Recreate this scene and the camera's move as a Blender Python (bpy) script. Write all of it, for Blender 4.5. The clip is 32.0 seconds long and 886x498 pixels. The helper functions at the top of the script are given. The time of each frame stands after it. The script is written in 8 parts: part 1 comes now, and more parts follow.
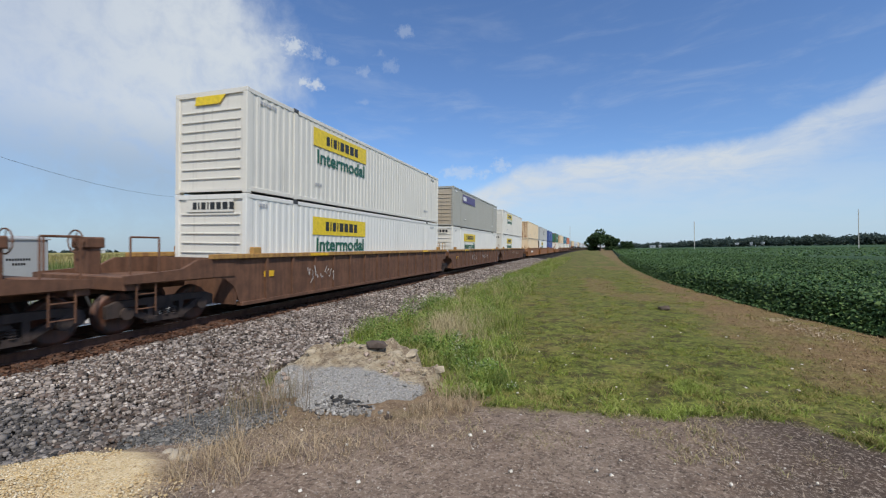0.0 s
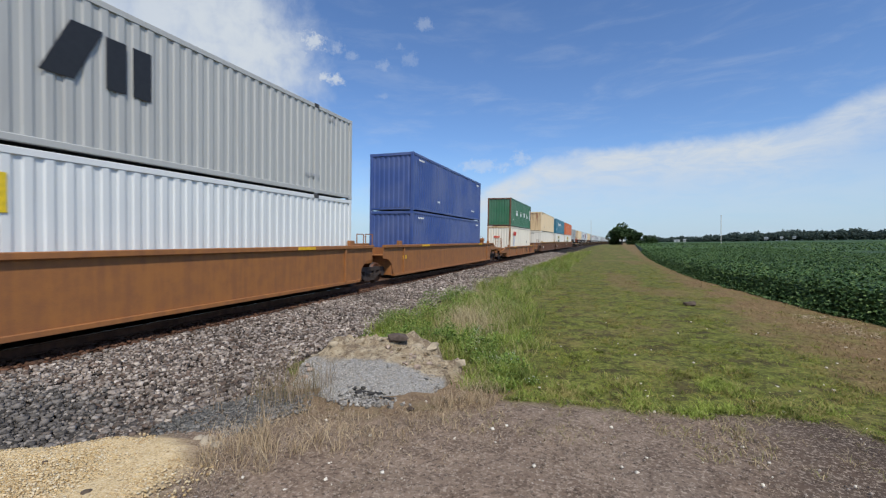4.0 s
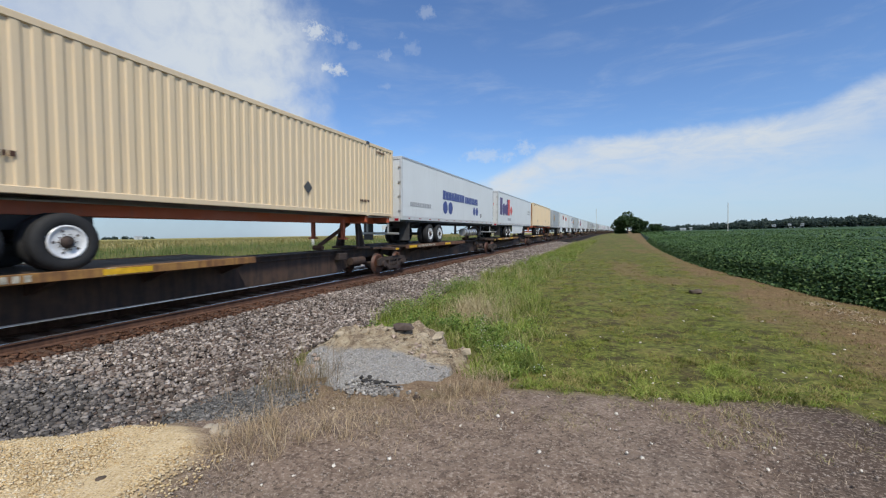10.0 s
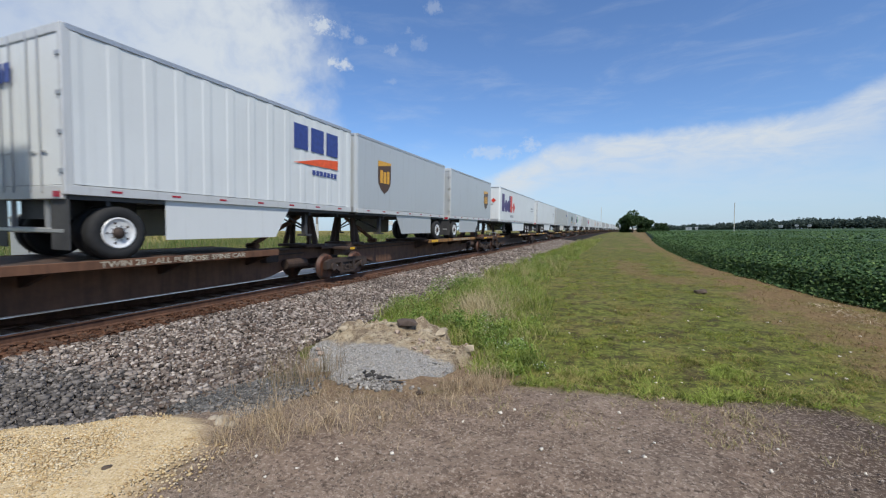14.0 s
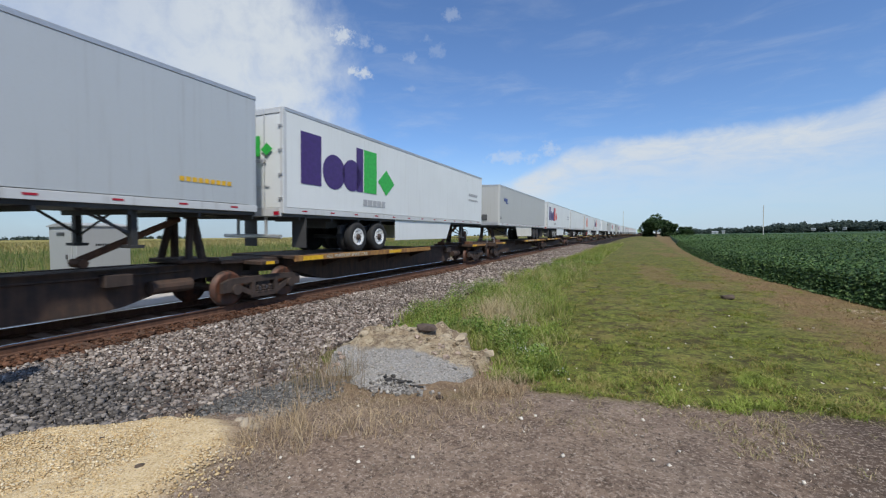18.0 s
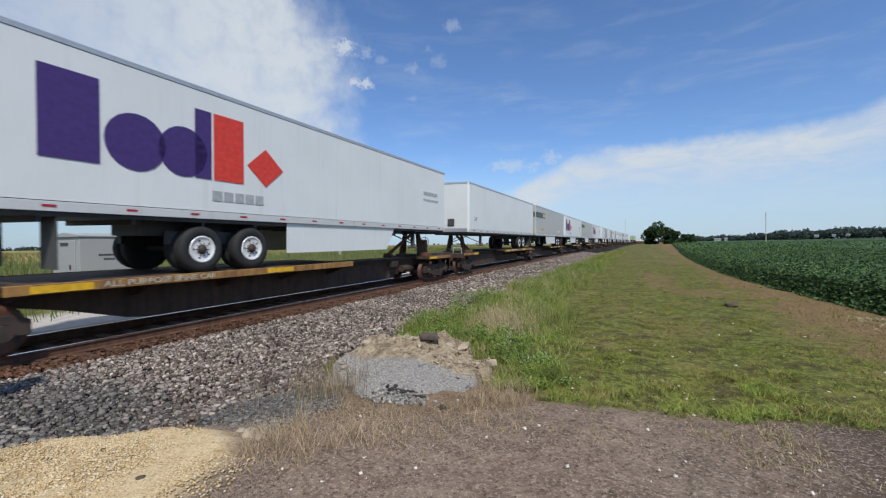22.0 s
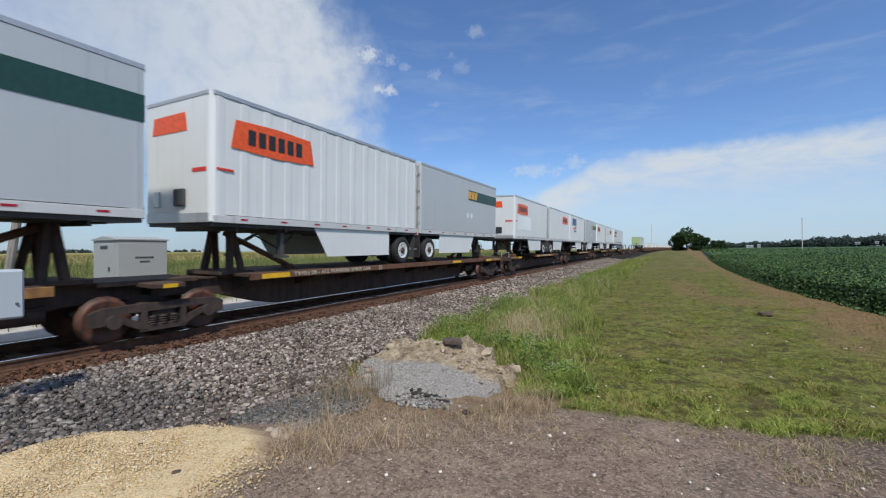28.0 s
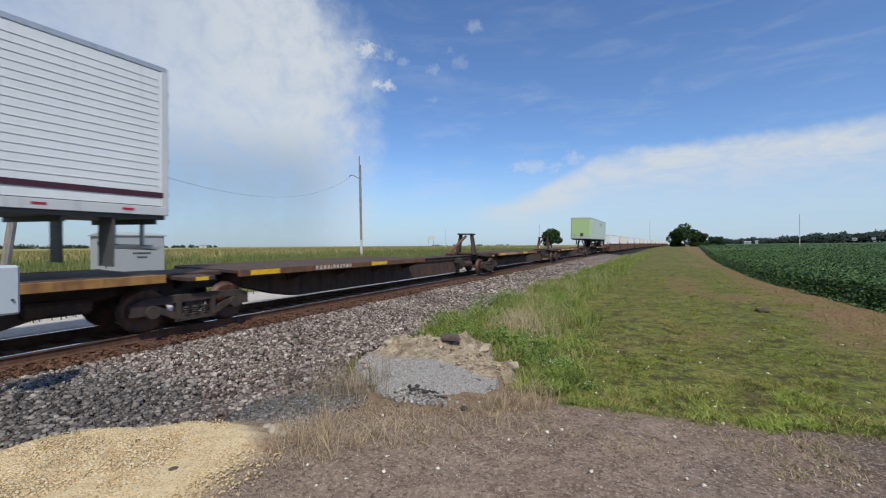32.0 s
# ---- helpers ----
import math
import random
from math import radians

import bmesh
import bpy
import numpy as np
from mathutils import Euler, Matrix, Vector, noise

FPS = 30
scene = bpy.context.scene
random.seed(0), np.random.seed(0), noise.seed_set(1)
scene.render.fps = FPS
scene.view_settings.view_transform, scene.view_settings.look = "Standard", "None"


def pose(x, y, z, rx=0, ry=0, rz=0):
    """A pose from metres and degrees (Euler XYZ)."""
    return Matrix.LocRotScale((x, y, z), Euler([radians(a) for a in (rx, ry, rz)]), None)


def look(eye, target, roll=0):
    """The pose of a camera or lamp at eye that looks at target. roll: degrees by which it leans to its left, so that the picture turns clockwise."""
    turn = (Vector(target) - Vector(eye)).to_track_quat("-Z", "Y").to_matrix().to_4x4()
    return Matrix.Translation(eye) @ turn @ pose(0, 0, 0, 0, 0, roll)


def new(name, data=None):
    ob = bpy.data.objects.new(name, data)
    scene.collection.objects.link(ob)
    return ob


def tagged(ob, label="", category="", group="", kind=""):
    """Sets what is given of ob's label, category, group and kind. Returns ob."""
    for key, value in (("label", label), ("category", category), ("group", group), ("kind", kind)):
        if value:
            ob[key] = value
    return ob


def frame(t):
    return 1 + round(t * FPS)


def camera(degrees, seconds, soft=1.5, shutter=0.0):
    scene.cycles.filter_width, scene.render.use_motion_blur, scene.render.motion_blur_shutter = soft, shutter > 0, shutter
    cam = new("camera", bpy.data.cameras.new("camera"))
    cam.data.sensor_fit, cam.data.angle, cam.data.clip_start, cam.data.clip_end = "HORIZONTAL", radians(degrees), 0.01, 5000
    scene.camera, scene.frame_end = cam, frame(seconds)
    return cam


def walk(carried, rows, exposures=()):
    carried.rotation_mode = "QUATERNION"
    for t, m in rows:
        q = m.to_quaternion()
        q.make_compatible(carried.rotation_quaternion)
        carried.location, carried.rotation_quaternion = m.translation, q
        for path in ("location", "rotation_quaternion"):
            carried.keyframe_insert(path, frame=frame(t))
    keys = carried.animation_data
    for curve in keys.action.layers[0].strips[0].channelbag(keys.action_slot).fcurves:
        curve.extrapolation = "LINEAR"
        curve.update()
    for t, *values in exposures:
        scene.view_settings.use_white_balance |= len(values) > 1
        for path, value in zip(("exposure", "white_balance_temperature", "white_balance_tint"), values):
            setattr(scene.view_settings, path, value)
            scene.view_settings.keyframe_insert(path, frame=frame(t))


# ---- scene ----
cam = camera(93.73, 32.0, soft=1.2, shutter=0.06)
EYE_HEIGHT = 1.692   # over the rail tops


def hand_held(x, y, z, yaw, pitch, roll):
    eye = Vector((x, y, EYE_HEIGHT + z))
    a, b = radians(yaw), radians(pitch)
    return look(eye, eye + Vector((-math.sin(a) * math.cos(b), math.cos(a) * math.cos(b), math.sin(b))), roll)


walk(cam, [(r[0], hand_held(*r[1:])) for r in (
    (0, 0.033, 0.027, 0.012, 18.01, 0.04, -0.46),
    (0.5, 0.015, 0.029, 0.015, 18.26, 0.05, -0.38),
    (1, 0.014, 0.028, 0.015, 18.46, -0.09, -0.26),
    (1.5, 0.015, 0.026, 0.014, 18.65, -0.24, -0.1),
    (2, 0.013, 0.028, 0.012, 18.97, -0.37, 0),
    (2.5, 0.011, 0.025, 0.004, 19.31, -0.3, -0.07),
    (3, 0.005, 0.023, 0.009, 19.77, -0.43, -0.1),
    (3.5, -0.001, 0.024, 0.01, 20.23, -0.56, -0.24),
    (5.5, -0.004, 0.022, 0.006, 21.21, -1.66, -0.47),
    (6, -0.006, 0.018, -0.001, 21.27, -1.74, -0.57),
    (6.5, -0.003, 0.024, -0.001, 21.26, -1.82, -0.65),
    (7, -0.001, 0.025, 0.003, 21.09, -1.83, -0.67),
    (7.5, -0, 0.023, 0.002, 20.97, -1.77, -0.65),
    (8, -0, 0.022, 0.002, 20.89, -1.77, -0.6),
    (8.5, -0.002, 0.024, -0, 20.87, -1.79, -0.57),
    (9, 0.001, 0.023, -0.002, 20.98, -1.82, -0.64),
    (9.5, -0.001, 0.021, -0.005, 21.12, -1.93, -0.75),
    (10, 0.001, 0.024, -0.004, 21.26, -2.08, -0.9),
    (10.5, 0.002, 0.027, -0.004, 21.31, -2.25, -0.97),
    (11, 0, 0.032, -0.005, 21.27, -2.46, -0.89),
    (11.5, 0.001, 0.031, -0.008, 21.19, -2.62, -0.81),
    (12, 0.004, 0.028, -0.005, 21.16, -2.7, -0.66),
    (12.5, 0.003, 0.028, -0.006, 21.18, -2.77, -0.52),
    (13, 0.001, 0.028, -0.005, 21.23, -2.77, -0.36),
    (13.5, -0, 0.028, -0.004, 21.41, -2.75, -0.21),
    (14, -0.008, 0.022, -0.006, 21.8, -2.57, -0.15),
    (14.5, -0.01, 0.013, -0.006, 22.4, -2.34, -0.22),
    (16.5, -0.003, -0.001, -0.006, 24.56, -1.62, -0.62),
    (17, -0.003, -0.004, -0.005, 24.61, -1.65, -0.58),
    (17.5, -0.002, -0.003, 0.005, 24.58, -1.87, -0.57),
    (18, 0.001, -0.007, -0.006, 24.44, -1.81, -0.51),
    (18.5, 0.001, -0.009, -0.009, 24.35, -1.77, -0.48),
    (19, -0.002, -0.015, -0.019, 24.36, -1.39, -0.2),
    (19.5, 0, -0.012, -0.003, 24.4, -1.28, -0.56),
    (20, 0.003, -0.012, -0.003, 24.51, -0.92, -0.65),
    (20.5, 0.006, -0.013, 0.001, 24.6, -0.62, -0.75),
    (21, 0.004, -0.014, 0.002, 24.67, -0.53, -0.77),
    (21.5, 0.005, -0.009, -0.002, 24.69, -0.55, -0.8),
    (22, 0.001, -0.01, -0.003, 24.69, -0.63, -0.78),
    (22.5, -0.001, -0.011, -0.003, 24.73, -0.68, -0.76),
    (23, 0.004, -0.014, -0.002, 24.87, -0.6, -0.81),
    (23.5, 0.004, -0.018, -0.001, 25.12, -0.38, -0.93),
    (24, 0.01, -0.017, -0, 25.37, -0.19, -1.09),
    (24.5, 0.011, -0.016, -0.003, 25.5, -0.09, -1.27),
    (25, 0.012, -0.017, -0.002, 25.64, -0.08, -1.25),
    (25.5, 0.004, -0.02, -0.004, 25.9, -0.08, -1.12),
    (27.5, -0.015, -0.05, -0.003, 27.6, 0.11, -0.48),
    (28, -0.015, -0.052, -0.003, 27.68, 0.1, -0.43),
    (28.5, -0.017, -0.049, -0.005, 27.73, 0.11, -0.45),
    (29, -0.015, -0.05, -0.005, 27.78, 0.12, -0.47),
    (29.5, -0.01, -0.046, -0.005, 27.81, 0.19, -0.54),
    (30, -0.01, -0.045, -0.004, 27.82, 0.18, -0.52),
    (30.5, -0.01, -0.041, -0.006, 27.81, 0.11, -0.43),
    (31, -0.015, -0.043, -0.007, 27.74, -0.03, -0.34),
    (31.5, -0.016, -0.042, -0.004, 27.59, -0.21, -0.29),
    (32, -0.017, -0.036, 0.003, 27.47, -0.48, -0.38),
)], exposures=((0, 0.0), (3, 0.0), (6, 0.03), (10, 0.02), (14, 0.05), (18, 0.02), (20, -0.01), (25, 0.0), (32, -0.03)))

# The track is a wide right-hand curve with a little cant and grade; its rail tops lie at z = 0 beside the camera.
TRACK_X, RADIUS, CANT, GRADE = -9.911, 5000.0, 1.30, 0.0038
# how far the train has come along the track, second by second
TRAVEL = ((0, 0.00), (2, 47.00), (4, 94.33), (6, 141.89), (8, 189.62), (10, 237.44), (12, 285.31), (14, 333.19), (16, 381.04), (18, 428.86), (20, 476.63), (22, 524.36), (24, 572.07), (26, 619.79), (28, 667.56), (30, 715.42), (32, 763.46))


def rise(y):
    """The gentle grade, which levels out far away."""
    return math.copysign(GRADE * 150 * (1 - math.exp(-abs(y) / 150)), y)


def on_track(along, across=0.0, up=0.0):
    a = along / RADIUS
    m = Matrix.Translation((TRACK_X + RADIUS * (1 - math.cos(a)), RADIUS * math.sin(a), rise(along)))
    m = m @ Matrix.Rotation(-a, 4, "Z") @ Matrix.Rotation(math.atan(GRADE * math.exp(-abs(along) / 150)), 4, "X") @ Matrix.Rotation(radians(CANT), 4, "Y")
    return m @ Matrix.Translation((across, 0, up))


# ---- light ----
SKY_TINT = (0.93, 1.17, 1.48)
SUN_TURN, SUN_HEIGHT = 138.0, 51.0      # degrees: clockwise from the track's direction, and over the horizon
world = bpy.data.worlds.new("sky")
scene.world = world
world.use_nodes = True


class Nodes:
    """A short way to write node trees."""

    def __init__(self, tree):
        self.tree = tree
        tree.nodes.clear()

    def add(self, kind, links=(), operation="", use_clamp=False, interpolation_type="", data_type="", blend_type=""):
        n = self.tree.nodes.new("ShaderNode" + kind)
        if operation:
            n.operation = operation
        if use_clamp:
            n.use_clamp = True
        if interpolation_type:
            n.interpolation_type = interpolation_type
        if data_type:
            n.data_type = data_type
        if blend_type:
            n.blend_type = blend_type
        for socket, v in dict(links).items():
            if isinstance(v, bpy.types.NodeSocket):
                self.tree.links.new(v, n.inputs[socket])
            else:
                n.inputs[socket].default_value = v
        return n

    def math(self, op, a, b=0.0, clamp=False):
        return self.add("Math", {0: a, 1: b}, operation=op, use_clamp=clamp).outputs[0]

    def ramp(self, fac, low, high, a=0.0, b=1.0):
        return self.add("MapRange", {0: fac, 1: low, 2: high, 3: a, 4: b}, interpolation_type="SMOOTHSTEP").outputs[0]

    def mix(self, fac, a, b, blend="MIX"):
        n = self.add("Mix", {0: fac}, data_type="RGBA", blend_type=blend)
        for i, v in ((6, a), (7, b)):
            if isinstance(v, bpy.types.NodeSocket):
                self.tree.links.new(v, n.inputs[i])
            else:
                n.inputs[i].default_value = (*v, 1) if len(v) == 3 else v
        return n.outputs[2]

    def noise(self, vec, scale, detail=4.0, rough=0.55, warp=0.0):
        return self.add("TexNoise", {"Vector": vec, "Scale": scale, "Detail": detail, "Roughness": rough, "Distortion": warp}).outputs[0]


def make_sky():
    n = Nodes(world.node_tree)
    tex = n.add("TexSky")
    tex.sky_type, tex.sun_disc, tex.sun_elevation, tex.sun_rotation = "NISHITA", False, radians(SUN_HEIGHT), radians(SUN_TURN)
    tex.altitude, tex.air_density, tex.dust_density, tex.ozone_density = 200.0, 1.0, 0.6, 2.5
    sky = tex.outputs[0]
    d = n.add("TexCoord").outputs["Generated"]
    xyz = n.add("SeparateXYZ", {0: d}).outputs
    # azimuth to the left of the track's direction and height, both in degrees
    az = n.math("MULTIPLY", n.math("ARCTAN2", n.math("MULTIPLY", xyz[0], -1.0), xyz[1]), 57.2958)
    el = n.math("MULTIPLY", n.math("ARCSINE", xyz[2]), 57.2958)
    flat = n.add("CombineXYZ", {0: n.math("MULTIPLY", az, 0.1), 1: n.math("MULTIPLY", el, 0.1)}).outputs[0]
    soft = n.noise(flat, 0.9, 6, 0.6)
    fine = n.noise(flat, 3.2, 7, 0.62, 0.3)
    wob = n.math("MULTIPLY", n.math("SUBTRACT", soft, 0.5), 9.0)
    wob2 = n.math("MULTIPLY", n.math("SUBTRACT", fine, 0.5), 7.0)
    # the great white cloud bank to the left, thinning out downward
    lean = n.math("MULTIPLY", n.ramp(el, 24.0, 34.0), -7.0)
    edge = n.math("ADD", n.math("ADD", n.math("ADD", az, lean), wob), wob2)
    bank = n.ramp(edge, 33.5, 44.5)
    foot = n.math("ADD", el, n.math("MULTIPLY", wob, 0.8))
    bank = n.math("MULTIPLY", bank, n.ramp(foot, 3.0, 16.0, 0.62, 1.0))
    bank = n.math("MULTIPLY", bank, n.ramp(az, 78.0, 48.0, 0.62, 1.0))
    bank = n.math("MULTIPLY", bank, n.ramp(fine, 0.2, 0.62, 0.74, 1.0))
    # small separate clouds beside it: (azimuth, height, half width, half height)
    puff = None
    turb = n.math("MULTIPLY", n.math("SUBTRACT", n.noise(flat, 7.0, 6, 0.7), 0.5), 3.6)
    for a0, e0, w0, h0, k in ((40.8, 24.7, 2.4, 1.1, 0.8), (37.9, 24.9, 1.9, 1.3, 1.0), (39.4, 23.2, 2.0, 0.8, 0.75), (41.6, 21.3, 2.6, 1.0, 0.8), (39.8, 20.7, 1.6, 0.7, 0.8), (38.2, 20.6, 1.1, 0.5, 0.6), (35.6, 20.9, 2.1, 0.75, 1.0),
                              (34.9, 24.5, 1.2, 0.8, 0.40), (32.5, 23.8, 1.0, 0.6, 0.30), (28.8, 22.9, 1.3, 0.8, 0.32), (24.9, 23.6, 1.4, 1.0, 0.22), (23.1, 27.6, 1.5, 0.8, 0.32), (26.4, 24.9, 0.9, 0.6, 0.22), (28.8, 19.3, 0.9, 0.4, 0.22), (15.1, 10.4, 3.8, 1.0, 0.5), (9.9, 11.2, 1.6, 1.0, 0.5)):
        u = n.math("DIVIDE", n.math("SUBTRACT", az, a0), w0)
        v = n.math("DIVIDE", n.math("SUBTRACT", el, e0), h0)
        r = n.math("SQRT", n.math("ADD", n.math("MULTIPLY", u, u), n.math("MULTIPLY", v, v)))
        m = n.ramp(n.math("ADD", r, turb), 1.15, 0.15, 0.0, k * 0.85)
        puff = m if puff is None else n.math("MAXIMUM", puff, m)
    # the long bright veil over the horizon to the right
    high = n.math("ADD", n.ramp(az, 22.0, 2.0, 5.6, 11.9), n.ramp(az, -17.0, -34.0, 0.0, 5.0))
    above = n.math("SUBTRACT", n.math("ADD", el, n.math("MULTIPLY", wob2, 0.30)), high)
    veil = n.math("MULTIPLY", n.ramp(above, 0.6, -1.3), n.ramp(above, -6.5, -1.6, 0.42, 1.0))
    veil = n.math("MULTIPLY", veil, n.ramp(el, 1.5, 6.0, 0.45, 1.0))
    veil = n.math("MULTIPLY", veil, n.ramp(az, 27.0, 17.0))
    wisp = n.noise(n.add("Mapping", {0: flat, 2: (0, 0, 0.12), 3: (0.7, 2.4, 1.0)}).outputs[0], 2.2, 7, 0.65, 0.5)
    veil = n.math("MULTIPLY", veil, n.ramp(wisp, 0.30, 0.62, 0.60, 1.0))
    veil = n.math("MULTIPLY", veil, n.ramp(az, -16.0, -32.0, 1.0, 0.7))
    thin = n.noise(n.add("Mapping", {0: flat, 2: (0, 0, 0.25), 3: (0.5, 2.2, 1.0)}).outputs[0], 1.6, 6, 0.62, 0.4)
    thin = n.math("MULTIPLY", n.ramp(thin, 0.46, 0.78, 0.02, 0.26), n.ramp(el, 32.0, 8.0, 0.4, 1.0))
    haze = n.math("MULTIPLY", n.ramp(el, 13.0, 0.0, 0.0, 0.70), n.ramp(az, 36.0, 60.0, 1.0, 0.75))
    cover = n.math("MAXIMUM", n.math("MAXIMUM", bank, puff), n.math("MAXIMUM", veil, thin))
    col = n.mix(1.0, sky, SKY_TINT, "MULTIPLY")
    col = n.mix(haze, col, (4.3, 5.9, 7.6))
    grey = n.math("MULTIPLY", n.ramp(el, 17.0, 7.0), n.ramp(az, 36.0, 48.0))
    white = n.mix(grey, (6.4, 6.95, 7.5), (3.5, 4.3, 5.1))
    col = n.mix(n.math("MULTIPLY", cover, 0.95, True), col, white)
    bg = n.add("Background", {"Color": col, "Strength": 0.1})
    n.tree.links.new(bg.outputs[0], n.add("OutputWorld").inputs[0])


make_sky()
sun = new("sun", bpy.data.lights.new("sun", "SUN"))
sun.data.energy, sun.data.angle, sun.data.color = 3.8, radians(3.0), (1.0, 0.945, 0.83)
sun_from = Vector((math.sin(radians(SUN_TURN)), math.cos(radians(SUN_TURN)), math.tan(radians(SUN_HEIGHT)))).normalized()
sun.matrix_world = look(sun_from * 60, (0, 0, 0))

# ---- materials ----


def material(name, build):
    m = bpy.data.materials.new(name)
    m.use_nodes = True
    n = Nodes(m.node_tree)
    bsdf = n.add("BsdfPrincipled")
    n.tree.links.new(bsdf.outputs[0], n.add("OutputMaterial").inputs[0])
    build(n, bsdf)
    return m


def put(n, bsdf, **values):
    names = dict(color="Base Color", rough="Roughness", metal="Metallic", bump="Normal", spec="Specular IOR Level")
    for k, v in values.items():
        s = bsdf.inputs[names[k]]
        if isinstance(v, bpy.types.NodeSocket):
            n.tree.links.new(v, s)
        else:
            s.default_value = (*v, 1) if k == "color" else v


def bump(n, height, strength, distance):
    return n.add("Bump", {"Height": height, "Strength": strength, "Distance": distance}).outputs[0]


def paint(name, rgb, rough=0.42, dirt=0.25, rust=0.0, metal=0.0, grime=(0.16, 0.13, 0.10)):
    """Painted or coated sheet: faded in patches, streaked with dirt from above, with rust where there is some."""
    def build(n, b):
        p = n.add("TexCoord").outputs["Object"]
        each = n.add("ObjectInfo").outputs["Random"]
        q = n.add("VectorMath", {0: p, 1: n.add("CombineXYZ", {0: n.math("MULTIPLY", each, 37.0), 1: n.math("MULTIPLY", each, 91.0)}).outputs[0]}, operation="ADD").outputs[0]
        big = n.noise(q, 0.55, 5)
        streak = n.noise(n.add("Mapping", {0: q, 3: (7.0, 7.0, 0.35)}).outputs[0], 1.0, 5, 0.6)
        fine = n.noise(q, 26.0, 3)
        faded = tuple(min(1, c * 0.86 + 0.06) for c in rgb)
        col = n.mix(n.ramp(big, 0.3, 0.7), rgb, faded)
        stain = n.math("MULTIPLY", n.ramp(streak, 0.52, 0.80), dirt)
        stain = n.math("ADD", stain, n.math("MULTIPLY", n.ramp(fine, 0.55, 0.8), dirt * 0.35), True)
        col = n.mix(stain, col, grime)
        if rust:
            mask = n.ramp(n.math("ADD", n.math("MULTIPLY", streak, 0.6), n.math("MULTIPLY", big, 0.5)), 0.72 - 0.25 * rust, 0.92 - 0.25 * rust)
            col = n.mix(mask, col, n.mix(fine, (0.16, 0.05, 0.018), (0.30, 0.11, 0.04)))
        put(n, b, color=col, rough=n.ramp(fine, 0.2, 0.8, rough - 0.06, rough + 0.14), metal=metal, bump=bump(n, n.math("ADD", big, n.math("MULTIPLY", fine, 0.1)), 0.12, 0.02))
    return material(name, build)


def rusty(name, a, b2, rough=0.8, scale=3.0):
    def build(n, b):
        p = n.add("TexCoord").outputs["Object"]
        big, fine = n.noise(p, scale, 6, 0.65), n.noise(p, scale * 14, 4)
        streak = n.noise(n.add("Mapping", {0: p, 3: (6.0, 6.0, 0.5)}).outputs[0], 1.2, 5, 0.6)
        col = n.mix(n.ramp(n.math("ADD", n.math("MULTIPLY", big, 0.5), n.math("MULTIPLY", streak, 0.5)), 0.36, 0.64), a, b2)
        col = n.mix(n.ramp(fine, 0.55, 0.75, 0.0, 0.35), col, (0.05, 0.04, 0.035))
        put(n, b, color=col, rough=rough, bump=bump(n, fine, 0.35, 0.01))
    return material(name, build)


def plain(name, rgb, rough=0.5, metal=0.0, vary=0.18):
    def build(n, b):
        p = n.add("TexCoord").outputs["Object"]
        f = n.noise(p, 9.0, 5)
        col = n.mix(n.ramp(f, 0.3, 0.7), tuple(c * (1 - vary) for c in rgb), tuple(min(1, c * (1 + vary * 0.5)) for c in rgb))
        put(n, b, color=col, rough=rough, metal=metal, bump=bump(n, f, 0.15, 0.01))
    return material(name, build)


WHITE = paint("white_sheet", (0.71, 0.735, 0.735), 0.38, 0.12)
CREAM = paint("cream_sheet", (0.70, 0.665, 0.585), 0.45, 0.34)
SILVER = paint("silver_sheet", (0.50, 0.525, 0.54), 0.34, 0.16, metal=0.2)
GREY = paint("grey_sheet", (0.37, 0.39, 0.40), 0.42, 0.18)
WARM_GREY = paint("warm_grey_sheet", (0.44, 0.445, 0.43), 0.42, 0.2)
STEEL_GREY = paint("steel_grey_sheet", (0.34, 0.365, 0.38), 0.40, 0.14)
DRAB = paint("drab_grey_sheet", (0.33, 0.325, 0.285), 0.45, 0.25)
DRAB_END = paint("drab_brown_end", (0.40, 0.33, 0.24), 0.5, 0.45, 0.2)
TAN = paint("tan_sheet", (0.71, 0.56, 0.36), 0.5, 0.16, 0.10)
RUSTED_TAN = paint("rusted_tan_sheet", (0.62, 0.46, 0.27), 0.55, 0.35, 0.95)
TEAL = paint("teal_sheet", (0.022, 0.16, 0.24), 0.4, 0.15)
ORANGE = paint("orange_sheet", (0.56, 0.13, 0.03), 0.45, 0.15)
GREEN = paint("green_sheet", (0.012, 0.12, 0.05), 0.4, 0.12)
OFF_WHITE = paint("off_white_sheet", (0.74, 0.725, 0.67), 0.42, 0.26)
BLUE = paint("blue_sheet", (0.03, 0.07, 0.25), 0.42, 0.15)
WORN_WHITE = paint("worn_white_sheet", (0.72, 0.68, 0.58), 0.5, 0.32, 0.30)
YELLOW_DOOR = paint("yellow_sheet", (0.72, 0.36, 0.02), 0.4, 0.12)
LIME = paint("lime_sheet", (0.36, 0.50, 0.22), 0.42, 0.12)
ALU = paint("aluminium_rail", (0.52, 0.53, 0.54), 0.35, 0.2, metal=0.6)
LOW_RAIL = paint("pale_lower_rail", (0.60, 0.61, 0.61), 0.4, 0.3, metal=0.15)
CHROME = plain("polished_aluminium", (0.78, 0.78, 0.77), 0.35, 0.15)
SLATE = paint("slate_sheet", (0.055, 0.065, 0.08), 0.5, 0.2)
DARK = paint("black_steel", (0.022, 0.022, 0.024), 0.55, 0.2)
RUBBER = plain("tyre_rubber", (0.018, 0.018, 0.019), 0.8)
WELL_BROWN = rusty("brown_car_steel", (0.088, 0.040, 0.022), (0.165, 0.078, 0.042))
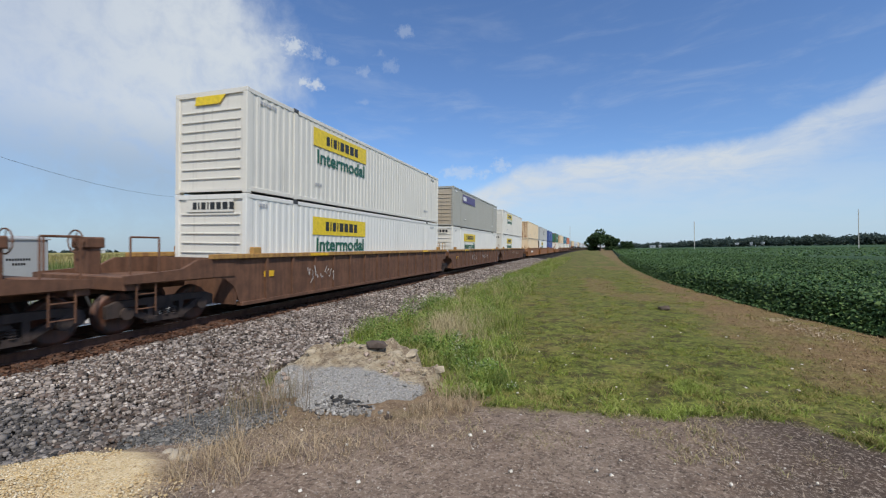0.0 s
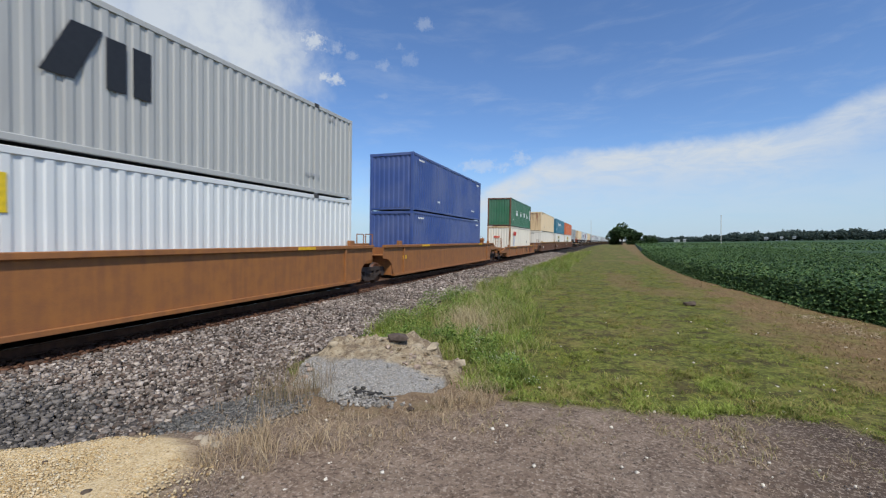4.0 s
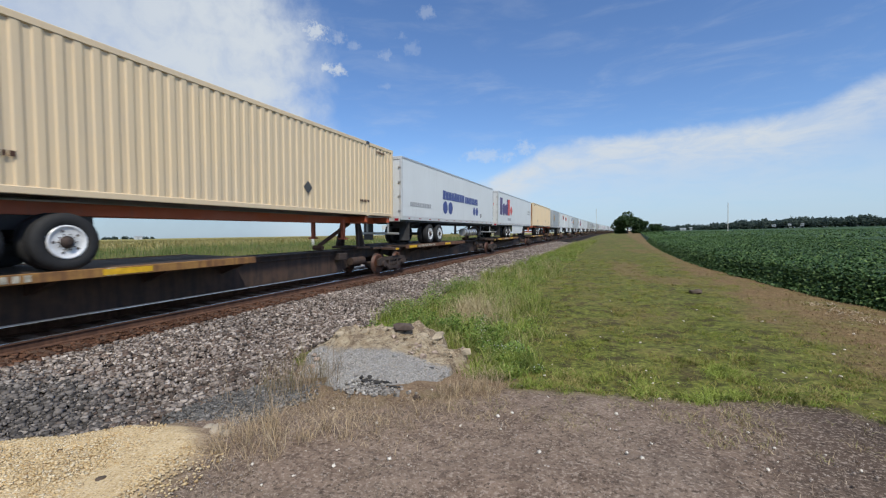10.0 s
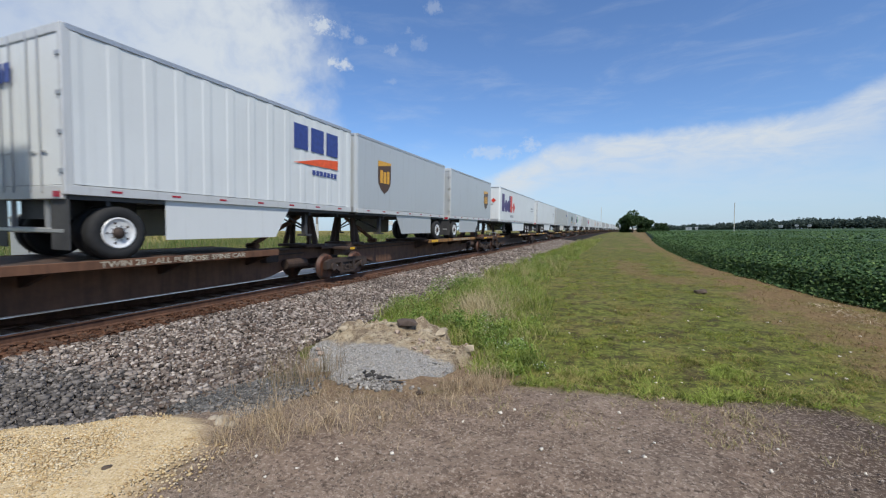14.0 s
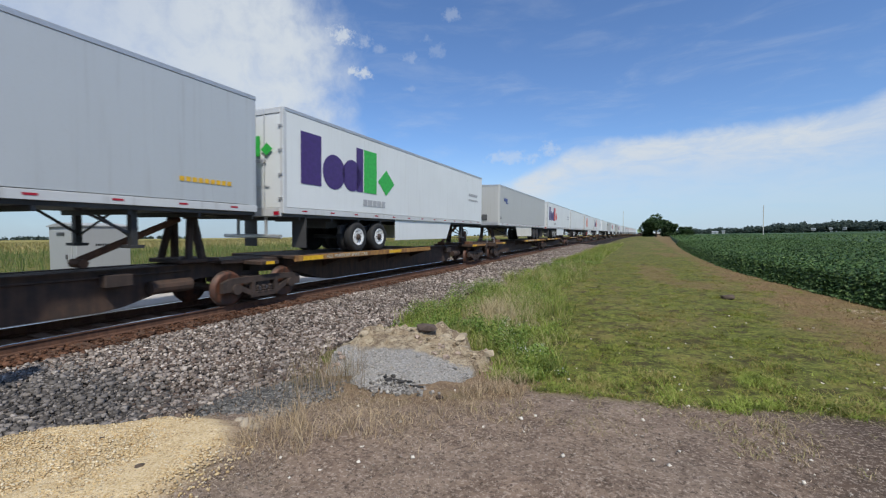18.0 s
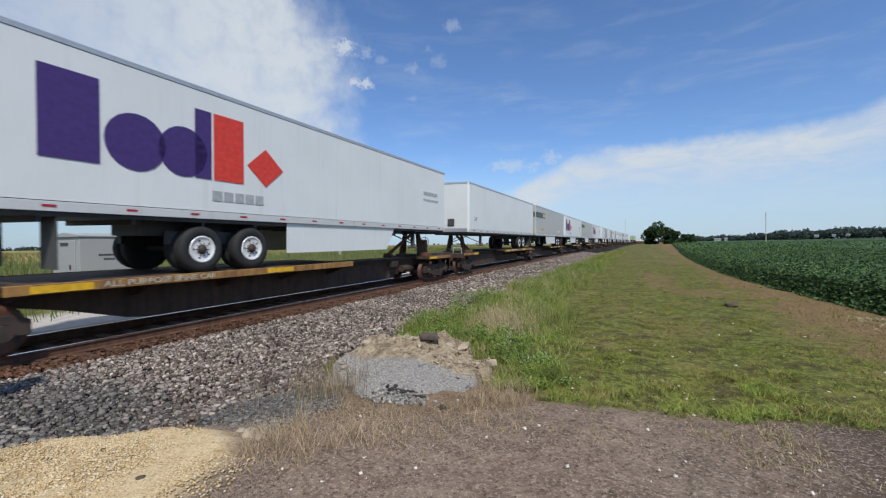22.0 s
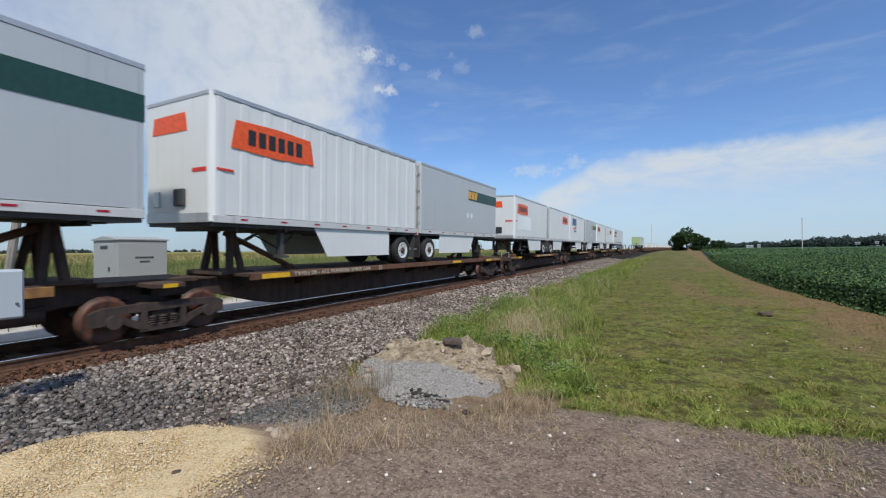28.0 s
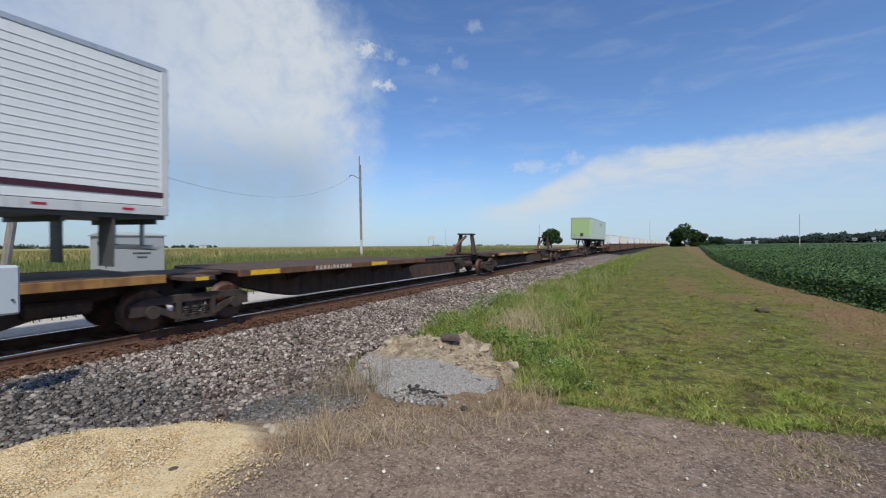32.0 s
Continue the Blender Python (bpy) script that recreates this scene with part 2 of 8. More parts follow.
WELL_YELLOW = rusty("ochre_car_steel", (0.33, 0.132, 0.036), (0.24, 0.098, 0.036), 0.65)
OCHRE_EDGE = rusty("worn_ochre_edge", (0.44, 0.25, 0.065), (0.22, 0.105, 0.040))
SPINE_STEEL = rusty("spine_car_steel", (0.034, 0.023, 0.018), (0.078, 0.044, 0.029))
SPINE_BROWN = rusty("brown_spine_steel", (0.085, 0.046, 0.030), (0.160, 0.082, 0.048))
DECK_EDGE = rusty("worn_yellow_edge", (0.36, 0.19, 0.050), (0.15, 0.068, 0.030))
TRUCK_STEEL = rusty("truck_steel", (0.026, 0.019, 0.016), (0.060, 0.040, 0.032))
WHEEL_STEEL = rusty("wheel_steel", (0.032, 0.023, 0.02), (0.15, 0.055, 0.028), 0.6)
HITCH_ORANGE = paint("orange_chassis_paint", (0.50, 0.10, 0.03), 0.5, 0.3)
SIGN_YELLOW = plain("yellow_decal", (0.78, 0.56, 0.02), 0.4)
PALE_YELLOW = plain("faded_yellow_decal", (0.70, 0.64, 0.34), 0.5)
MARK_YELLOW = plain("yellow_marking", (0.72, 0.42, 0.02), 0.45)
SIGN_GREEN = plain("dark_green_lettering", (0.015, 0.11, 0.07), 0.4)
BAND_GREEN = plain("dark_green_band", (0.012, 0.055, 0.045), 0.4)
SIGN_BLACK = plain("black_lettering", (0.02, 0.02, 0.022), 0.45)
SIGN_PURPLE = plain("purple_decal", (0.055, 0.025, 0.15), 0.4)
SIGN_RED = plain("red_decal", (0.66, 0.045, 0.025), 0.4)
SIGN_ORANGE = plain("orange_decal", (0.80, 0.10, 0.02), 0.4)
SIGN_LIME = plain("green_decal", (0.03, 0.42, 0.06), 0.4)
SIGN_BLUE = plain("navy_decal", (0.035, 0.06, 0.25), 0.4)
SIGN_BROWN = plain("brown_decal", (0.075, 0.032, 0.014), 0.4)
SIGN_GOLD = plain("gold_decal", (0.72, 0.36, 0.02), 0.35)
SIGN_WHITE = plain("white_decal", (0.80, 0.80, 0.78), 0.45)
SIGN_GREY = plain("faint_grey_decal", (0.38, 0.39, 0.41), 0.45)
STENCIL = plain("worn_stencil_paint", (0.46, 0.42, 0.33), 0.6, vary=0.4)
REFLECT_RED = plain("red_reflector", (0.36, 0.012, 0.03), 0.25)

# ---- helpers of this scene ----
MESHES = {}


def mesh_of(key, make, mat):
    """The mesh of this key and material, made once."""
    k = (key, mat.name)
    if k not in MESHES:
        bm = make()
        me = bpy.data.meshes.new(str(key[0]))
        bm.to_mesh(me)
        bm.free()
        me.materials.append(mat)
        MESHES[k] = me
    return MESHES[k]


def part(name, bm, mat, parent, label="", m=None):
    """Links a bmesh, or a mesh that is there already, as one mesh object under a thing or a part."""
    if isinstance(bm, bpy.types.Mesh):
        me = bm
    else:
        me = bpy.data.meshes.new(name)
        bm.to_mesh(me)
        bm.free()
        me.materials.append(mat)
    ob = new(name, me)
    ob.parent = parent
    if m is not None:
        ob.matrix_basis = m
    if label:
        ob["label"] = label
    return ob


def box(bm, x0, y0, z0, x1, y1, z1, bevel=0.0):
    r = bmesh.ops.create_cube(bm, size=1.0)
    bmesh.ops.scale(bm, vec=(abs(x1 - x0), abs(y1 - y0), abs(z1 - z0)), verts=r["verts"])
    bmesh.ops.translate(bm, vec=((x0 + x1) / 2, (y0 + y1) / 2, (z0 + z1) / 2), verts=r["verts"])
    if bevel:
        edges = list({e for v in r["verts"] for e in v.link_edges})
        bmesh.ops.bevel(bm, geom=edges, offset=bevel, segments=1, affect="EDGES", profile=0.5)


def boxes(*dims, bevel=0.0):
    bm = bmesh.new()
    for q in dims:
        box(bm, *q, bevel=bevel)
    return bm


def rod(bm, a, b, r, sides=8, r2=None):
    a, b = Vector(a), Vector(b)
    v = b - a
    m = Matrix.Translation((a + b) / 2) @ v.to_track_quat("Z", "Y").to_matrix().to_4x4()
    bmesh.ops.create_cone(bm, cap_ends=True, segments=sides, radius1=r, radius2=r if r2 is None else r2, depth=v.length, matrix=m)


def rods(*runs, sides=8):
    bm = bmesh.new()
    for a, b, r in runs:
        rod(bm, a, b, r, sides)
    return bm


def prism(points, x0, x1, axis="x"):
    """A flat outline given as (y, z), pulled from x0 to x1 (axis y: outline (x, z))."""
    bm = bmesh.new()
    def at(p, c):
        return (c, p[0], p[1]) if axis == "x" else (p[0], c, p[1])
    lo = [bm.verts.new(at(p, x0)) for p in points]
    hi = [bm.verts.new(at(p, x1)) for p in points]
    bm.faces.new(lo)
    bm.faces.new(hi[::-1])
    for i in range(len(points)):
        j = (i + 1) % len(points)
        bm.faces.new((lo[j], lo[i], hi[i], hi[j]))
    bmesh.ops.recalc_face_normals(bm, faces=bm.faces)
    return bm


def lathe(profile, sides=20, axis="x"):
    """Turns (radius, along) about an axis."""
    bm = bmesh.new()
    rings = []
    for r, a in profile:
        ring = []
        for i in range(sides):
            c, s = math.cos(2 * math.pi * i / sides) * r, math.sin(2 * math.pi * i / sides) * r
            ring.append(bm.verts.new((a, c, s) if axis == "x" else (c, s, a)))
        rings.append(ring)
    for p, q in zip(rings, rings[1:]):
        for i in range(sides):
            j = (i + 1) % sides
            bm.faces.new((p[i], p[j], q[j], q[i]))
    bm.faces.new(rings[0][::-1])
    bm.faces.new(rings[-1])
    bmesh.ops.recalc_face_normals(bm, faces=bm.faces)
    for f in bm.faces:
        f.smooth = True
    return bm


def tube(points, r, sides=6, closed=False):
    """One bent tube along the points."""
    bm, rings = bmesh.new(), []
    n = len(points)
    for i, p in enumerate(points):
        v = points[(i + 1) % n] - points[i - 1] if closed else points[min(i + 1, n - 1)] - points[max(i - 1, 0)]
        m = Matrix.Translation(p) @ v.to_track_quat("Z", "Y").to_matrix().to_4x4()
        rings.append([bm.verts.new(m @ Vector((r * math.cos(2 * math.pi * k / sides), r * math.sin(2 * math.pi * k / sides), 0))) for k in range(sides)])
    for i in range(n if closed else n - 1):
        a, b = rings[i], rings[(i + 1) % n]
        for k in range(sides):
            bm.faces.new((a[k], a[(k + 1) % sides], b[(k + 1) % sides], b[k]))
    bmesh.ops.recalc_face_normals(bm, faces=bm.faces)
    return bm


def text_mesh(words, size, mat, bold=0.0, wide=0.0):
    """Lettering as a mesh; wide: the width that it is stretched to."""
    k = ("text", words, size, bold, wide, mat.name)
    if k not in MESHES:
        cu = bpy.data.curves.new("text", "FONT")
        cu.body, cu.size, cu.extrude, cu.offset = words, size, 0.004, bold
        cu.resolution_u = 3
        ob = bpy.data.objects.new("text", cu)
        scene.collection.objects.link(ob)
        me = bpy.data.meshes.new_from_object(ob.evaluated_get(bpy.context.evaluated_depsgraph_get()))
        bpy.data.objects.remove(ob)
        if wide:
            me.transform(Matrix.Diagonal((wide / max(v.co.x for v in me.vertices), 1, 1, 1)))
        me.materials.clear()
        me.materials.append(mat)
        MESHES[k] = me
    return MESHES[k]


def on_side(y, z, x):
    """Pose of flat work on the side that faces the camera: its x runs along the train, its y upward."""
    return Matrix(((0, 0, 1, x), (1, 0, 0, y), (0, 1, 0, z), (0, 0, 0, 1)))


def on_end(x, z, y):
    """Pose of flat work on the end that faces the camera."""
    return Matrix(((1, 0, 0, x), (0, 0, -1, y), (0, 1, 0, z), (0, 0, 0, 1)))


def plate(points, thick=0.006):
    bm = bmesh.new()
    lo = [bm.verts.new((a, b, 0)) for a, b in points]
    hi = [bm.verts.new((a, b, thick)) for a, b in points]
    bm.faces.new(hi)
    bm.faces.new(lo[::-1])
    for i in range(len(points)):
        j = (i + 1) % len(points)
        bm.faces.new((lo[i], lo[j], hi[j], hi[i]))
    bmesh.ops.recalc_face_normals(bm, faces=bm.faces)
    return bm


def bars(widths, height, gap=0.1, low=None, thick=0.006):
    """Plain bars in place of letters: widths, and for each the share of the height."""
    bm, x = bmesh.new(), 0.0
    for i, w in enumerate(widths):
        h = height * (low[i] if low else 1.0)
        box(bm, x, 0, 0, x + w, h, thick)
        x += w + gap
    return bm


def thing(name, label, category, group="", kind=""):
    return tagged(new(name), label, category, group, kind)


def bend(car):
    """Lets the units of a long articulated car follow the curve of the track."""
    for ob in car.children:
        ys = [(ob.matrix_basis @ Vector(c)).y for c in ends_of(ob.data)]
        y = (min(ys) + max(ys)) / 2
        ob.matrix_basis = Matrix.Translation((y * y / (2 * RADIUS), y, 0)) @ Matrix.Rotation(-y / RADIUS, 4, "Z") @ Matrix.Translation((0, -y, 0)) @ ob.matrix_basis


def ends_of(me):
    """Two opposite corners of a mesh's bounds."""
    co = np.empty(len(me.vertices) * 3)
    me.vertices.foreach_get("co", co)
    co = co.reshape(-1, 3)
    return co.min(axis=0), co.max(axis=0)


MOVERS = []     # (thing, its place along the track at the start)


def rides(ob, along, up=0.0):
    MOVERS.append((ob, along, up))
    ob.matrix_basis = on_track(along, 0.0, up)
    return ob

# ---- the train: trucks ----


def side_frame_mesh():
    bm = prism([(-1.25, 0.36), (-1.25, 0.60), (-1.05, 0.68), (-0.45, 0.70), (0.45, 0.70), (1.05, 0.68), (1.25, 0.60), (1.25, 0.36), (1.02, 0.36), (0.98, 0.55), (-0.98, 0.55), (-1.02, 0.36)], -0.06, 0.06)
    for a, b in (((-1.0, 0.56), (-0.36, 0.24)), ((1.0, 0.56), (0.36, 0.24)), ((-0.40, 0.22), (0.40, 0.22)), ((-0.37, 0.24), (-0.37, 0.6)), ((0.37, 0.24), (0.37, 0.6))):
        va = Vector((0, a[0], a[1]))
        vb = Vector((0, b[0], b[1]))
        v = vb - va
        m = Matrix.Translation((va + vb) / 2) @ v.to_track_quat("Z", "X").to_matrix().to_4x4() @ Matrix.Diagonal((0.13, 0.11, v.length + 0.08, 1))
        bmesh.ops.create_cube(bm, size=1.0, matrix=m)
    for y in (-0.89, 0.89):
        rod(bm, (-0.10, y, 0.42), (0.13, y, 0.42), 0.13, 12)
    return bm


def wheel_mesh():
    return lathe([(0.10, 0.045), (0.12, 0.06), (0.30, 0.035), (0.355, 0.06), (0.420, 0.055), (0.425, -0.045), (0.452, -0.06), (0.452, -0.085), (0.34, -0.075), (0.28, -0.03), (0.10, -0.07)], 18)


def truck(car, y):
    """A two-axle freight truck, its middle at y."""
    t = part("truck", mesh_of(("bolster",), lambda: boxes((-1.0, -0.22, 0.42, 1.0, 0.22, 0.66), (-0.35, -0.35, 0.6, 0.35, 0.35, 0.78), bevel=0.02), TRUCK_STEEL), None, car, "dusty cast steel two-axle truck", Matrix.Translation((0, y, 0)))
    for side in (1, -1):
        m = Matrix.Translation((side * 0.99, 0, 0)) @ Matrix.Diagonal((side, 1, 1, 1))
        if side > 0:
            part("side_frame", mesh_of(("side_frame",), side_frame_mesh, TRUCK_STEEL), None, t, "", m)
        else:
            part("side_frame", mesh_of(("side_frame",), side_frame_mesh, TRUCK_STEEL), None, t, "", Matrix.Translation((-0.99, 0, 0)) @ Matrix.Rotation(math.pi, 4, "Z"))
        if side > 0:
            for k in (-0.2, 0.0, 0.2):
                part("spring", mesh_of(("spring",), lambda: lathe([(0.05, 0.26)] + [(q, z + dz) for z in (0.27, 0.315, 0.36, 0.405) for q, dz in ((0.05, -0.004), (0.085, 0.004), (0.085, 0.020), (0.05, 0.028))] + [(0.05, 0.44)], 10, "z"), TRUCK_STEEL), None, t, "", Matrix.Translation((0.99, k, 0)))
        for y2 in (-0.89, 0.89):
            part("wheel", mesh_of(("wheel",), wheel_mesh, WHEEL_STEEL), None, t, "rusty steel wheel", Matrix.Translation((side * 0.752, y2, 0.42)) @ Matrix.Rotation(0 if side > 0 else math.pi, 4, "Z"))
    for y2 in (-0.89, 0.89):
        part("axle", mesh_of(("axle",), lambda: rods(((-0.95, 0, 0), (0.95, 0, 0), 0.08)), TRUCK_STEEL), None, t, "", Matrix.Translation((0, y2, 0.42)))
    return t


def coupler(car, y, way):
    """Knuckle coupler, its air hose hanging beside it."""
    bm = boxes((-0.10, y, 0.80, 0.10, y + way * 0.75, 0.98), (-0.16, y + way * 0.62, 0.74, 0.18, y + way * 0.92, 1.04), bevel=0.02)
    part("coupler", bm, TRUCK_STEEL, car)
    pts = [Vector((0.42, y + way * 0.25 + way * 0.75 * u, 0.80 - 0.50 * math.sin(math.pi * min(1, u)) ** 0.8)) for u in [i / 9 for i in range(10)]]
    part("air_hose", tube(pts, 0.024), DARK, car)


def ladder(car, x, y, z0, z1, mat):
    bm = rods(((x, y - 0.2, z0), (x, y - 0.2, z1), 0.018), ((x, y + 0.2, z0), (x, y + 0.2, z1), 0.018), sides=6)
    k = z0 + 0.08
    while k < z1:
        rod(bm, (x, y - 0.2, k), (x, y + 0.2, k), 0.014, 6)
        k += 0.3
    part("ladder", bm, mat, car)


def handwheel(car, x, y, z, mat):
    bm = bmesh.new()
    n = 14
    ring = [Vector((x + 0.25 * math.cos(2 * math.pi * i / n), y, z + 0.25 * math.sin(2 * math.pi * i / n))) for i in range(n)]
    bm.free()
    bm = tube(ring, 0.016, closed=True)
    for a in ring[::3]:
        rod(bm, (x, y, z), a, 0.011, 5)
    part("brake_wheel", bm, mat, car)


# ---- the train: well cars ----


def well_unit(car, a, b, steel, edge, ribs, top):
    """One well between a and b, both the ends of a 53-foot container."""
    y0, y1 = a - 0.35, b + 0.35
    out = [(y0 - 0.9, top - 0.12), (y0 - 0.9, 1.05), (y0 - 0.45, 1.0), (y0 - 0.15, 0.78), (y0 + 0.05, 0.30), (y1 - 0.05, 0.30), (y1 + 0.15, 0.78), (y1 + 0.45, 1.0), (y1 + 0.9, 1.05), (y1 + 0.9, top - 0.12)]
    for s in (1, -1):
        part("side_sill", prism(out, s * 1.37, s * 1.41), steel, car)
        part("top_chord", boxes((s * 1.34, y0 - 0.9, top - 0.12, s * 1.50, y1 + 0.9, top), bevel=0.012), edge, car)
        part("bottom_chord", boxes((s * 1.28, y0 + 0.05, 0.24, s * 1.47, y1 - 0.05, 0.34), bevel=0.01), steel, car)
        n = ribs
        for i in range(n):
            y = y0 + 1.0 + (y1 - y0 - 2.0) * i / (n - 1)
            part("side_post", mesh_of(("side_post", s, top), lambda: boxes((s * 1.40, -0.05, 0.33, s * 1.47, 0.05, top - 0.11), bevel=0.008), steel), None, car, "", Matrix.Translation((0, y, 0)))
    for i in range(5):
        part("cross_beam", mesh_of(("cross_beam",), lambda: boxes((-1.37, -0.2, 0.26, 1.37, 0.2, 0.39)), steel), None, car, "", Matrix.Translation((0, y0 + 1.0 + (y1 - y0 - 2.0) * i / 4, 0)))
    for y in (y0 - 0.10, y1 + 0.10):
        part("end_bulkhead", boxes((-1.37, y - 0.05, 0.30, 1.37, y + 0.05, top - 0.12)), steel, car)
    for y in (a + 0.25, b - 0.25):
        for s in (1, -1):
            part("guide", boxes((s * 1.32, y - 0.16, top - 0.02, s * 1.46, y + 0.16, top + 0.18), bevel=0.02), edge, car)


def well_end(car, y, way, steel, edge, stand, top):
    """The open end of a well car, over its last truck; way points out of the car."""
    part("end_platform", boxes((-1.30, y, 1.02, 1.30, y + way * 2.2, 1.12), (-0.30, y, 0.80, 0.30, y + way * 2.9, 1.04), (-1.36, y + way * 1.9, 0.92, 1.36, y + way * 2.25, 1.20), bevel=0.015), steel, car)
    for s in (1, -1):
        part("end_sill", prism([(y - way * 0.5, top - 0.12), (y - way * 0.5, top - 0.56), (y + way * 2.25, top - 0.56), (y + way * 2.25, top - 0.40), (y + way * 1.0, top - 0.32), (y + way * 0.6, top - 0.12)], s * 1.33, s * 1.43), steel, car)
        part("handrail", rods(((s * 1.34, y + way * 1.5, 1.1), (s * 1.34, y + way * 1.5, 2.0), 0.022), ((s * 1.34, y + way * 2.1, 1.1), (s * 1.34, y + way * 2.1, 2.0), 0.022), ((s * 1.34, y + way * 1.5, 2.0), (s * 1.34, y + way * 2.1, 2.0), 0.02), sides=6), steel, car)
        ladder(car, s * 1.38, y + way * 1.8, 0.45, 1.1, steel)
    coupler(car, y + way * 2.5, way)
    if stand:
        part("brake_stand", boxes((-0.75, y + way * 1.55, 1.1, -0.35, y + way * 1.85, 1.95), (-0.80, y + way * 1.5, 1.75, -0.3, y + way * 1.9, 2.0), bevel=0.03), steel, car)
        handwheel(car, -0.55, y + way * 1.95, 1.9, steel)


def well_car(wells, steel, edge, label, ribs=14, stand=True, marks=(), top=1.62):
    """An articulated car; wells are the (front, rear) places of its containers along the train."""
    mid = (wells[0][0] + wells[-1][1]) / 2
    car = thing("well_car", label, "railway wagon", "well cars of the train")
    loc = [(a - mid, b - mid) for a, b in wells]
    for a, b in loc:
        well_unit(car, a, b, steel, edge, ribs, top)
    for (a, b), (c, d) in zip(loc, loc[1:]):
        truck(car, (b + c) / 2)
        part("articulation", boxes((-0.5, b + 0.2, 0.78, 0.5, c - 0.2, 1.05), (-1.25, b + 0.2, 1.12, 1.25, b + 0.75, 1.2), (-1.25, c - 0.75, 1.12, 1.25, c - 0.2, 1.2), bevel=0.02), steel, car)
        part("grab_iron", rods(*[((x, b + 0.9 + k, 1.2), (x, b + 0.9 + k, 2.05), 0.02) for x in (1.3, 0.9) for k in (0.0, 0.5)], ((1.3, b + 0.9, 2.05), (1.3, b + 1.4, 2.05), 0.018), ((0.9, b + 0.9, 2.05), (0.9, b + 1.4, 2.05), 0.018), sides=6), edge, car)
    truck(car, loc[0][0] - 2.1)
    truck(car, loc[-1][1] + 2.1)
    well_end(car, loc[0][0] - 1.0, -1, steel, edge, stand, top)
    well_end(car, loc[-1][1] + 1.0, 1, steel, edge, stand, top)
    for a, b in loc:
        part("reflector", boxes((1.49, a + 2.6, top - 0.105, 1.508, a + 3.6, top - 0.02)), MARK_YELLOW, car, "yellow edge marking")
        part("reflector", boxes((1.415, a + 0.55, 0.95, 1.425, a + 0.95, 1.12)), MARK_YELLOW, car, "yellow edge marking")
        part("reflector", boxes((1.49, b - 3.2, top - 0.105, 1.508, b - 2.4, top - 0.02)), MARK_YELLOW, car, "yellow edge marking")
    for name, me, mat, y, z, x, note in marks:
        part(name, me, mat, car, note, on_side(y - mid, z, x))
    bend(car)
    return rides(car, mid)


# ---- the train: containers ----


def corrugated(length, height, pitch, depth, share=0.5):
    """An upright sheet in the plane x = 0, folded along its length, waves toward -x."""
    bm, y, prof = bmesh.new(), 0.0, []
    n = max(1, round(length / pitch))
    p = length / n
    for i in range(n):
        prof += [(0.0, y), (0.0, y + p * share * 0.8), (-depth, y + p * (share + 0.08)), (-depth, y + p * 0.92)]
        y += p
    prof.append((0.0, length))
    lo = [bm.verts.new((x, q, 0)) for x, q in prof]
    hi = [bm.verts.new((x, q, height)) for x, q in prof]
    for i in range(len(prof) - 1):
        bm.faces.new((lo[i], lo[i + 1], hi[i + 1], hi[i]))
    return bm


def sheet_y(bm):
    """Turns a folded sheet to stand across the train, facing -y."""
    bmesh.ops.transform(bm, matrix=Matrix(((0, 1, 0, 0), (-1, 0, 0, 0), (0, 0, 1, 0), (0, 0, 0, 1))), verts=bm.verts)
    return bm


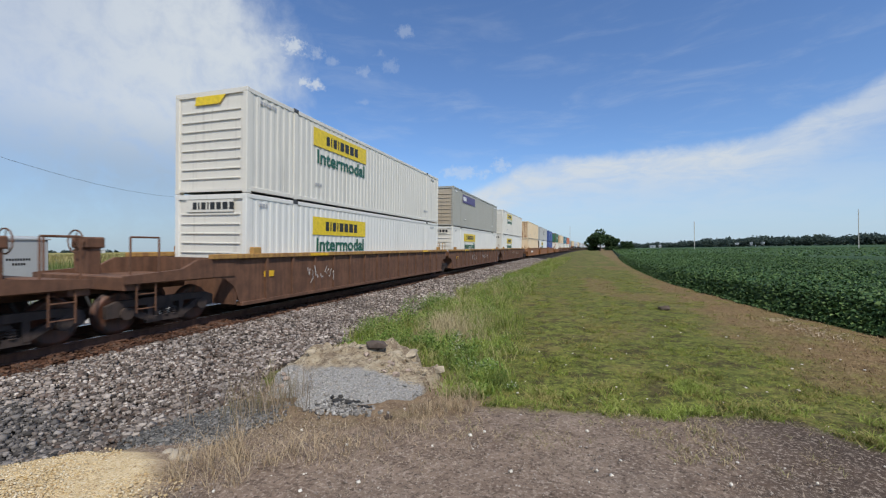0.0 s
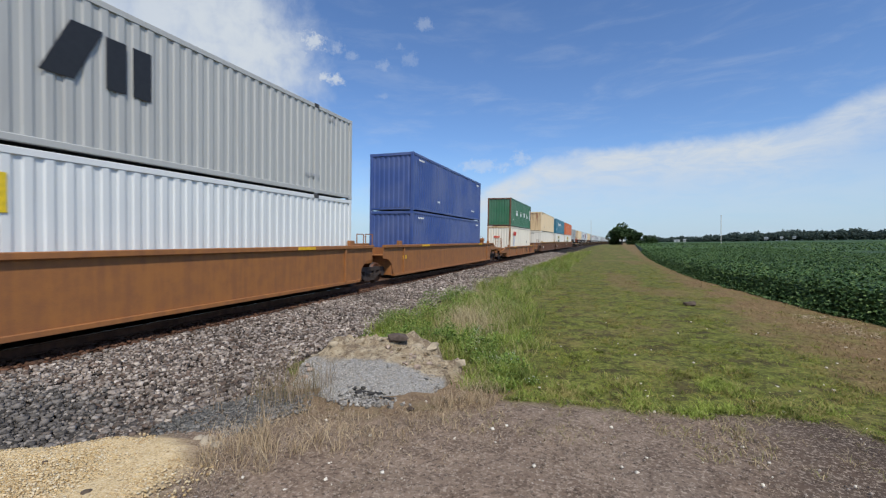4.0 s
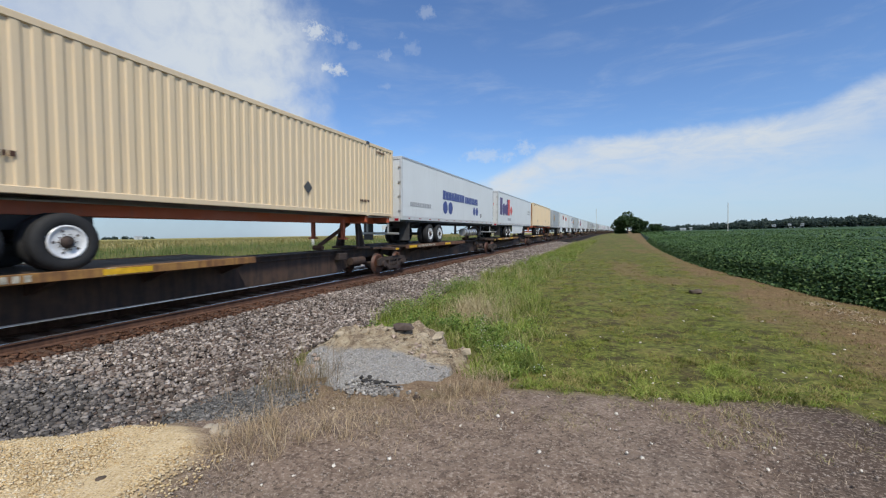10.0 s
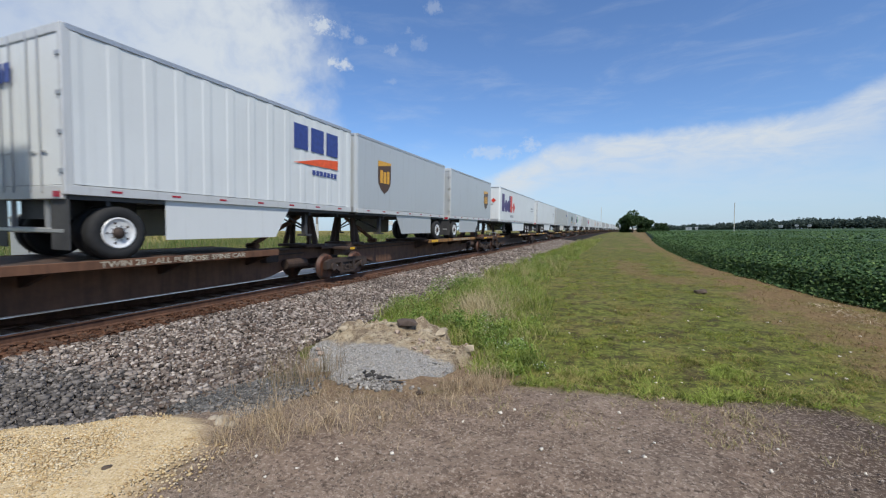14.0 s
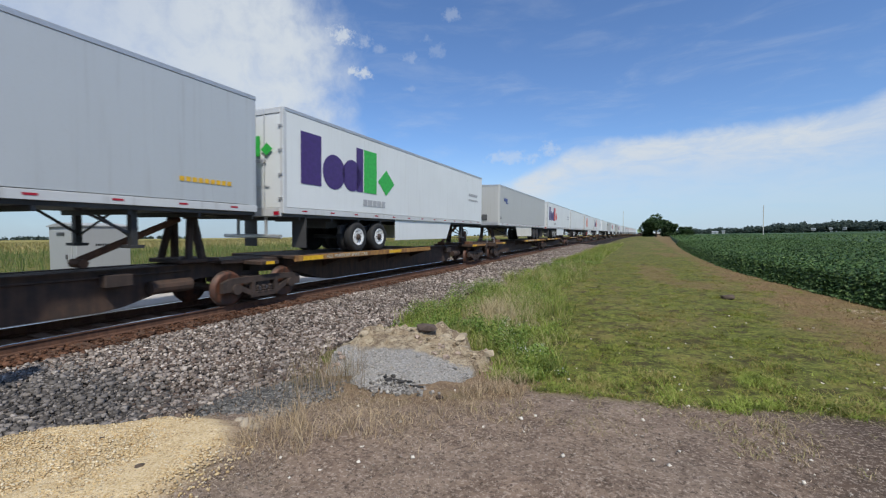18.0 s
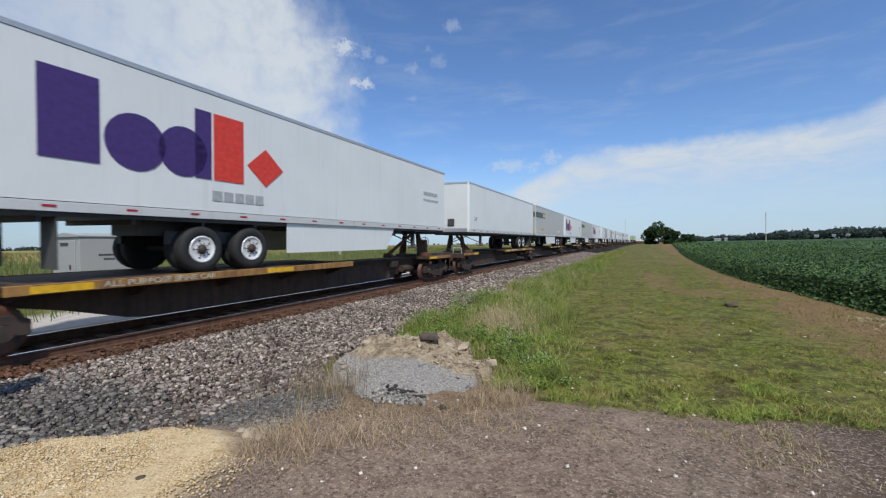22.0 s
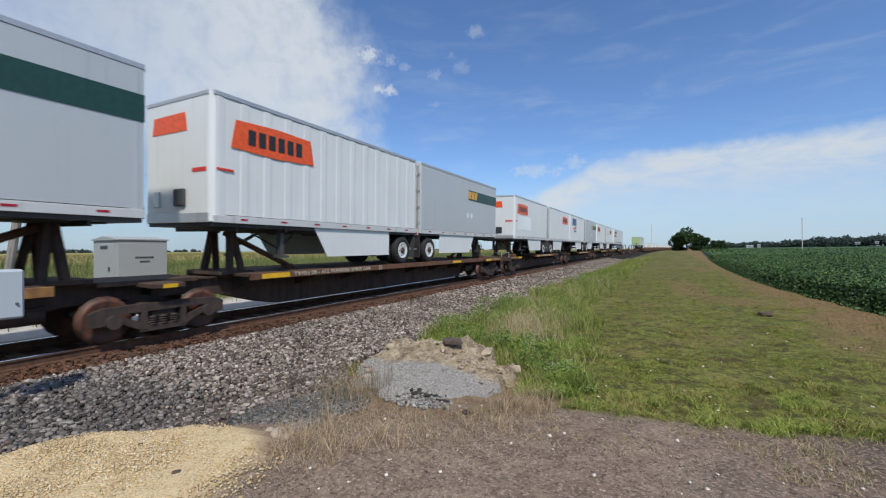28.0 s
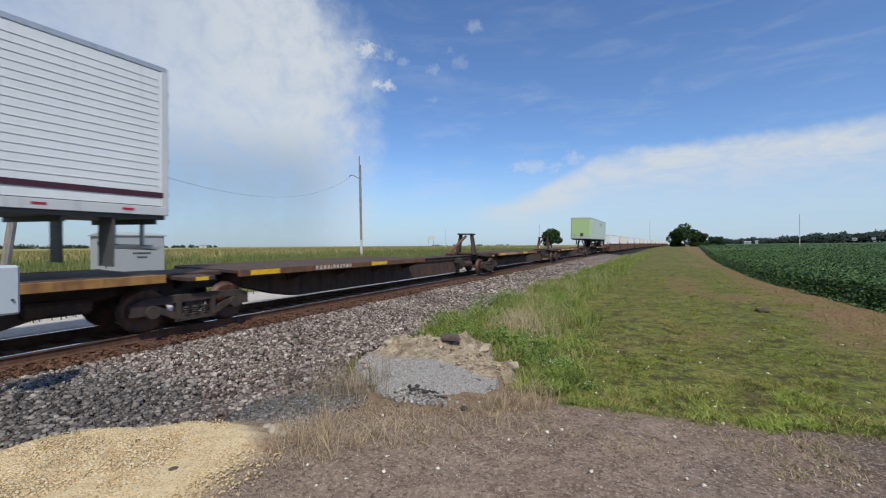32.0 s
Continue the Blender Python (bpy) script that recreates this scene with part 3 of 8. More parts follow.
def container(label, mat, length=16.15, width=2.59, height=2.88, end="bars", end_mat=None, post_mat=None, fold=0.28, depth=0.03, group="containers of the train"):
    c = thing("shipping_container", label, "container", group)
    em, pm, w = end_mat or mat, post_mat or mat, width / 2
    for s in (1, -1):
        me = mesh_of(("side_wall", length, height, fold, depth), lambda: corrugated(length - 0.24, height - 0.30, fold, depth), mat)
        m = Matrix.Translation((s * (w - 0.012), 0.12, 0.17)) if s > 0 else Matrix.Translation((-(w - 0.012), length - 0.12, 0.17)) @ Matrix.Rotation(math.pi, 4, "Z")
        part("side_wall", me, None, c, "", m)
        part("top_rail", boxes((s * w, 0.1, height - 0.13, s * (w - 0.07), length - 0.1, height - 0.005), bevel=0.01), mat, c)
        part("bottom_rail", boxes((s * w, 0.1, 0.05, s * (w - 0.08), length - 0.1, 0.175), bevel=0.012), mat, c)
        for y in (0.0, length - 0.15):
            part("corner_post", boxes((s * (w + 0.002), y, 0.0, s * (w - 0.15), y + 0.15, height), bevel=0.015), pm, c)
        if length > 14:
            for y in (1.98, 14.02):
                part("lift_post", boxes((s * (w + 0.004), y, 0.02, s * (w - 0.05), y + 0.16, height - 0.01), bevel=0.01), mat, c)
                part("casting", boxes((s * (w + 0.014), y - 0.03, height - 0.11, s * (w - 0.16), y + 0.2, height + 0.015), bevel=0.012), DARK, c)
        for y in (-0.004, length - 0.174):
            for z in (-0.004, height - 0.12):
                part("casting", boxes((s * (w + 0.006), y, z, s * (w - 0.16), y + 0.178, z + 0.124), bevel=0.012), pm, c)
    part("roof", boxes((-w + 0.02, 0.05, height - 0.04, w - 0.02, length - 0.05, height - 0.012)), mat, c)
    part("floor", boxes((-w + 0.04, 0.05, 0.06, w - 0.04, length - 0.05, 0.16)), DARK, c)
    for y, flip in ((0.03, False), (length - 0.03, True)):
        m = Matrix.Translation((-w + 0.12 if not flip else w - 0.12, y, 0.1)) @ Matrix.Rotation(math.pi if flip else 0, 4, "Z")
        if end == "bars":
            wall = part("end_wall", boxes((0, 0.01, 0, width - 0.24, 0.04, height - 0.16)), em, c, "", m)
            for i in range(0 if flip else 8):
                part("rib", mesh_of(("end_rib", width), lambda: boxes((0.12, -0.022, 0.0, width - 0.36, 0.012, 0.045), bevel=0.008), em), None, wall, "", Matrix.Translation((0, 0, 0.30 + i * 0.27)))
        elif end == "ribs":
            part("end_wall", sheet_y(corrugated(width - 0.24, height - 0.2, 0.26, 0.04)), em, c, "", m)
        else:
            for k in (0, 1):
                leaf = part("door", sheet_y(corrugated(width / 2 - 0.13, height - 0.22, 0.42, 0.03)), em, c, "", m @ Matrix.Translation((k * (width / 2 - 0.11), 0, 0)))
                for q in (0.32, 0.82):
                    part("lock_rod", rods(((q, -0.03, -0.06), (q, -0.03, height - 0.2), 0.018), ((q - 0.03, -0.045, 1.0), (q + 0.22, -0.045, 1.0), 0.014), sides=6), post_mat or ALU, leaf)
    part("end_rail", boxes((-w + 0.1, -0.002, height - 0.14, w - 0.1, 0.06, height - 0.01)), pm, c)
    part("end_rail", boxes((-w + 0.1, -0.002, 0.05, w - 0.1, 0.06, 0.13)), pm, c)
    return c


def decal(ob, bm_or_mesh, mat, y, z, x=1.297, name="decal", note=""):
    return part(name, bm_or_mesh, mat, ob, note, on_side(y, z, x))


def end_decal(ob, bm_or_mesh, mat, x, z, y=-0.028, name="decal", note=""):
    return part(name, bm_or_mesh, mat, ob, note, on_end(x, z, y))


def rect(w, h):
    return plate([(0, 0), (w, 0), (w, h), (0, h)])


def yellow_sign(c, y, z, faded=False):
    """Yellow panel with a bar of writing, and the word under it."""
    s = decal(c, rect(3.65, 0.62), PALE_YELLOW if faded else SIGN_YELLOW, y, z, name="sign_panel", note="faded yellow sign panel" if faded else "yellow sign panel")
    part("writing", bars((0.20, 0.07, 0.22, 0.07, 0.26, 0.26, 0.28, 0.24), 0.33, 0.085), SIGN_BLACK, s, "", Matrix.Translation((0.75, 0.145, 0.006)))
    decal(c, text_mesh("Intermodal", 0.66, SIGN_GREEN, 0.016, 3.35), None, y + 0.18, z - 0.56, name="writing", note="dark green painted word")


def small_marks(c, seed, mat=None, top=2.55, length=16.15):
    r = random.Random(seed)
    for y, z in ((0.5, top), (3.1, 0.62), (length - 2.6, 0.55), (length - 1.4, top)):
        n = r.randint(3, 6)
        decal(c, bars([r.uniform(0.05, 0.12) for _ in range(n)], 0.09, 0.035), mat or SIGN_GREY, y, z, name="writing")


def diamond(c, y, z, size=0.36, mat=None, end=False):
    bm = plate([(0, -size), (size, 0), (0, size), (-size, 0)], 0.004)
    if end:
        return end_decal(c, bm, mat or SIGN_GREY, y, z, name="placard")
    return decal(c, bm, mat or SIGN_GREY, y, z, name="placard")


STACK_LOW, STACK_TOP = 0.40, 3.30


def scribble(seed, wide, high, strokes=7, thick=0.035):
    """Flat spray strokes: bent bands that loop over one another."""
    rr = random.Random(seed)
    bm = bmesh.new()
    for k in range(strokes):
        x = wide * k / strokes
        a = [Vector((x + wide / strokes * rr.uniform(-0.2, 1.2), high * rr.uniform(0, 1), 0)) for _ in range(4)]
        pts = [a[0] * (1 - u) ** 3 + a[1] * 3 * u * (1 - u) ** 2 + a[2] * 3 * u * u * (1 - u) + a[3] * u ** 3 for u in [i / 9 for i in range(10)]]
        last = None
        for p, q in zip(pts, pts[1:] + [pts[-1] * 2 - pts[-2]]):
            side = (q - p).normalized().cross(Vector((0, 0, 1))) * thick / 2
            now = (bm.verts.new(p + side + Vector((0, 0, 0.0004 * k))), bm.verts.new(p - side + Vector((0, 0, 0.0004 * k))))
            if last:
                bm.faces.new((last[0], last[1], now[1], now[0]))
            last = now
    return bm


SPRAY_WHITE = plain("spray_white", (0.55, 0.52, 0.48), 0.6, vary=0.5)


def stack_wells():
    prev = well_car([(-14.1, 2.05)], WELL_BROWN, WELL_YELLOW, "empty rust-brown steel well car with an open end platform")
    first = well_car([(9.13, 25.3), (28.55, 44.7), (48.2, 64.4)], WELL_BROWN, OCHRE_EDGE, "rust-brown articulated well car carrying stacked white containers",
                     marks=[("graffiti", scribble(s_, w_, h_, n_), SPRAY_WHITE, y_, z_, 1.474, "pale spray-painted scrawl") for s_, w_, h_, n_, y_, z_ in ((1, 1.6, 0.62, 9, 11.6, 0.6), (2, 1.9, 0.5, 8, 54.6, 0.75), (3, 2.6, 0.55, 9, 57.2, 0.7), (4, 1.5, 0.6, 8, 33.5, 0.65), (5, 2.4, 0.5, 9, 37.2, 0.7))])
    second = well_car([(71.75, 87.95), (91.4, 107.6), (111.0, 127.2)], WELL_YELLOW, WELL_YELLOW, "ochre-painted articulated well car carrying tan and grey containers", ribs=2,
                      marks=[("sign_panel", rect(3.2, 0.38), plain("faded_mark_panel", (0.36, 0.29, 0.21), 0.6, vary=0.3), 75.07, 0.79, 1.412, "faded pale panel"), ("writing", bars((0.2, 0.2, 0.2, 0.2, 0.05, 0.18, 0.18, 0.18, 0.18, 0.18, 0.18), 0.26, 0.08), SIGN_WHITE, 75.35, 0.85, 1.420, "pale reporting marks"), ("writing", text_mesh("53", 0.5, SIGN_BLACK, 0.01), None, 74.0, 0.62, 1.475, "black number"),
                             ("writing", text_mesh("53", 0.5, SIGN_BLACK, 0.01), None, 93.4, 0.62, 1.475, "black number")])
    third = well_car([(134.55, 150.7)], WELL_YELLOW, WELL_YELLOW, "ochre-painted single well car carrying a green container", ribs=5, top=1.22,
                     marks=[("writing", text_mesh("53", 0.5, SIGN_BLACK, 0.01), None, 144.6, 0.55, 1.475, "black number"), ("writing", bars((0.30, 0.30, 0.30), 0.42, 0.14), plain("faded_red_paint", (0.24, 0.06, 0.035), 0.6), 147.0, 0.55, 1.475, "faded red lettering")])
    fourth = well_car([(158.1, 174.4), (177.9, 194.2), (197.7, 213.9)], WELL_BROWN, OCHRE_EDGE, "rust-brown articulated well car with yellow edge strips", ribs=15,
                      marks=[("graffiti", scribble(8, 1.1, 0.55, 7), SPRAY_WHITE, 170.9, 0.65, 1.474, "pale spray-painted scrawl"), ("writing", text_mesh("125T", 0.42, SIGN_WHITE, 0.006), None, 178.6, 0.7, 1.475, "white load mark"), ("writing", text_mesh("125T", 0.42, SIGN_WHITE, 0.006), None, 198.4, 0.7, 1.475, "white load mark"), ("writing", text_mesh("125T", 0.42, SIGN_WHITE, 0.006), None, 159.0, 0.7, 1.475, "white load mark")])
    return prev, first, second, third, fourth


def stacked_containers():
    jb = "white corrugated container with a yellow sign panel"
    for low, place in ((True, 9.13), (False, 9.13), (True, 28.55), (True, 48.2), (False, 48.2), (True, 177.9), (True, 197.7)):
        c = container(jb + (" in a well car" if low else " stacked on another"), CREAM if place in (9.13, 48.2) and not low else OFF_WHITE, end="bars", end_mat=CREAM, depth=0.016)
        yellow_sign(c, 2.98, 1.83 if low else 1.98, place == 177.9)
        small_marks(c, int(place) + low)
        if low:
            end_decal(c, rect(1.7, 0.34), CREAM, -0.85, 2.38, -0.0, "sign_panel")
            end_decal(c, bars((0.14, 0.05, 0.16, 0.05, 0.16, 0.16, 0.18, 0.16), 0.2, 0.06), SIGN_BLACK, -0.6, 2.45, -0.008, "writing")
        else:
            end_decal(c, plate([(0, 0), (0.9, 0.0), (1.1, 0.24), (0.05, 0.24)]), SIGN_YELLOW, -0.55, 2.50, -0.0, "sign_panel", "worn yellow sign panel")
        rides(c, place, STACK_LOW if low else STACK_TOP)
    c = container("drab grey corrugated container with a purple sign", DRAB, end="bars", end_mat=DRAB_END)
    s = decal(c, rect(3.9, 0.62), SIGN_PURPLE, 2.45, 1.95, name="sign_panel", note="purple sign panel")
    part("writing", bars((0.2, 0.16, 0.16, 0.2), 0.3, 0.06), SIGN_WHITE, s, "", Matrix.Translation((0.2, 0.16, 0.006)))
    small_marks(c, 3, SIGN_WHITE)
    rides(c, 28.55, STACK_TOP)
    for up, m, tag in ((STACK_LOW, CREAM, "pale cream"), (STACK_TOP, TAN, "tan")):
        c = container(f"{tag} ribbed container streaked with rust", TAN, end="ribs", end_mat=RUSTED_TAN if up > 1 else TAN)
        diamond(c, 10.3, 1.1, 0.24, DARK)
        small_marks(c, 5, SIGN_BROWN)
        end_decal(c, bars((0.08, 0.1, 0.08, 0.12), 0.09, 0.03), DARK, -0.25, 2.55, -0.02, "writing")
        rides(c, 71.75, up)
    c = container("white container with a yellow sign panel and a dark cooling unit", WHITE, end="bars", end_mat=DARK)
    yellow_sign(c, 2.95, 1.83)
    rides(c, 91.4, STACK_LOW)
    c = container("light grey corrugated container with dark slanted emblem", WARM_GREY, end="ribs")
    decal(c, plate([(0, 0), (0.5, 0), (0.95, 1.0), (0.45, 1.0)]), SIGN_BLACK, 7.0, 1.3, name="emblem", note="dark slanted emblem")
    decal(c, bars((0.35, 0.35), 0.95, 0.12), SIGN_BLACK, 8.0, 1.3, name="emblem", note="dark slanted emblem")
    diamond(c, 1.1, 1.9, 0.16, DARK)
    small_marks(c, 8)
    rides(c, 91.4, STACK_TOP)
    for up in (STACK_LOW, STACK_TOP):
        c = container("dark blue ribbed container in the stack", BLUE, 12.19, 2.44, 2.88, end="ribs")
        small_marks(c, 9, SIGN_WHITE, 2.5, 12.19)
        rides(c, 113.0, up)
    c = container("bottle-green forty-foot corrugated container with large white letters", GREEN, 12.4, 2.44, 2.90, end="ribs", post_mat=WELL_BROWN, fold=0.36, depth=0.045)
    for i, y in enumerate((2.68, 4.94, 7.1, 9.05)):
        h = 0.52
        shape = bars((0.2, 0.45, 0.2), h, -0.02, (1.0, 0.3, 1.0)) if i == 0 else plate([(0, 0), (0.85, 0), (0.55, h), (0.3, h)]) if i == 1 else rect(0.72, h) if i == 2 else bars((0.24, 0.55), h, -0.02, (1.0, 0.35))
        decal(c, shape, SIGN_WHITE, y, 1.22, 1.243, "lettering", "large white painted letter")
    decal(c, rect(0.55, 1.25), SIGN_WHITE, 11.2, 1.05, 1.243, "data_panel", "white data panel")
    diamond(c, 0.9, 0.7, 0.1, SIGN_WHITE)
    rides(c, 136.45, STACK_TOP)
    c = container("dirty white forty-foot container with rust-streaked posts", WORN_WHITE, 12.4, 2.44, 2.88, end="ribs", post_mat=RUSTED_TAN, fold=0.36, depth=0.045)
    decal(c, bars((0.36, 0.32, 0.32, 0.26), 0.42, 0.04), SIGN_RED, 1.45, 1.95, 1.243, "lettering", "faded red painted emblem")
    decal(c, bars((0.12, 0.12, 0.12, 0.12), 1.1, 0.12), paint("pale_blue_mark", (0.46, 0.52, 0.66), 0.5), 1.35, 0.75, 1.243, "lettering")
    diamond(c, 9.2, 1.3, 0.2, DARK)
    end_decal(c, bars((0.2, 0.16, 0.12), 0.2, 0.05), SIGN_RED, -0.5, 1.7, -0.02, "lettering")
    rides(c, 136.45, STACK_LOW)
    for up, m, em, tag in ((STACK_LOW, CREAM, CREAM, "cream-white ribbed container with light rust"), (STACK_TOP, TAN, RUSTED_TAN, "tan ribbed container, its end streaked brown with rust")):
        c = container(tag, m, end="ribs", end_mat=em)
        diamond(c, 9.8, 0.9, 0.26, RUSTED_TAN)
        small_marks(c, 12, SIGN_BROWN)
        end_decal(c, bars((0.08, 0.1, 0.08, 0.12), 0.09, 0.03), DARK, -0.25, 2.5, -0.02, "writing")
        rides(c, 158.1, up)
    c = container("teal-blue ribbed container with white lettering", TEAL, end="ribs", fold=0.3, depth=0.04)
    decal(c, plate(disc(0, 0, 0.38, 20)), SIGN_WHITE, 3.95, 1.9, name="emblem", note="round white emblem")
    decal(c, bars([0.29] * 10, 0.42, 0.07, [0.9, 0.4, 0.9, 0.4, 1, 1, 1, 1, 1, 1]), SIGN_WHITE, 4.45, 1.62, name="lettering", note="white block lettering")
    decal(c, text_mesh("53'", 0.55, SIGN_WHITE), None, 13.6, 0.9, name="writing", note="white number")
    decal(c, text_mesh("53'", 0.55, SIGN_WHITE), None, 0.95, 0.65, name="writing", note="white number")
    rides(c, 178.1, STACK_TOP)
    c = container("orange ribbed container with dark lettering", ORANGE, end="bars")
    decal(c, bars([0.22] * 9, 0.3, 0.06), SIGN_BLACK, 12.2, 1.95, name="lettering", note="dark block lettering")
    diamond(c, 7.9, 2.15, 0.2, SIGN_WHITE)
    diamond(c, 7.9, 0.9, 0.2, SIGN_WHITE)
    end_decal(c, bars([0.13] * 9, 0.22, 0.04), SIGN_BLACK, -0.8, 2.5, -0.005, "lettering")
    diamond(c, -0.75, 1.7, 0.17, SIGN_WHITE, True)
    diamond(c, -0.7, 0.5, 0.17, SIGN_WHITE, True)
    rides(c, 197.7, STACK_TOP)

# ---- the train: spine cars and trailers ----
DECK = 1.15


def hitch(car, y, way):
    """The raised stand that holds a trailer's nose; way points toward the trailer's wheels."""
    bm = bmesh.new()
    for x in (0.34, -0.34):
        rod(bm, (x * 1.5, y - way * 0.12, DECK), (x, y, DECK + 1.08), 0.10, 6)
        rod(bm, (x * 1.5, y + way * 0.22, DECK), (x, y + way * 0.05, DECK + 1.08), 0.085, 6)
    box(bm, -0.45, y - 0.28, DECK + 1.06, 0.45, y + 0.28, DECK + 1.15, 0.02)
    box(bm, -0.62, y - 0.45, DECK - 0.05, 0.62, y + 0.5, DECK + 0.05, 0.02)
    part("hitch_stand", bm, SPINE_STEEL, car)
    part("hitch_strut", rods(((0.0, y + way * 0.1, DECK + 0.98), (0.0, y + way * 2.1, DECK + 0.10), 0.075), ((-0.2, y + way * 2.1, DECK + 0.05), (0.2, y + way * 2.1, DECK + 0.05), 0.09)), WELL_BROWN, car)


def bearer_mesh():
    """A tapered arm on each side of the spine that carries the deck."""
    return prism([(-1.24, 1.07), (1.24, 1.07), (1.24, 1.00), (0.40, 0.70), (-0.40, 0.70), (-1.24, 1.00)], -0.05, 0.05, "y")


def spine_car(trucks, hitches, label, edge_first=0):
    """trucks: the places of its trucks along the train; hitches: (place, way)."""
    mid = (trucks[0] + trucks[-1]) / 2
    car = thing("spine_car", label, "railway wagon", "spine cars of the train")
    at = [t - mid for t in trucks]
    for y in at:
        truck(car, y)
    low = 0.18 if 690 < trucks[0] < 700 else 0.225
    steel = SPINE_BROWN if edge_first == 1 and len(at) == 4 else SPINE_STEEL
    for i, (a, b) in enumerate(zip(at, at[1:])):
        # a deep box girder that rises over the trucks
        out = [(a + 0.1, 1.06), (a + 0.1, 0.74), (a + 1.35, 0.70), (a + 2.0, 0.56), (a + 3.0, low + 0.05), (a + 3.4, low), (b - 3.4, low), (b - 3.0, low + 0.05), (b - 2.0, 0.56), (b - 1.35, 0.70), (b - 0.1, 0.74), (b - 0.1, 1.06)]
        part("spine_beam", prism(out, -0.36, 0.36), steel, car)
        for s in (1, -1):
            part("flange", boxes((s * 0.30, a + 0.4, 1.045, s * 0.46, b - 0.4, 1.075)), SPINE_STEEL, car)
        noses = [(y - mid, way) for y, way in hitches if a < y - mid < b]
        if 630 < trucks[0] < 640:
            y0, y1 = a + 1.8, b - 1.8
        elif len(noses) > 1:
            y0, y1 = (a + b) / 2 - (3.85 if trucks[0] > 690 else 2.2), (a + b) / 2 + (3.6 if trucks[0] > 690 else 5.6)
        elif noses and noses[0][0] - a < 4 and i == 0 and trucks[0] < 230:
            y0, y1 = a + 3.6, b - 0.8
        elif noses and noses[0][0] - a < 4:
            y0, y1 = b - 9.4, b - 0.75
        else:
            y0, y1 = a + 0.85, a + 9.4
        part("deck", boxes((-1.26, y0, 1.08, 1.26, y1, DECK)), SPINE_STEEL, car)
        edge = DECK_EDGE if (i + edge_first) % 3 != 2 else WELL_BROWN
        for s in (1, -1):
            part("deck_edge", boxes((s * 1.22, y0, 1.00, s * 1.285, y1, 1.165), bevel=0.008), edge, car)
        n = max(4, round((y1 - y0) / 1.75))
        for k in range(n):
            y = y0 + 0.25 + (y1 - y0 - 0.5) * k / (n - 1)
            part("cross_bearer", mesh_of(("cross_bearer",), bearer_mesh, SPINE_STEEL), None, car, "", Matrix.Translation((0, y, 0)))
        # side steps and boxes on the bare part of the spine
        part("edge_marking", boxes((1.286, y0 + 0.3, 1.02, 1.292, y0 + 1.15, 1.14)), MARK_YELLOW, car, "yellow edge marking")
        if not 300 < trucks[0] < 320:
            part("edge_marking", boxes((1.286, y1 - 3.6, 1.03, 1.292, y1 - 2.7, 1.14)), MARK_YELLOW, car, "yellow edge marking")
        if i % 2 == 0 or len(at) == 4:
            words = "TWIN 28 - ALL PURPOSE SPINE CAR" if len(at) == 4 else "ALL PURPOSE SPINE CAR"
            part("writing", text_mesh(words, 0.15, STENCIL, 0.003, 0.105 * len(words)), None, car, "pale stencilled words", on_side(y0 + (3.4 if 300 < trucks[0] < 320 else 1.3), 1.035, 1.287))
        else:
            part("writing", bars([0.10, 0.10, 0.10, 0.10, 0.03, 0.09, 0.09, 0.09, 0.09, 0.09, 0.09], 0.11, 0.055), STENCIL, car, "pale stencilled marks", on_side(y0 + 2.4, 1.03, 1.287))
        part("writing", text_mesh("53", 0.2, STENCIL, 0.004), None, car, "pale stencilled number", on_side(y0 + 5.0, 1.02, 1.287))
        bare = b - 3.2 if y0 < (a + b) / 2 else a + 3.2
        part("valve_box", boxes((0.36, bare - 0.25, 0.72, 0.62, bare + 0.25, 0.98), bevel=0.02), TRUCK_STEEL, car)
        part("air_tank", rods(((0.52, bare + 0.6, 0.62), (0.52, bare + 1.5, 0.62), 0.15), sides=12), SPINE_STEEL, car)
        part("brake_pipe", rods(((0.40, a + 1.6, 0.92), (0.40, b - 1.6, 0.92), 0.022), sides=6), SPINE_STEEL, car)
    for y in at[1:-1]:
        part("joint_platform", boxes((-0.62, y - 0.95, 1.02, 0.62, y + 0.95, 1.12), (-1.24, y - 0.30, 0.98, 1.24, y + 0.30, 1.08), bevel=0.015), SPINE_STEEL, car)
        part("edge_marking", boxes((1.242, y - 0.14, 0.99, 1.248, y + 0.14, 1.07)), MARK_YELLOW, car, "yellow edge marking")
    for y, way in ((at[0], -1), (at[-1], 1)):
        part("end_platform", boxes((-1.25, y - 1.3, 0.98, 1.25, y + 1.3, 1.10), (-0.35, y, 0.78, 0.35, y + way * 1.6, 1.0), (-1.30, y + way * 1.15, 0.86, 1.30, y + way * 1.4, 1.12), bevel=0.015), SPINE_STEEL, car)
        part("platform_edge", boxes((1.24, y - 1.25, 0.99, 1.275, y + 1.25, 1.115), bevel=0.006), DECK_EDGE, car)
        part("edge_marking", boxes((1.276, y - way * 1.2, 1.0, 1.282, y - way * 0.5, 1.10)), MARK_YELLOW, car, "yellow edge marking")
        part("side_box", boxes((0.55, y - way * 0.35, 1.10, 0.95, y - way * 0.95, 1.28), bevel=0.02), WELL_BROWN, car)
        ladder(car, 1.28, y + way * 1.2, 0.42, 1.05, SPINE_STEEL)
        ladder(car, -1.28, y + way * 1.2, 0.42, 1.05, SPINE_STEEL)
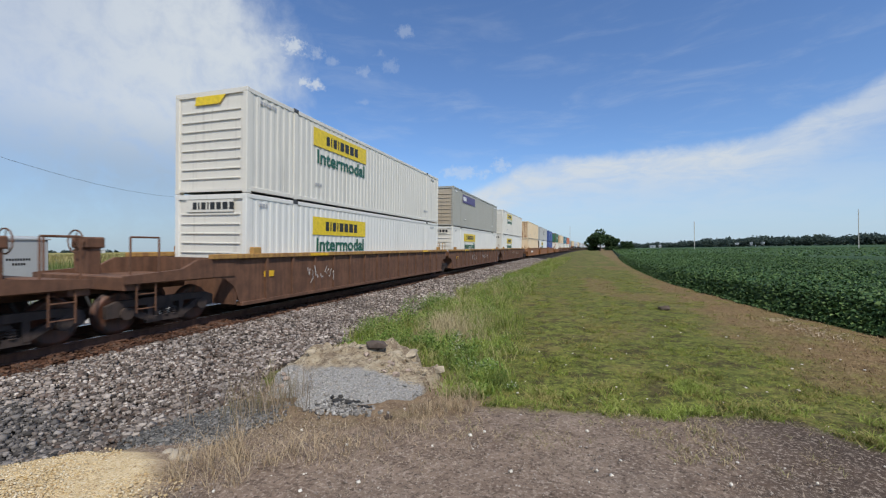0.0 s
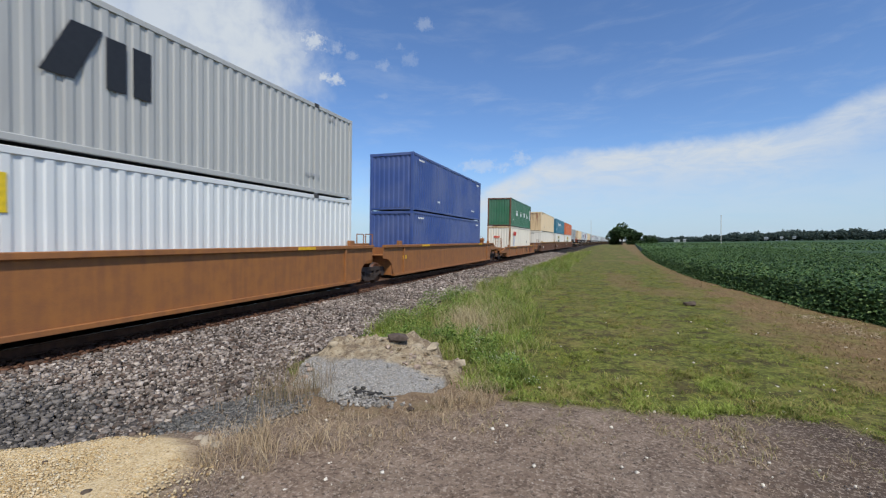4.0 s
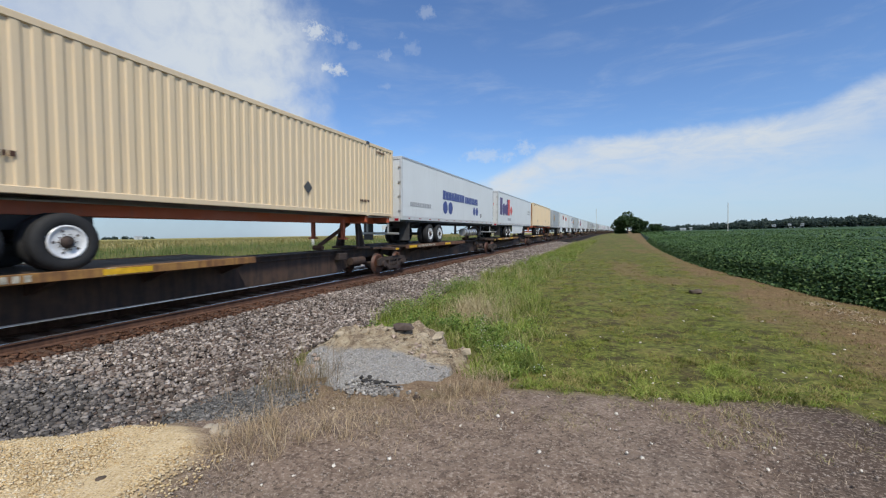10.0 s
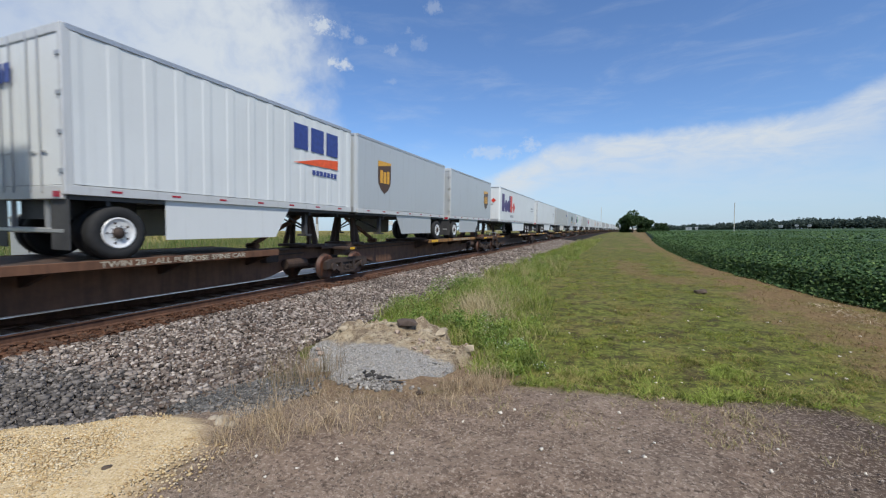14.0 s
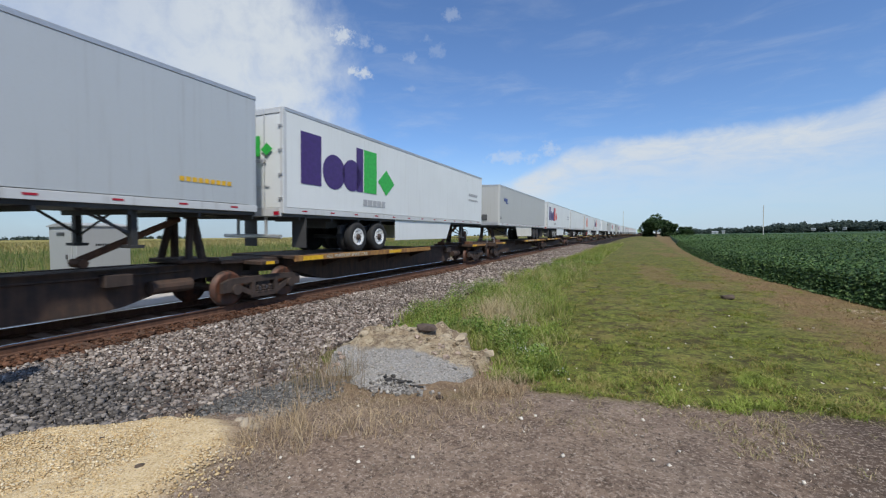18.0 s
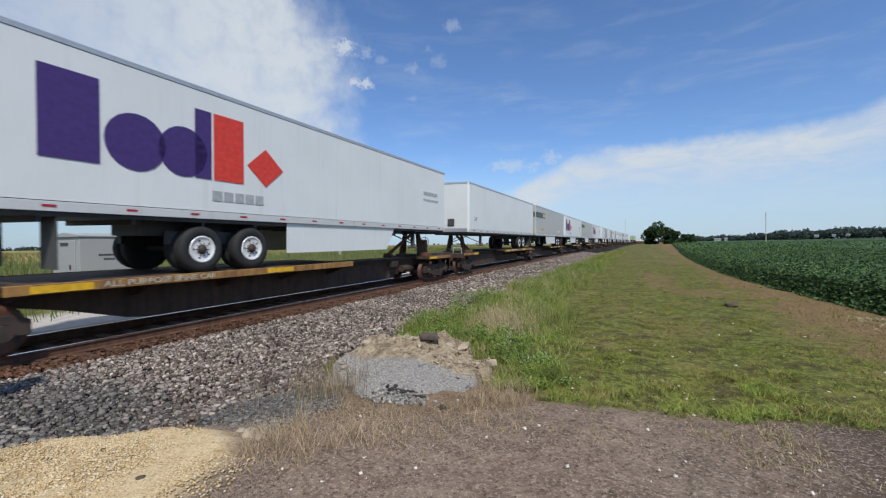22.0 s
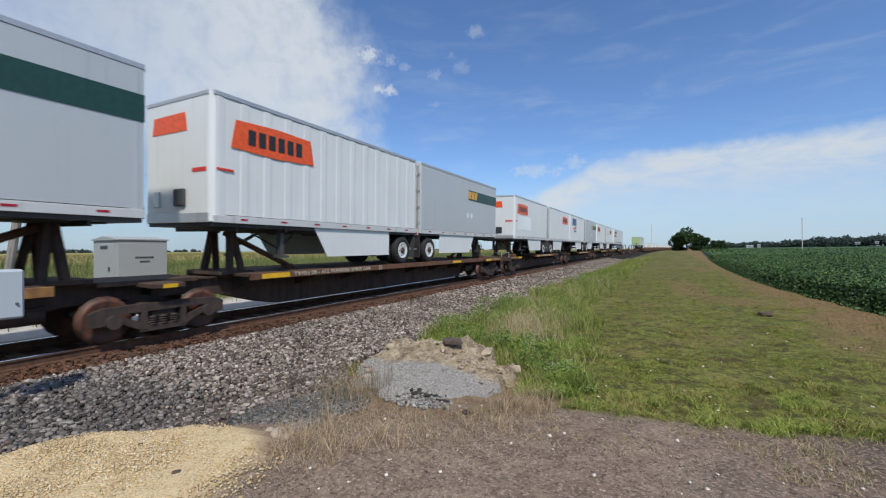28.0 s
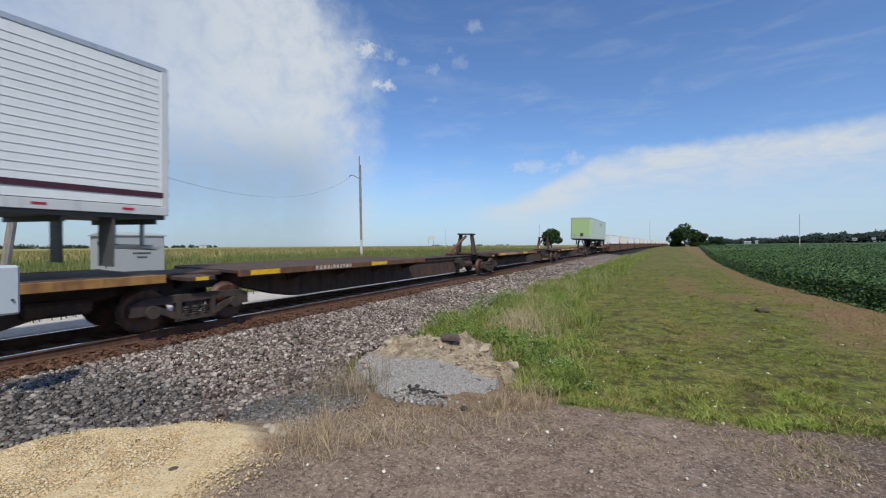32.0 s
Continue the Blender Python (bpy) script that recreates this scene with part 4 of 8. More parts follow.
        part("handrail", rods(((1.2, y + way * 1.3, 1.1), (1.2, y + way * 1.3, 1.42), 0.02), ((0.7, y + way * 1.3, 1.1), (0.7, y + way * 1.3, 1.42), 0.02), ((1.2, y + way * 1.3, 1.42), (0.7, y + way * 1.3, 1.42), 0.02), sides=6), SIGN_GREY if way < 0 else DARK, car)
        coupler(car, y + way * 1.4, way)
    y = at[-1] + 1.1
    part("brake_stand", boxes((-0.55, y - 0.2, 1.1, -0.1, y + 0.12, 1.9), bevel=0.03), WELL_BROWN, car)
    handwheel(car, -0.32, y + 0.2, 1.78, WELL_BROWN)
    for y, way in hitches:
        hitch(car, y - mid, way)
    bend(car)
    return rides(car, mid)


def tyre_mesh():
    return lathe([(0.29, 0.10), (0.31, 0.13), (0.42, 0.14), (0.495, 0.11), (0.51, 0.06), (0.51, -0.06), (0.495, -0.11), (0.42, -0.14), (0.31, -0.13), (0.29, -0.10)], 22)


def rim_mesh():
    """A pale dished disc with a raised lip and hand holes."""
    bm = lathe([(0.10, 0.112), (0.15, 0.106), (0.225, 0.110), (0.250, 0.118), (0.268, 0.136), (0.297, 0.138), (0.297, -0.12), (0.1, -0.12)], 20)
    return bm


def hub_mesh():
    """The dark hub, its ring of bolts and the holes of the disc."""
    bm = lathe([(0.035, 0.185), (0.070, 0.178), (0.085, 0.14), (0.112, 0.118), (0.112, 0.05)], 14)
    for i in range(10):
        a = 2 * math.pi * i / 10
        y, z = math.cos(a), math.sin(a)
        rod(bm, (0.09, 0.135 * y, 0.135 * z), (0.128, 0.135 * y, 0.135 * z), 0.012, 5)
        if i % 2:
            rod(bm, (0.09, 0.195 * y, 0.195 * z), (0.114, 0.195 * y, 0.195 * z), 0.024, 7)
    return bm


def axle_set(t, y, rim):
    part("axle", rods(((-1.1, y, 0.51), (1.1, y, 0.51), 0.07)), DARK, t)
    for s in (1, -1):
        for x, inner in ((1.12, False), (0.80, True)):
            w = part("wheel", mesh_of(("tyre",), tyre_mesh, RUBBER), None, t, "black rubber tyre on a pale rim", Matrix.Translation((s * x, y, 0.51)) @ Matrix.Rotation(0 if s > 0 else math.pi, 4, "Z"))
            if not inner:
                part("rim", mesh_of(("rim",), rim_mesh, rim), None, w)
                if s > 0:
                    part("hub", mesh_of(("hub",), hub_mesh, TRUCK_STEEL), None, w)


def trailer(label, mat, length=16.15, nose_first=True, side="smooth", skirt=None, rim=None, end_mat=None, red=True, height=2.84, reefer=False, chassis=False):
    """A road trailer standing with its tyres at z = 0 and the end that leads at y = 0."""
    t = thing("semi_trailer", label, "trailer", "trailers of the train")
    flip = (lambda y: y) if nose_first else (lambda y: length - y)
    way = 1 if nose_first else -1
    w, z0, z1 = 1.295, 1.20, 1.20 + height
    em = end_mat or mat
    rim = rim or CHROME
    a, b = 0.10, length - 0.06
    for s in (1, -1):
        if side == "smooth":
            part("side_panel", boxes((s * 1.262, a, z0 + 0.16, s * (w - 0.006), b, z1 - 0.09)), mat, t)
            n = round(length / 1.24)
            part("seams", boxes(*[(s * (w - 0.006), y - 0.005, z0 + 0.17, s * (w - 0.0045), y + 0.005, z1 - 0.10) for y in [length * k / n for k in range(1, n)]]), mat, t)
        else:
            pitch, dep = (0.62, 0.011) if side == "ribbed" else (0.26, 0.03)
            me = mesh_of(("side_panel", length, height, side), lambda: corrugated(b - a, height - 0.25, pitch, dep, 0.28 if side == "ribbed" else 0.5), mat)
            m = Matrix.Translation((w - 0.005, a, z0 + 0.16)) if s > 0 else Matrix.Translation((-w + 0.005, b, z0 + 0.16)) @ Matrix.Rotation(math.pi, 4, "Z")
            part("side_panel", me, None, t, "", m)
        part("top_rail", boxes((s * (w + 0.006), 0.06, z1 - 0.10, s * (w - 0.06), length - 0.04, z1 + 0.005), bevel=0.012), ALU, t)
        part("bottom_rail", boxes((s * (w + 0.008), 0.06, z0 - 0.02, s * (w - 0.05), length - 0.04, z0 + 0.145), bevel=0.006), LOW_RAIL, t)
        n = 13 if length > 10 else 7
        if s > 0:
            for k in range(n):
                y = 0.7 + (length - 1.5) * k / (n - 1)
                part("reflector", mesh_of(("reflector",), lambda: boxes((0, 0, 0, 0.008, 0.19, 0.040)), REFLECT_RED if red else DARK), None, t, "", Matrix.Translation((w + 0.006, y, z0 + 0.05)))
        if skirt:
            y0, y1 = sorted((flip(length * 0.29 if length > 10 else length * 0.36), flip(length - (5.9 if length > 10 else 1.75))))
            out = [(y0 + (0.55 if nose_first else 0.0), 0.36), (y1 - (0.0 if nose_first else 0.55), 0.36), (y1, z0), (y0, z0)]
            part("side_skirt", prism(out, s * 1.225, s * 1.245), skirt, t)
    part("roof", prism([(-w + 0.02, z1 - 0.03), (w - 0.02, z1 - 0.03), (w - 0.05, z1 + 0.005), (0, z1 + 0.03), (-w + 0.05, z1 + 0.005)], 0.05, length - 0.05, "y"), ALU, t)
    part("floor", boxes((-w + 0.06, 0.06, z0 - 0.10, w - 0.06, length - 0.06, z0 + 0.05)), DARK, t)
    # nose
    y = flip(0.0)
    r = 0.16
    arc = [(math.cos(k * math.pi / 8) * r, math.sin(k * math.pi / 8) * r) for k in range(5)]
    outline = [(w - r + c, y + way * (r - s)) for c, s in arc] + [(-w + r - c, y + way * (r - s)) for c, s in arc[::-1]] + [(-w + 0.01, y + way * 0.3), (w - 0.01, y + way * 0.3)]
    bm = bmesh.new()
    lo = [bm.verts.new((p[0], p[1], z0 + 0.0)) for p in outline]
    hi = [bm.verts.new((p[0], p[1], z1 - 0.005)) for p in outline]
    bm.faces.new(lo)
    bm.faces.new(hi[::-1])
    for i in range(len(lo)):
        j = (i + 1) % len(lo)
        bm.faces.new((lo[j], lo[i], hi[i], hi[j]))
    bmesh.ops.recalc_face_normals(bm, faces=bm.faces)
    part("nose_wall", bm, em if nose_first else mat, t)
    part("nose_rail", boxes((-w + 0.1, y - way * 0.012, z0 - 0.02, w - 0.1, y + way * 0.06, z0 + 0.2), bevel=0.01), ALU, t)
    part("nose_rail", boxes((-w + 0.1, y - way * 0.012, z1 - 0.10, w - 0.1, y + way * 0.06, z1), bevel=0.01), ALU, t)
    part("connector_box", boxes((-0.02, y - way * 0.07, z0 + 0.35, 0.40, y, z0 + 0.75), bevel=0.03), DARK, t)
    part("name_plate", boxes((-0.85, y - way * 0.03, z0 + 0.35, -0.62, y, z0 + 0.72), bevel=0.01), ALU, t)
    # doors
    y = flip(length)
    part("rear_frame", boxes((-w - 0.004, y, z0 - 0.02, -w + 0.11, y - way * 0.14, z1), (w + 0.004, y, z0 - 0.02, w - 0.11, y - way * 0.14, z1), (-w + 0.1, y, z1 - 0.16, w - 0.1, y - way * 0.14, z1), (-w + 0.1, y, z0 - 0.1, w - 0.1, y - way * 0.14, z0 + 0.14), bevel=0.012), LOW_RAIL, t)
    for s in (1, -1):
        leaf = part("door", boxes((s * 0.01, y - way * 0.02, z0 + 0.15, s * (w - 0.115), y - way * 0.06, z1 - 0.17)), end_mat or mat, t)
        rods_ = bmesh.new()
        for x in (0.28, 0.62):
            rod(rods_, (s * x, y + way * 0.005, z0 + 0.02), (s * x, y + way * 0.005, z1 - 0.04), 0.017, 6)
            rod(rods_, (s * x, y + way * 0.01, z0 + 0.75), (s * (x + 0.18), y + way * 0.01, z0 + 0.72), 0.014, 6)
        part("lock_rod", rods_, ALU, leaf)
        for z in (0.35, 1.0, 1.65, 2.3):
            part("hinge", boxes((s * (w - 0.16), y + way * 0.015, z0 + z, s * (w - 0.01), y - way * 0.03, z0 + z + 0.07)), ALU, leaf)
        part("tail_light", boxes((s * 0.95, y + way * 0.012, z0 - 0.06, s * 1.15, y - way * 0.03, z0 + 0.04)), REFLECT_RED, t)
        part("mud_flap", boxes((s * 0.72, flip(length - 0.9 if length > 10 else length - 0.06), 0.22, s * 1.25, flip(length - 0.92 if length > 10 else length - 0.08), z0 - 0.05)), DARK, t)
    part("underride_guard", rods(((-1.1, y - way * 0.1, 0.55), (1.1, y - way * 0.1, 0.55), 0.055), *[((x, y - way * 0.1, 0.55), (x, y - way * 0.1, z0 - 0.08), 0.045) for x in (-0.55, 0.55)], sides=6), ALU if not chassis else HITCH_ORANGE, t)
    # running gear
    if length > 10:
        for q in (3.45, 4.75):
            axle_set(t, flip(length - q), rim)
        part("slider", boxes((-0.55, flip(length - 2.6), 0.80, 0.55, flip(length - 5.6), 1.12), (-0.9, flip(length - 2.9), 0.62, -0.78, flip(length - 5.3), 0.9), (0.78, flip(length - 2.9), 0.62, 0.9, flip(length - 5.3), 0.9)), DARK, t)
    else:
        axle_set(t, flip(length - 0.85), rim)
        part("slider", boxes((-0.55, flip(length - 0.2), 0.75, 0.55, flip(length - 1.6), 1.12)), DARK, t)
    q = 2.75 if length > 10 else 2.1
    for s in (1, -1):
        part("landing_leg", boxes((s * 0.92, flip(q) - 0.06, 0.42, s * 1.06, flip(q) + 0.06, z0 - 0.05), (s * 0.82, flip(q) - 0.13, 0.36, s * 1.16, flip(q) + 0.13, 0.42)), DARK, t)
        part("leg_brace", rods(((s * 0.99, flip(q), 0.62), (s * 0.7, flip(q + 0.85), z0 - 0.05), 0.03), ((s * 0.99, flip(q), 0.55), (-s * 0.5, flip(q), z0 - 0.06), 0.025), sides=6), DARK, t)
    part("kingpin_plate", boxes((-0.6, flip(0.35), z0 - 0.13, 0.6, flip(1.6), z0 - 0.09), (-0.05, flip(0.95), z0 - 0.22, 0.05, flip(1.05), z0 - 0.12)), DARK, t)
    part("floor_frame", mesh_of(("crossmembers", length), lambda: boxes(*[(-1.2, 0.67 + 1.4 * k, z0 - 0.195, 1.2, 0.73 + 1.4 * k, z0 - 0.095) for k in range(round(length / 1.4))]), DARK), None, t)["kind"] = "stuff"
    if reefer:
        y = flip(0.0)
        unit = part("cooling_unit", boxes((-0.95, y - way * 0.62, z0 + 0.78, 0.95, y - way * 0.012, z0 + 2.55), bevel=0.10), WHITE, t, "white cooling unit with black grille")
        part("grille", boxes((-0.1, y - way * 0.635, z0 + 1.55, 0.90, y - way * 0.60, z0 + 2.48), *[(-0.02, y - way * 0.65, z0 + 1.62 + 0.14 * i, 0.86, y - way * 0.63, z0 + 1.69 + 0.14 * i) for i in range(6)], bevel=0.01), DARK, unit)
        part("grille", boxes((0.90, y - way * 0.58, z0 + 1.55, 0.965, y - way * 0.10, z0 + 2.48)), DARK, unit)
        part("vent", boxes((0.35, y - way * 0.63, z0 + 0.95, 0.82, y - way * 0.60, z0 + 1.08), (-0.8, y - way * 0.63, z0 + 0.98, -0.5, y - way * 0.60, z0 + 1.06)), DARK, unit)
        part("sign_panel", boxes((-0.8, y - way * 0.63, z0 + 2.05, -0.35, y - way * 0.60, z0 + 2.2)), SIGN_BROWN, unit)
    return t


def chassis(label, length=16.15):
    """Bare container chassis, doors end first."""
    t = thing("container_chassis", label, "trailer", "trailers of the train")
    for s in (1, -1):
        part("rail", boxes((s * 0.45, 0.0, 0.98, s * 0.55, length - 0.2, 1.22), bevel=0.01), HITCH_ORANGE, t)
        for y0, y1 in ((0.0, 0.22), (2.0, 2.2), (14.0, 14.2), (length - 0.4, length - 0.2)):
            part("bolster", boxes((0, y0, 1.02, s * 1.22, y1, 1.24), bevel=0.01), HITCH_ORANGE, t)
        part("landing_leg", boxes((s * 0.62, length - 2.9, 0.42, s * 0.74, length - 2.78, 1.1), (s * 0.55, length - 2.96, 0.36, s * 0.82, length - 2.72, 0.42)), HITCH_ORANGE, t)
        part("tail_light", boxes((s * 0.6, -0.02, 1.04, s * 0.9, 0.0, 1.16)), REFLECT_RED, t)
    part("underride_guard", boxes((-1.15, 0.02, 0.42, 1.15, 0.12, 0.52), (-0.75, 0.02, 0.5, -0.6, 0.12, 1.05), (0.6, 0.02, 0.5, 0.75, 0.12, 1.05)), HITCH_ORANGE, t, "orange guard with red and white stripe")
    for q in (3.1, 4.4):
        axle_set(t, q, CHROME)
    part("slider", boxes((-0.5, 2.3, 0.72, 0.5, 5.2, 1.0)), DARK, t)
    return t


def disc(x, y, r, n=20):
    return [(x + r * math.cos(2 * math.pi * k / n), y + r * math.sin(2 * math.pi * k / n)) for k in range(n)]


def colour_word(t, y, z, wide=5.05, second=None, end=False):
    """A large two-colour emblem in plain shapes, a fine grey bar under it."""
    k = wide / 5.05
    put_ = end_decal if end else decal
    x = -0.03 if end else 1.297
    def joined(*outs):
        bm = bmesh.new()
        for out in outs:
            more = plate(out)
            me = bpy.data.meshes.new("shape")
            more.to_mesh(me)
            more.free()
            bm.from_mesh(me)
        return bm
    block = lambda a, b, h: [(a, 0), (b, 0), (b, h), (a, h)]
    first = joined(block(0, 0.85, 1.48), disc(1.45, 0.50, 0.54), disc(2.36, 0.50, 0.52), block(2.60, 2.98, 1.48))
    then = joined(block(3.04, 3.82, 1.48), [(3.92, 0.48), (4.48, 0.0), (5.05, 0.48), (4.48, 0.96)])
    for bm, mat, tone in ((first, SIGN_PURPLE, "purple"), (then, second or SIGN_RED, "bright")):
        bmesh.ops.scale(bm, vec=(k, k, 1), verts=bm.verts)
        put_(t, bm, mat, y, z, x, "emblem", f"large {tone} emblem shapes")
    put_(t, bars([0.24 * k] * 5, 0.22 * k, 0.05 * k), SIGN_GREY, y + 3.0 * k, z - 0.46 * k, x, "writing")


def orange_badge(t, y, z, big=1.0, end=False):
    m = plate([(0, 0.05), (0.12, 0.62), (1.25, 0.66), (2.38, 0.62), (2.5, 0.05), (1.25, 0.0)])
    bmesh.ops.scale(m, vec=(big, big * 1.12, 1), verts=m.verts)
    b = (end_decal if end else decal)(t, m, SIGN_ORANGE, y, z, -0.03 if end else 1.30, "sign_panel", "bright orange sign panel")
    part("writing", bars([0.2 * big] * 6, 0.36 * big, 0.085 * big), SIGN_BLACK, b, "", Matrix.Translation((0.44 * big, 0.19 * big, 0.006)))


def shield(t, y, z, big=1.0):
    out = [(0, 0.55), (0.03, 0.32), (0.2, 0.12), (0.42, 0.0), (0.64, 0.12), (0.81, 0.32), (0.84, 0.55), (0.84, 1.02), (0, 1.02)]
    m = plate(out)
    bmesh.ops.scale(m, vec=(big, big, 1), verts=m.verts)
    b = decal(t, m, SIGN_BROWN, y, z, 1.297, "emblem", "brown and gold shield emblem")
    m = plate([(0.0, 0.86), (0.84, 0.98), (0.84, 1.05), (0, 1.05)], 0.004)
    bmesh.ops.scale(m, vec=(big, big, 1), verts=m.verts)
    part("emblem_band", m, SIGN_GOLD, b, "", Matrix.Translation((0, 0, 0.006)))
    m = bars([0.16, 0.18, 0.16], 0.42, 0.05, [1.0, 0.9, 1.0], 0.004)
    bmesh.ops.scale(m, vec=(big, big, 1), verts=m.verts)
    part("emblem_bar", m, SIGN_GOLD, b, "", Matrix.Translation((0.13 * big, 0.34 * big, 0.006)))


def green_band(t, y0, y1, z, badge, length):
    b = decal(t, rect(y1 - y0, 0.50), BAND_GREEN, y0, z, 1.297, "colour_band", "dark green colour band")
    for k in range(3):
        m = plate([(0.0, 0.08), (0.30, 0.08), (0.40, 0.44), (0.10, 0.44)], 0.004)
        part("emblem", m, SIGN_GOLD, b, "yellow slanted emblem", Matrix.Translation((badge - y0 + 0.12 + 0.37 * k, 0, 0.006)))


def two_colour_stripes(t, y, z):
    decal(t, bars([0.6, 0.6, 0.6], 0.72, 0.14), SIGN_BLUE, y, z, 1.299, "emblem", "navy emblem blocks")
    decal(t, plate([(0, 0), (1.2, 0.24), (2.1, 0.32), (2.1, 0.02)]), SIGN_ORANGE, y - 0.02, z - 0.42, 1.299, "emblem", "orange wedge")
    decal(t, bars([0.14] * 7, 0.15, 0.04), SIGN_BLUE, y + 0.8, z - 0.70, 1.299, "writing")


def marks53(t, y, z=1.75):
    decal(t, text_mesh("53'", 0.34, SIGN_BLACK), None, y, z, 1.297, "writing", "black number")


def placards(t, y, z=1.75):
    for k in (0, 0.62):
        diamond(t, y + k * 0.7, z, 0.17, SIGN_WHITE)


def trailers():
    def go(t, place):
        rides(t, place, DECK)
        return t
    # first spine car
    t = go(trailer("light grey twenty-eight-foot trailer with a brown shield emblem", STEEL_GREY, 8.6, True, skirt=SILVER), 219.35)
    shield(t, 1.12, 1.98, 1.22)
    for place in (237.4, 289.9):
        go(chassis("orange steel container chassis under a tan container"), place)
        c = container("tan ribbed container on a chassis, its doors rust-streaked", TAN, end="doors", end_mat=RUSTED_TAN)
        diamond(c, 10.6, 0.8, 0.2, DARK)
        small_marks(c, 21, SIGN_BROWN)
        rides(c, place, DECK + 1.24)
    t = go(trailer("white trailer with navy lettering and a dark-framed end", WHITE, 16.3, False, skirt=None, end_mat=WHITE), 254.3)
    decal(t, bars([0.42] * 8, 0.50, 0.06, [1, .95, .95, .95, 1, .95, .95, .95]), SIGN_BLUE, 5.1, 2.45, name="lettering", note="navy block lettering")
    decal(t, bars([0.3] * 8, 0.42, 0.06), SIGN_BLUE, 9.05, 2.45, name="lettering", note="navy block lettering")
    for y in (5.5, 6.35, 11.1, 11.75):
        r = 0.36 if y < 8 else 0.28
        decal(t, plate(disc(0, 0, r, 20)), SIGN_BLUE, y, 2.0, name="emblem", note="round navy emblem")
    decal(t, bars([0.16] * 12, 0.2, 0.05), SIGN_GREY, 0.9, 1.85, name="writing")
    marks53(t, 12.6, 1.62)
    for y in (9.6, 11.0):
        part("fuel_tank", rods(((0.92, y, 0.56), (0.92, y + 1.25, 0.56), 0.24), sides=16), ALU, t, "pale round tank slung under the floor")
        for k in (0.3, 0.9):
            part("tank_strap", rods(((0.92, y + k, 0.56), (0.92, y + k + 0.06, 0.56), 0.25), sides=16), DARK, t)
    part("nose_rack", rods(*[((x, 16.35, 1.9), (x, 16.95, 1.9), 0.03) for x in (-1.1, 1.1)], *[((x, 16.9, 1.6), (x, 16.9, 4.0), 0.035) for x in (-1.1, 1.1)], ((1.1, 16.35, 3.95), (1.1, 16.95, 3.9), 0.03), ((-1.1, 16.9, 3.9), (1.1, 16.9, 3.9), 0.03)), DARK, t)
    part("nose_unit", boxes((-0.9, 16.3, 2.0, 0.9, 16.75, 3.9), bevel=0.05), DARK, t)
    for place, nose, second in ((272.2, False, None), (367.0, True, None), (385.3, False, None), (437.3, False, SIGN_LIME), (475.0, False, None), (527.0, False, None), (581.0, True, None), (616.0, False, None)):
        t = go(trailer("white trailer with a large purple and " + ("green" if second else "red") + " emblem", WHITE, 16.2, nose, skirt=WHITE), place)
        if place != 385.3:
            colour_word(t, 0.66, 2.06, 5.05, second)
            colour_word(t, -0.95, 2.75, 1.9, second, True)
        decal(t, bars([0.12] * 9, 0.15, 0.04), SIGN_GREY, 13.9, 2.75, name="writing")
        decal(t, bars([0.10] * 11, 0.10, 0.04), SIGN_GREY, 13.9, 2.48, name="writing")
    # twin trailers
    for place, mat, nose in ((308.95, STEEL_GREY, True), (346.1, SILVER, True), (355.6, SILVER, False)):
        t = go(trailer("light grey twenty-eight-foot trailer with a brown shield emblem", mat, 8.6, nose, skirt=SILVER if place > 310 else None), place)
        shield(t, 1.2 if place < 320 else 1.5 if place < 350 else 6.7, 2.0, 1.22)
    for place, nose, side in ((318.65, False, "ribbed"), (327.85, True, "ribbed"), (673.1, True, "ribbed"), (693.85, True, "smooth"), (703.0, False, "smooth"), (730.95, True, "ribbed"), (740.4, False, "ribbed")):
        t = go(trailer("white twenty-eight-foot trailer with an orange sign panel", WHITE, 8.4, nose, side, skirt=WHITE, end_mat=WHITE if nose else WARM_GREY), place)
        if place == 693.85:
            decal(t, rect(3.1, 0.95), paint("clean_patch", (0.82, 0.85, 0.87), 0.38, 0.05), 0.6, 1.78, 1.2965, "patch", "cleaner square patch")
        orange_badge(t, (0.95 if place < 400 else 0.45) if nose else 5.15, 2.70 if place < 400 and nose else 2.83, 1.0)
        if nose:
            end_decal(t, plate([(0, 0), (0.08, 0.4), (1.3, 0.42), (1.38, 0.0)]), SIGN_ORANGE, -0.95, 3.25, -0.004, "sign_panel", "orange sign panel")
            end_decal(t, rect(0.5, 0.09), SIGN_RED, 0.62, 2.3, -0.004, "warning_strip", "red and white strip")
            part("white_strip", boxes((0.0, 0.02, 0.0, 0.012, 0.42, 0.05)), SIGN_RED, t, "", Matrix.Translation((1.296, 0.1, 2.33)))
        if place == 740.4:
            decal(t, bars([0.05] * 8, 0.75, 0.72, [1, .7, 1, .6, 1, .8, .9, .7]), SIGN_GREY, 0.6, 2.6, 1.297, "patch", "grey repair strips")
    for place, nose in ((337.4, False), (711.95, True)):
        t = go(trailer("white twenty-eight-foot trailer with a navy and orange emblem", WHITE, 8.4, nose, "ribbed", skirt=WHITE), place)
        two_colour_stripes(t, 5.5 if not nose else 1.2, 2.95)
        end_decal(t, bars([0.2, 0.2, 0.2], 0.34, 0.05), SIGN_BLUE, -0.9, 3.2, -0.03, "emblem")
    t = go(trailer("white twenty-eight-foot trailer with a plain nose", WHITE, 8.4, True, "smooth", skirt=WHITE), 635.7)
    t = go(trailer("grey twenty-eight-foot trailer with plain doors", GREY, 8.4, False, "smooth", skirt=WHITE), 644.8)
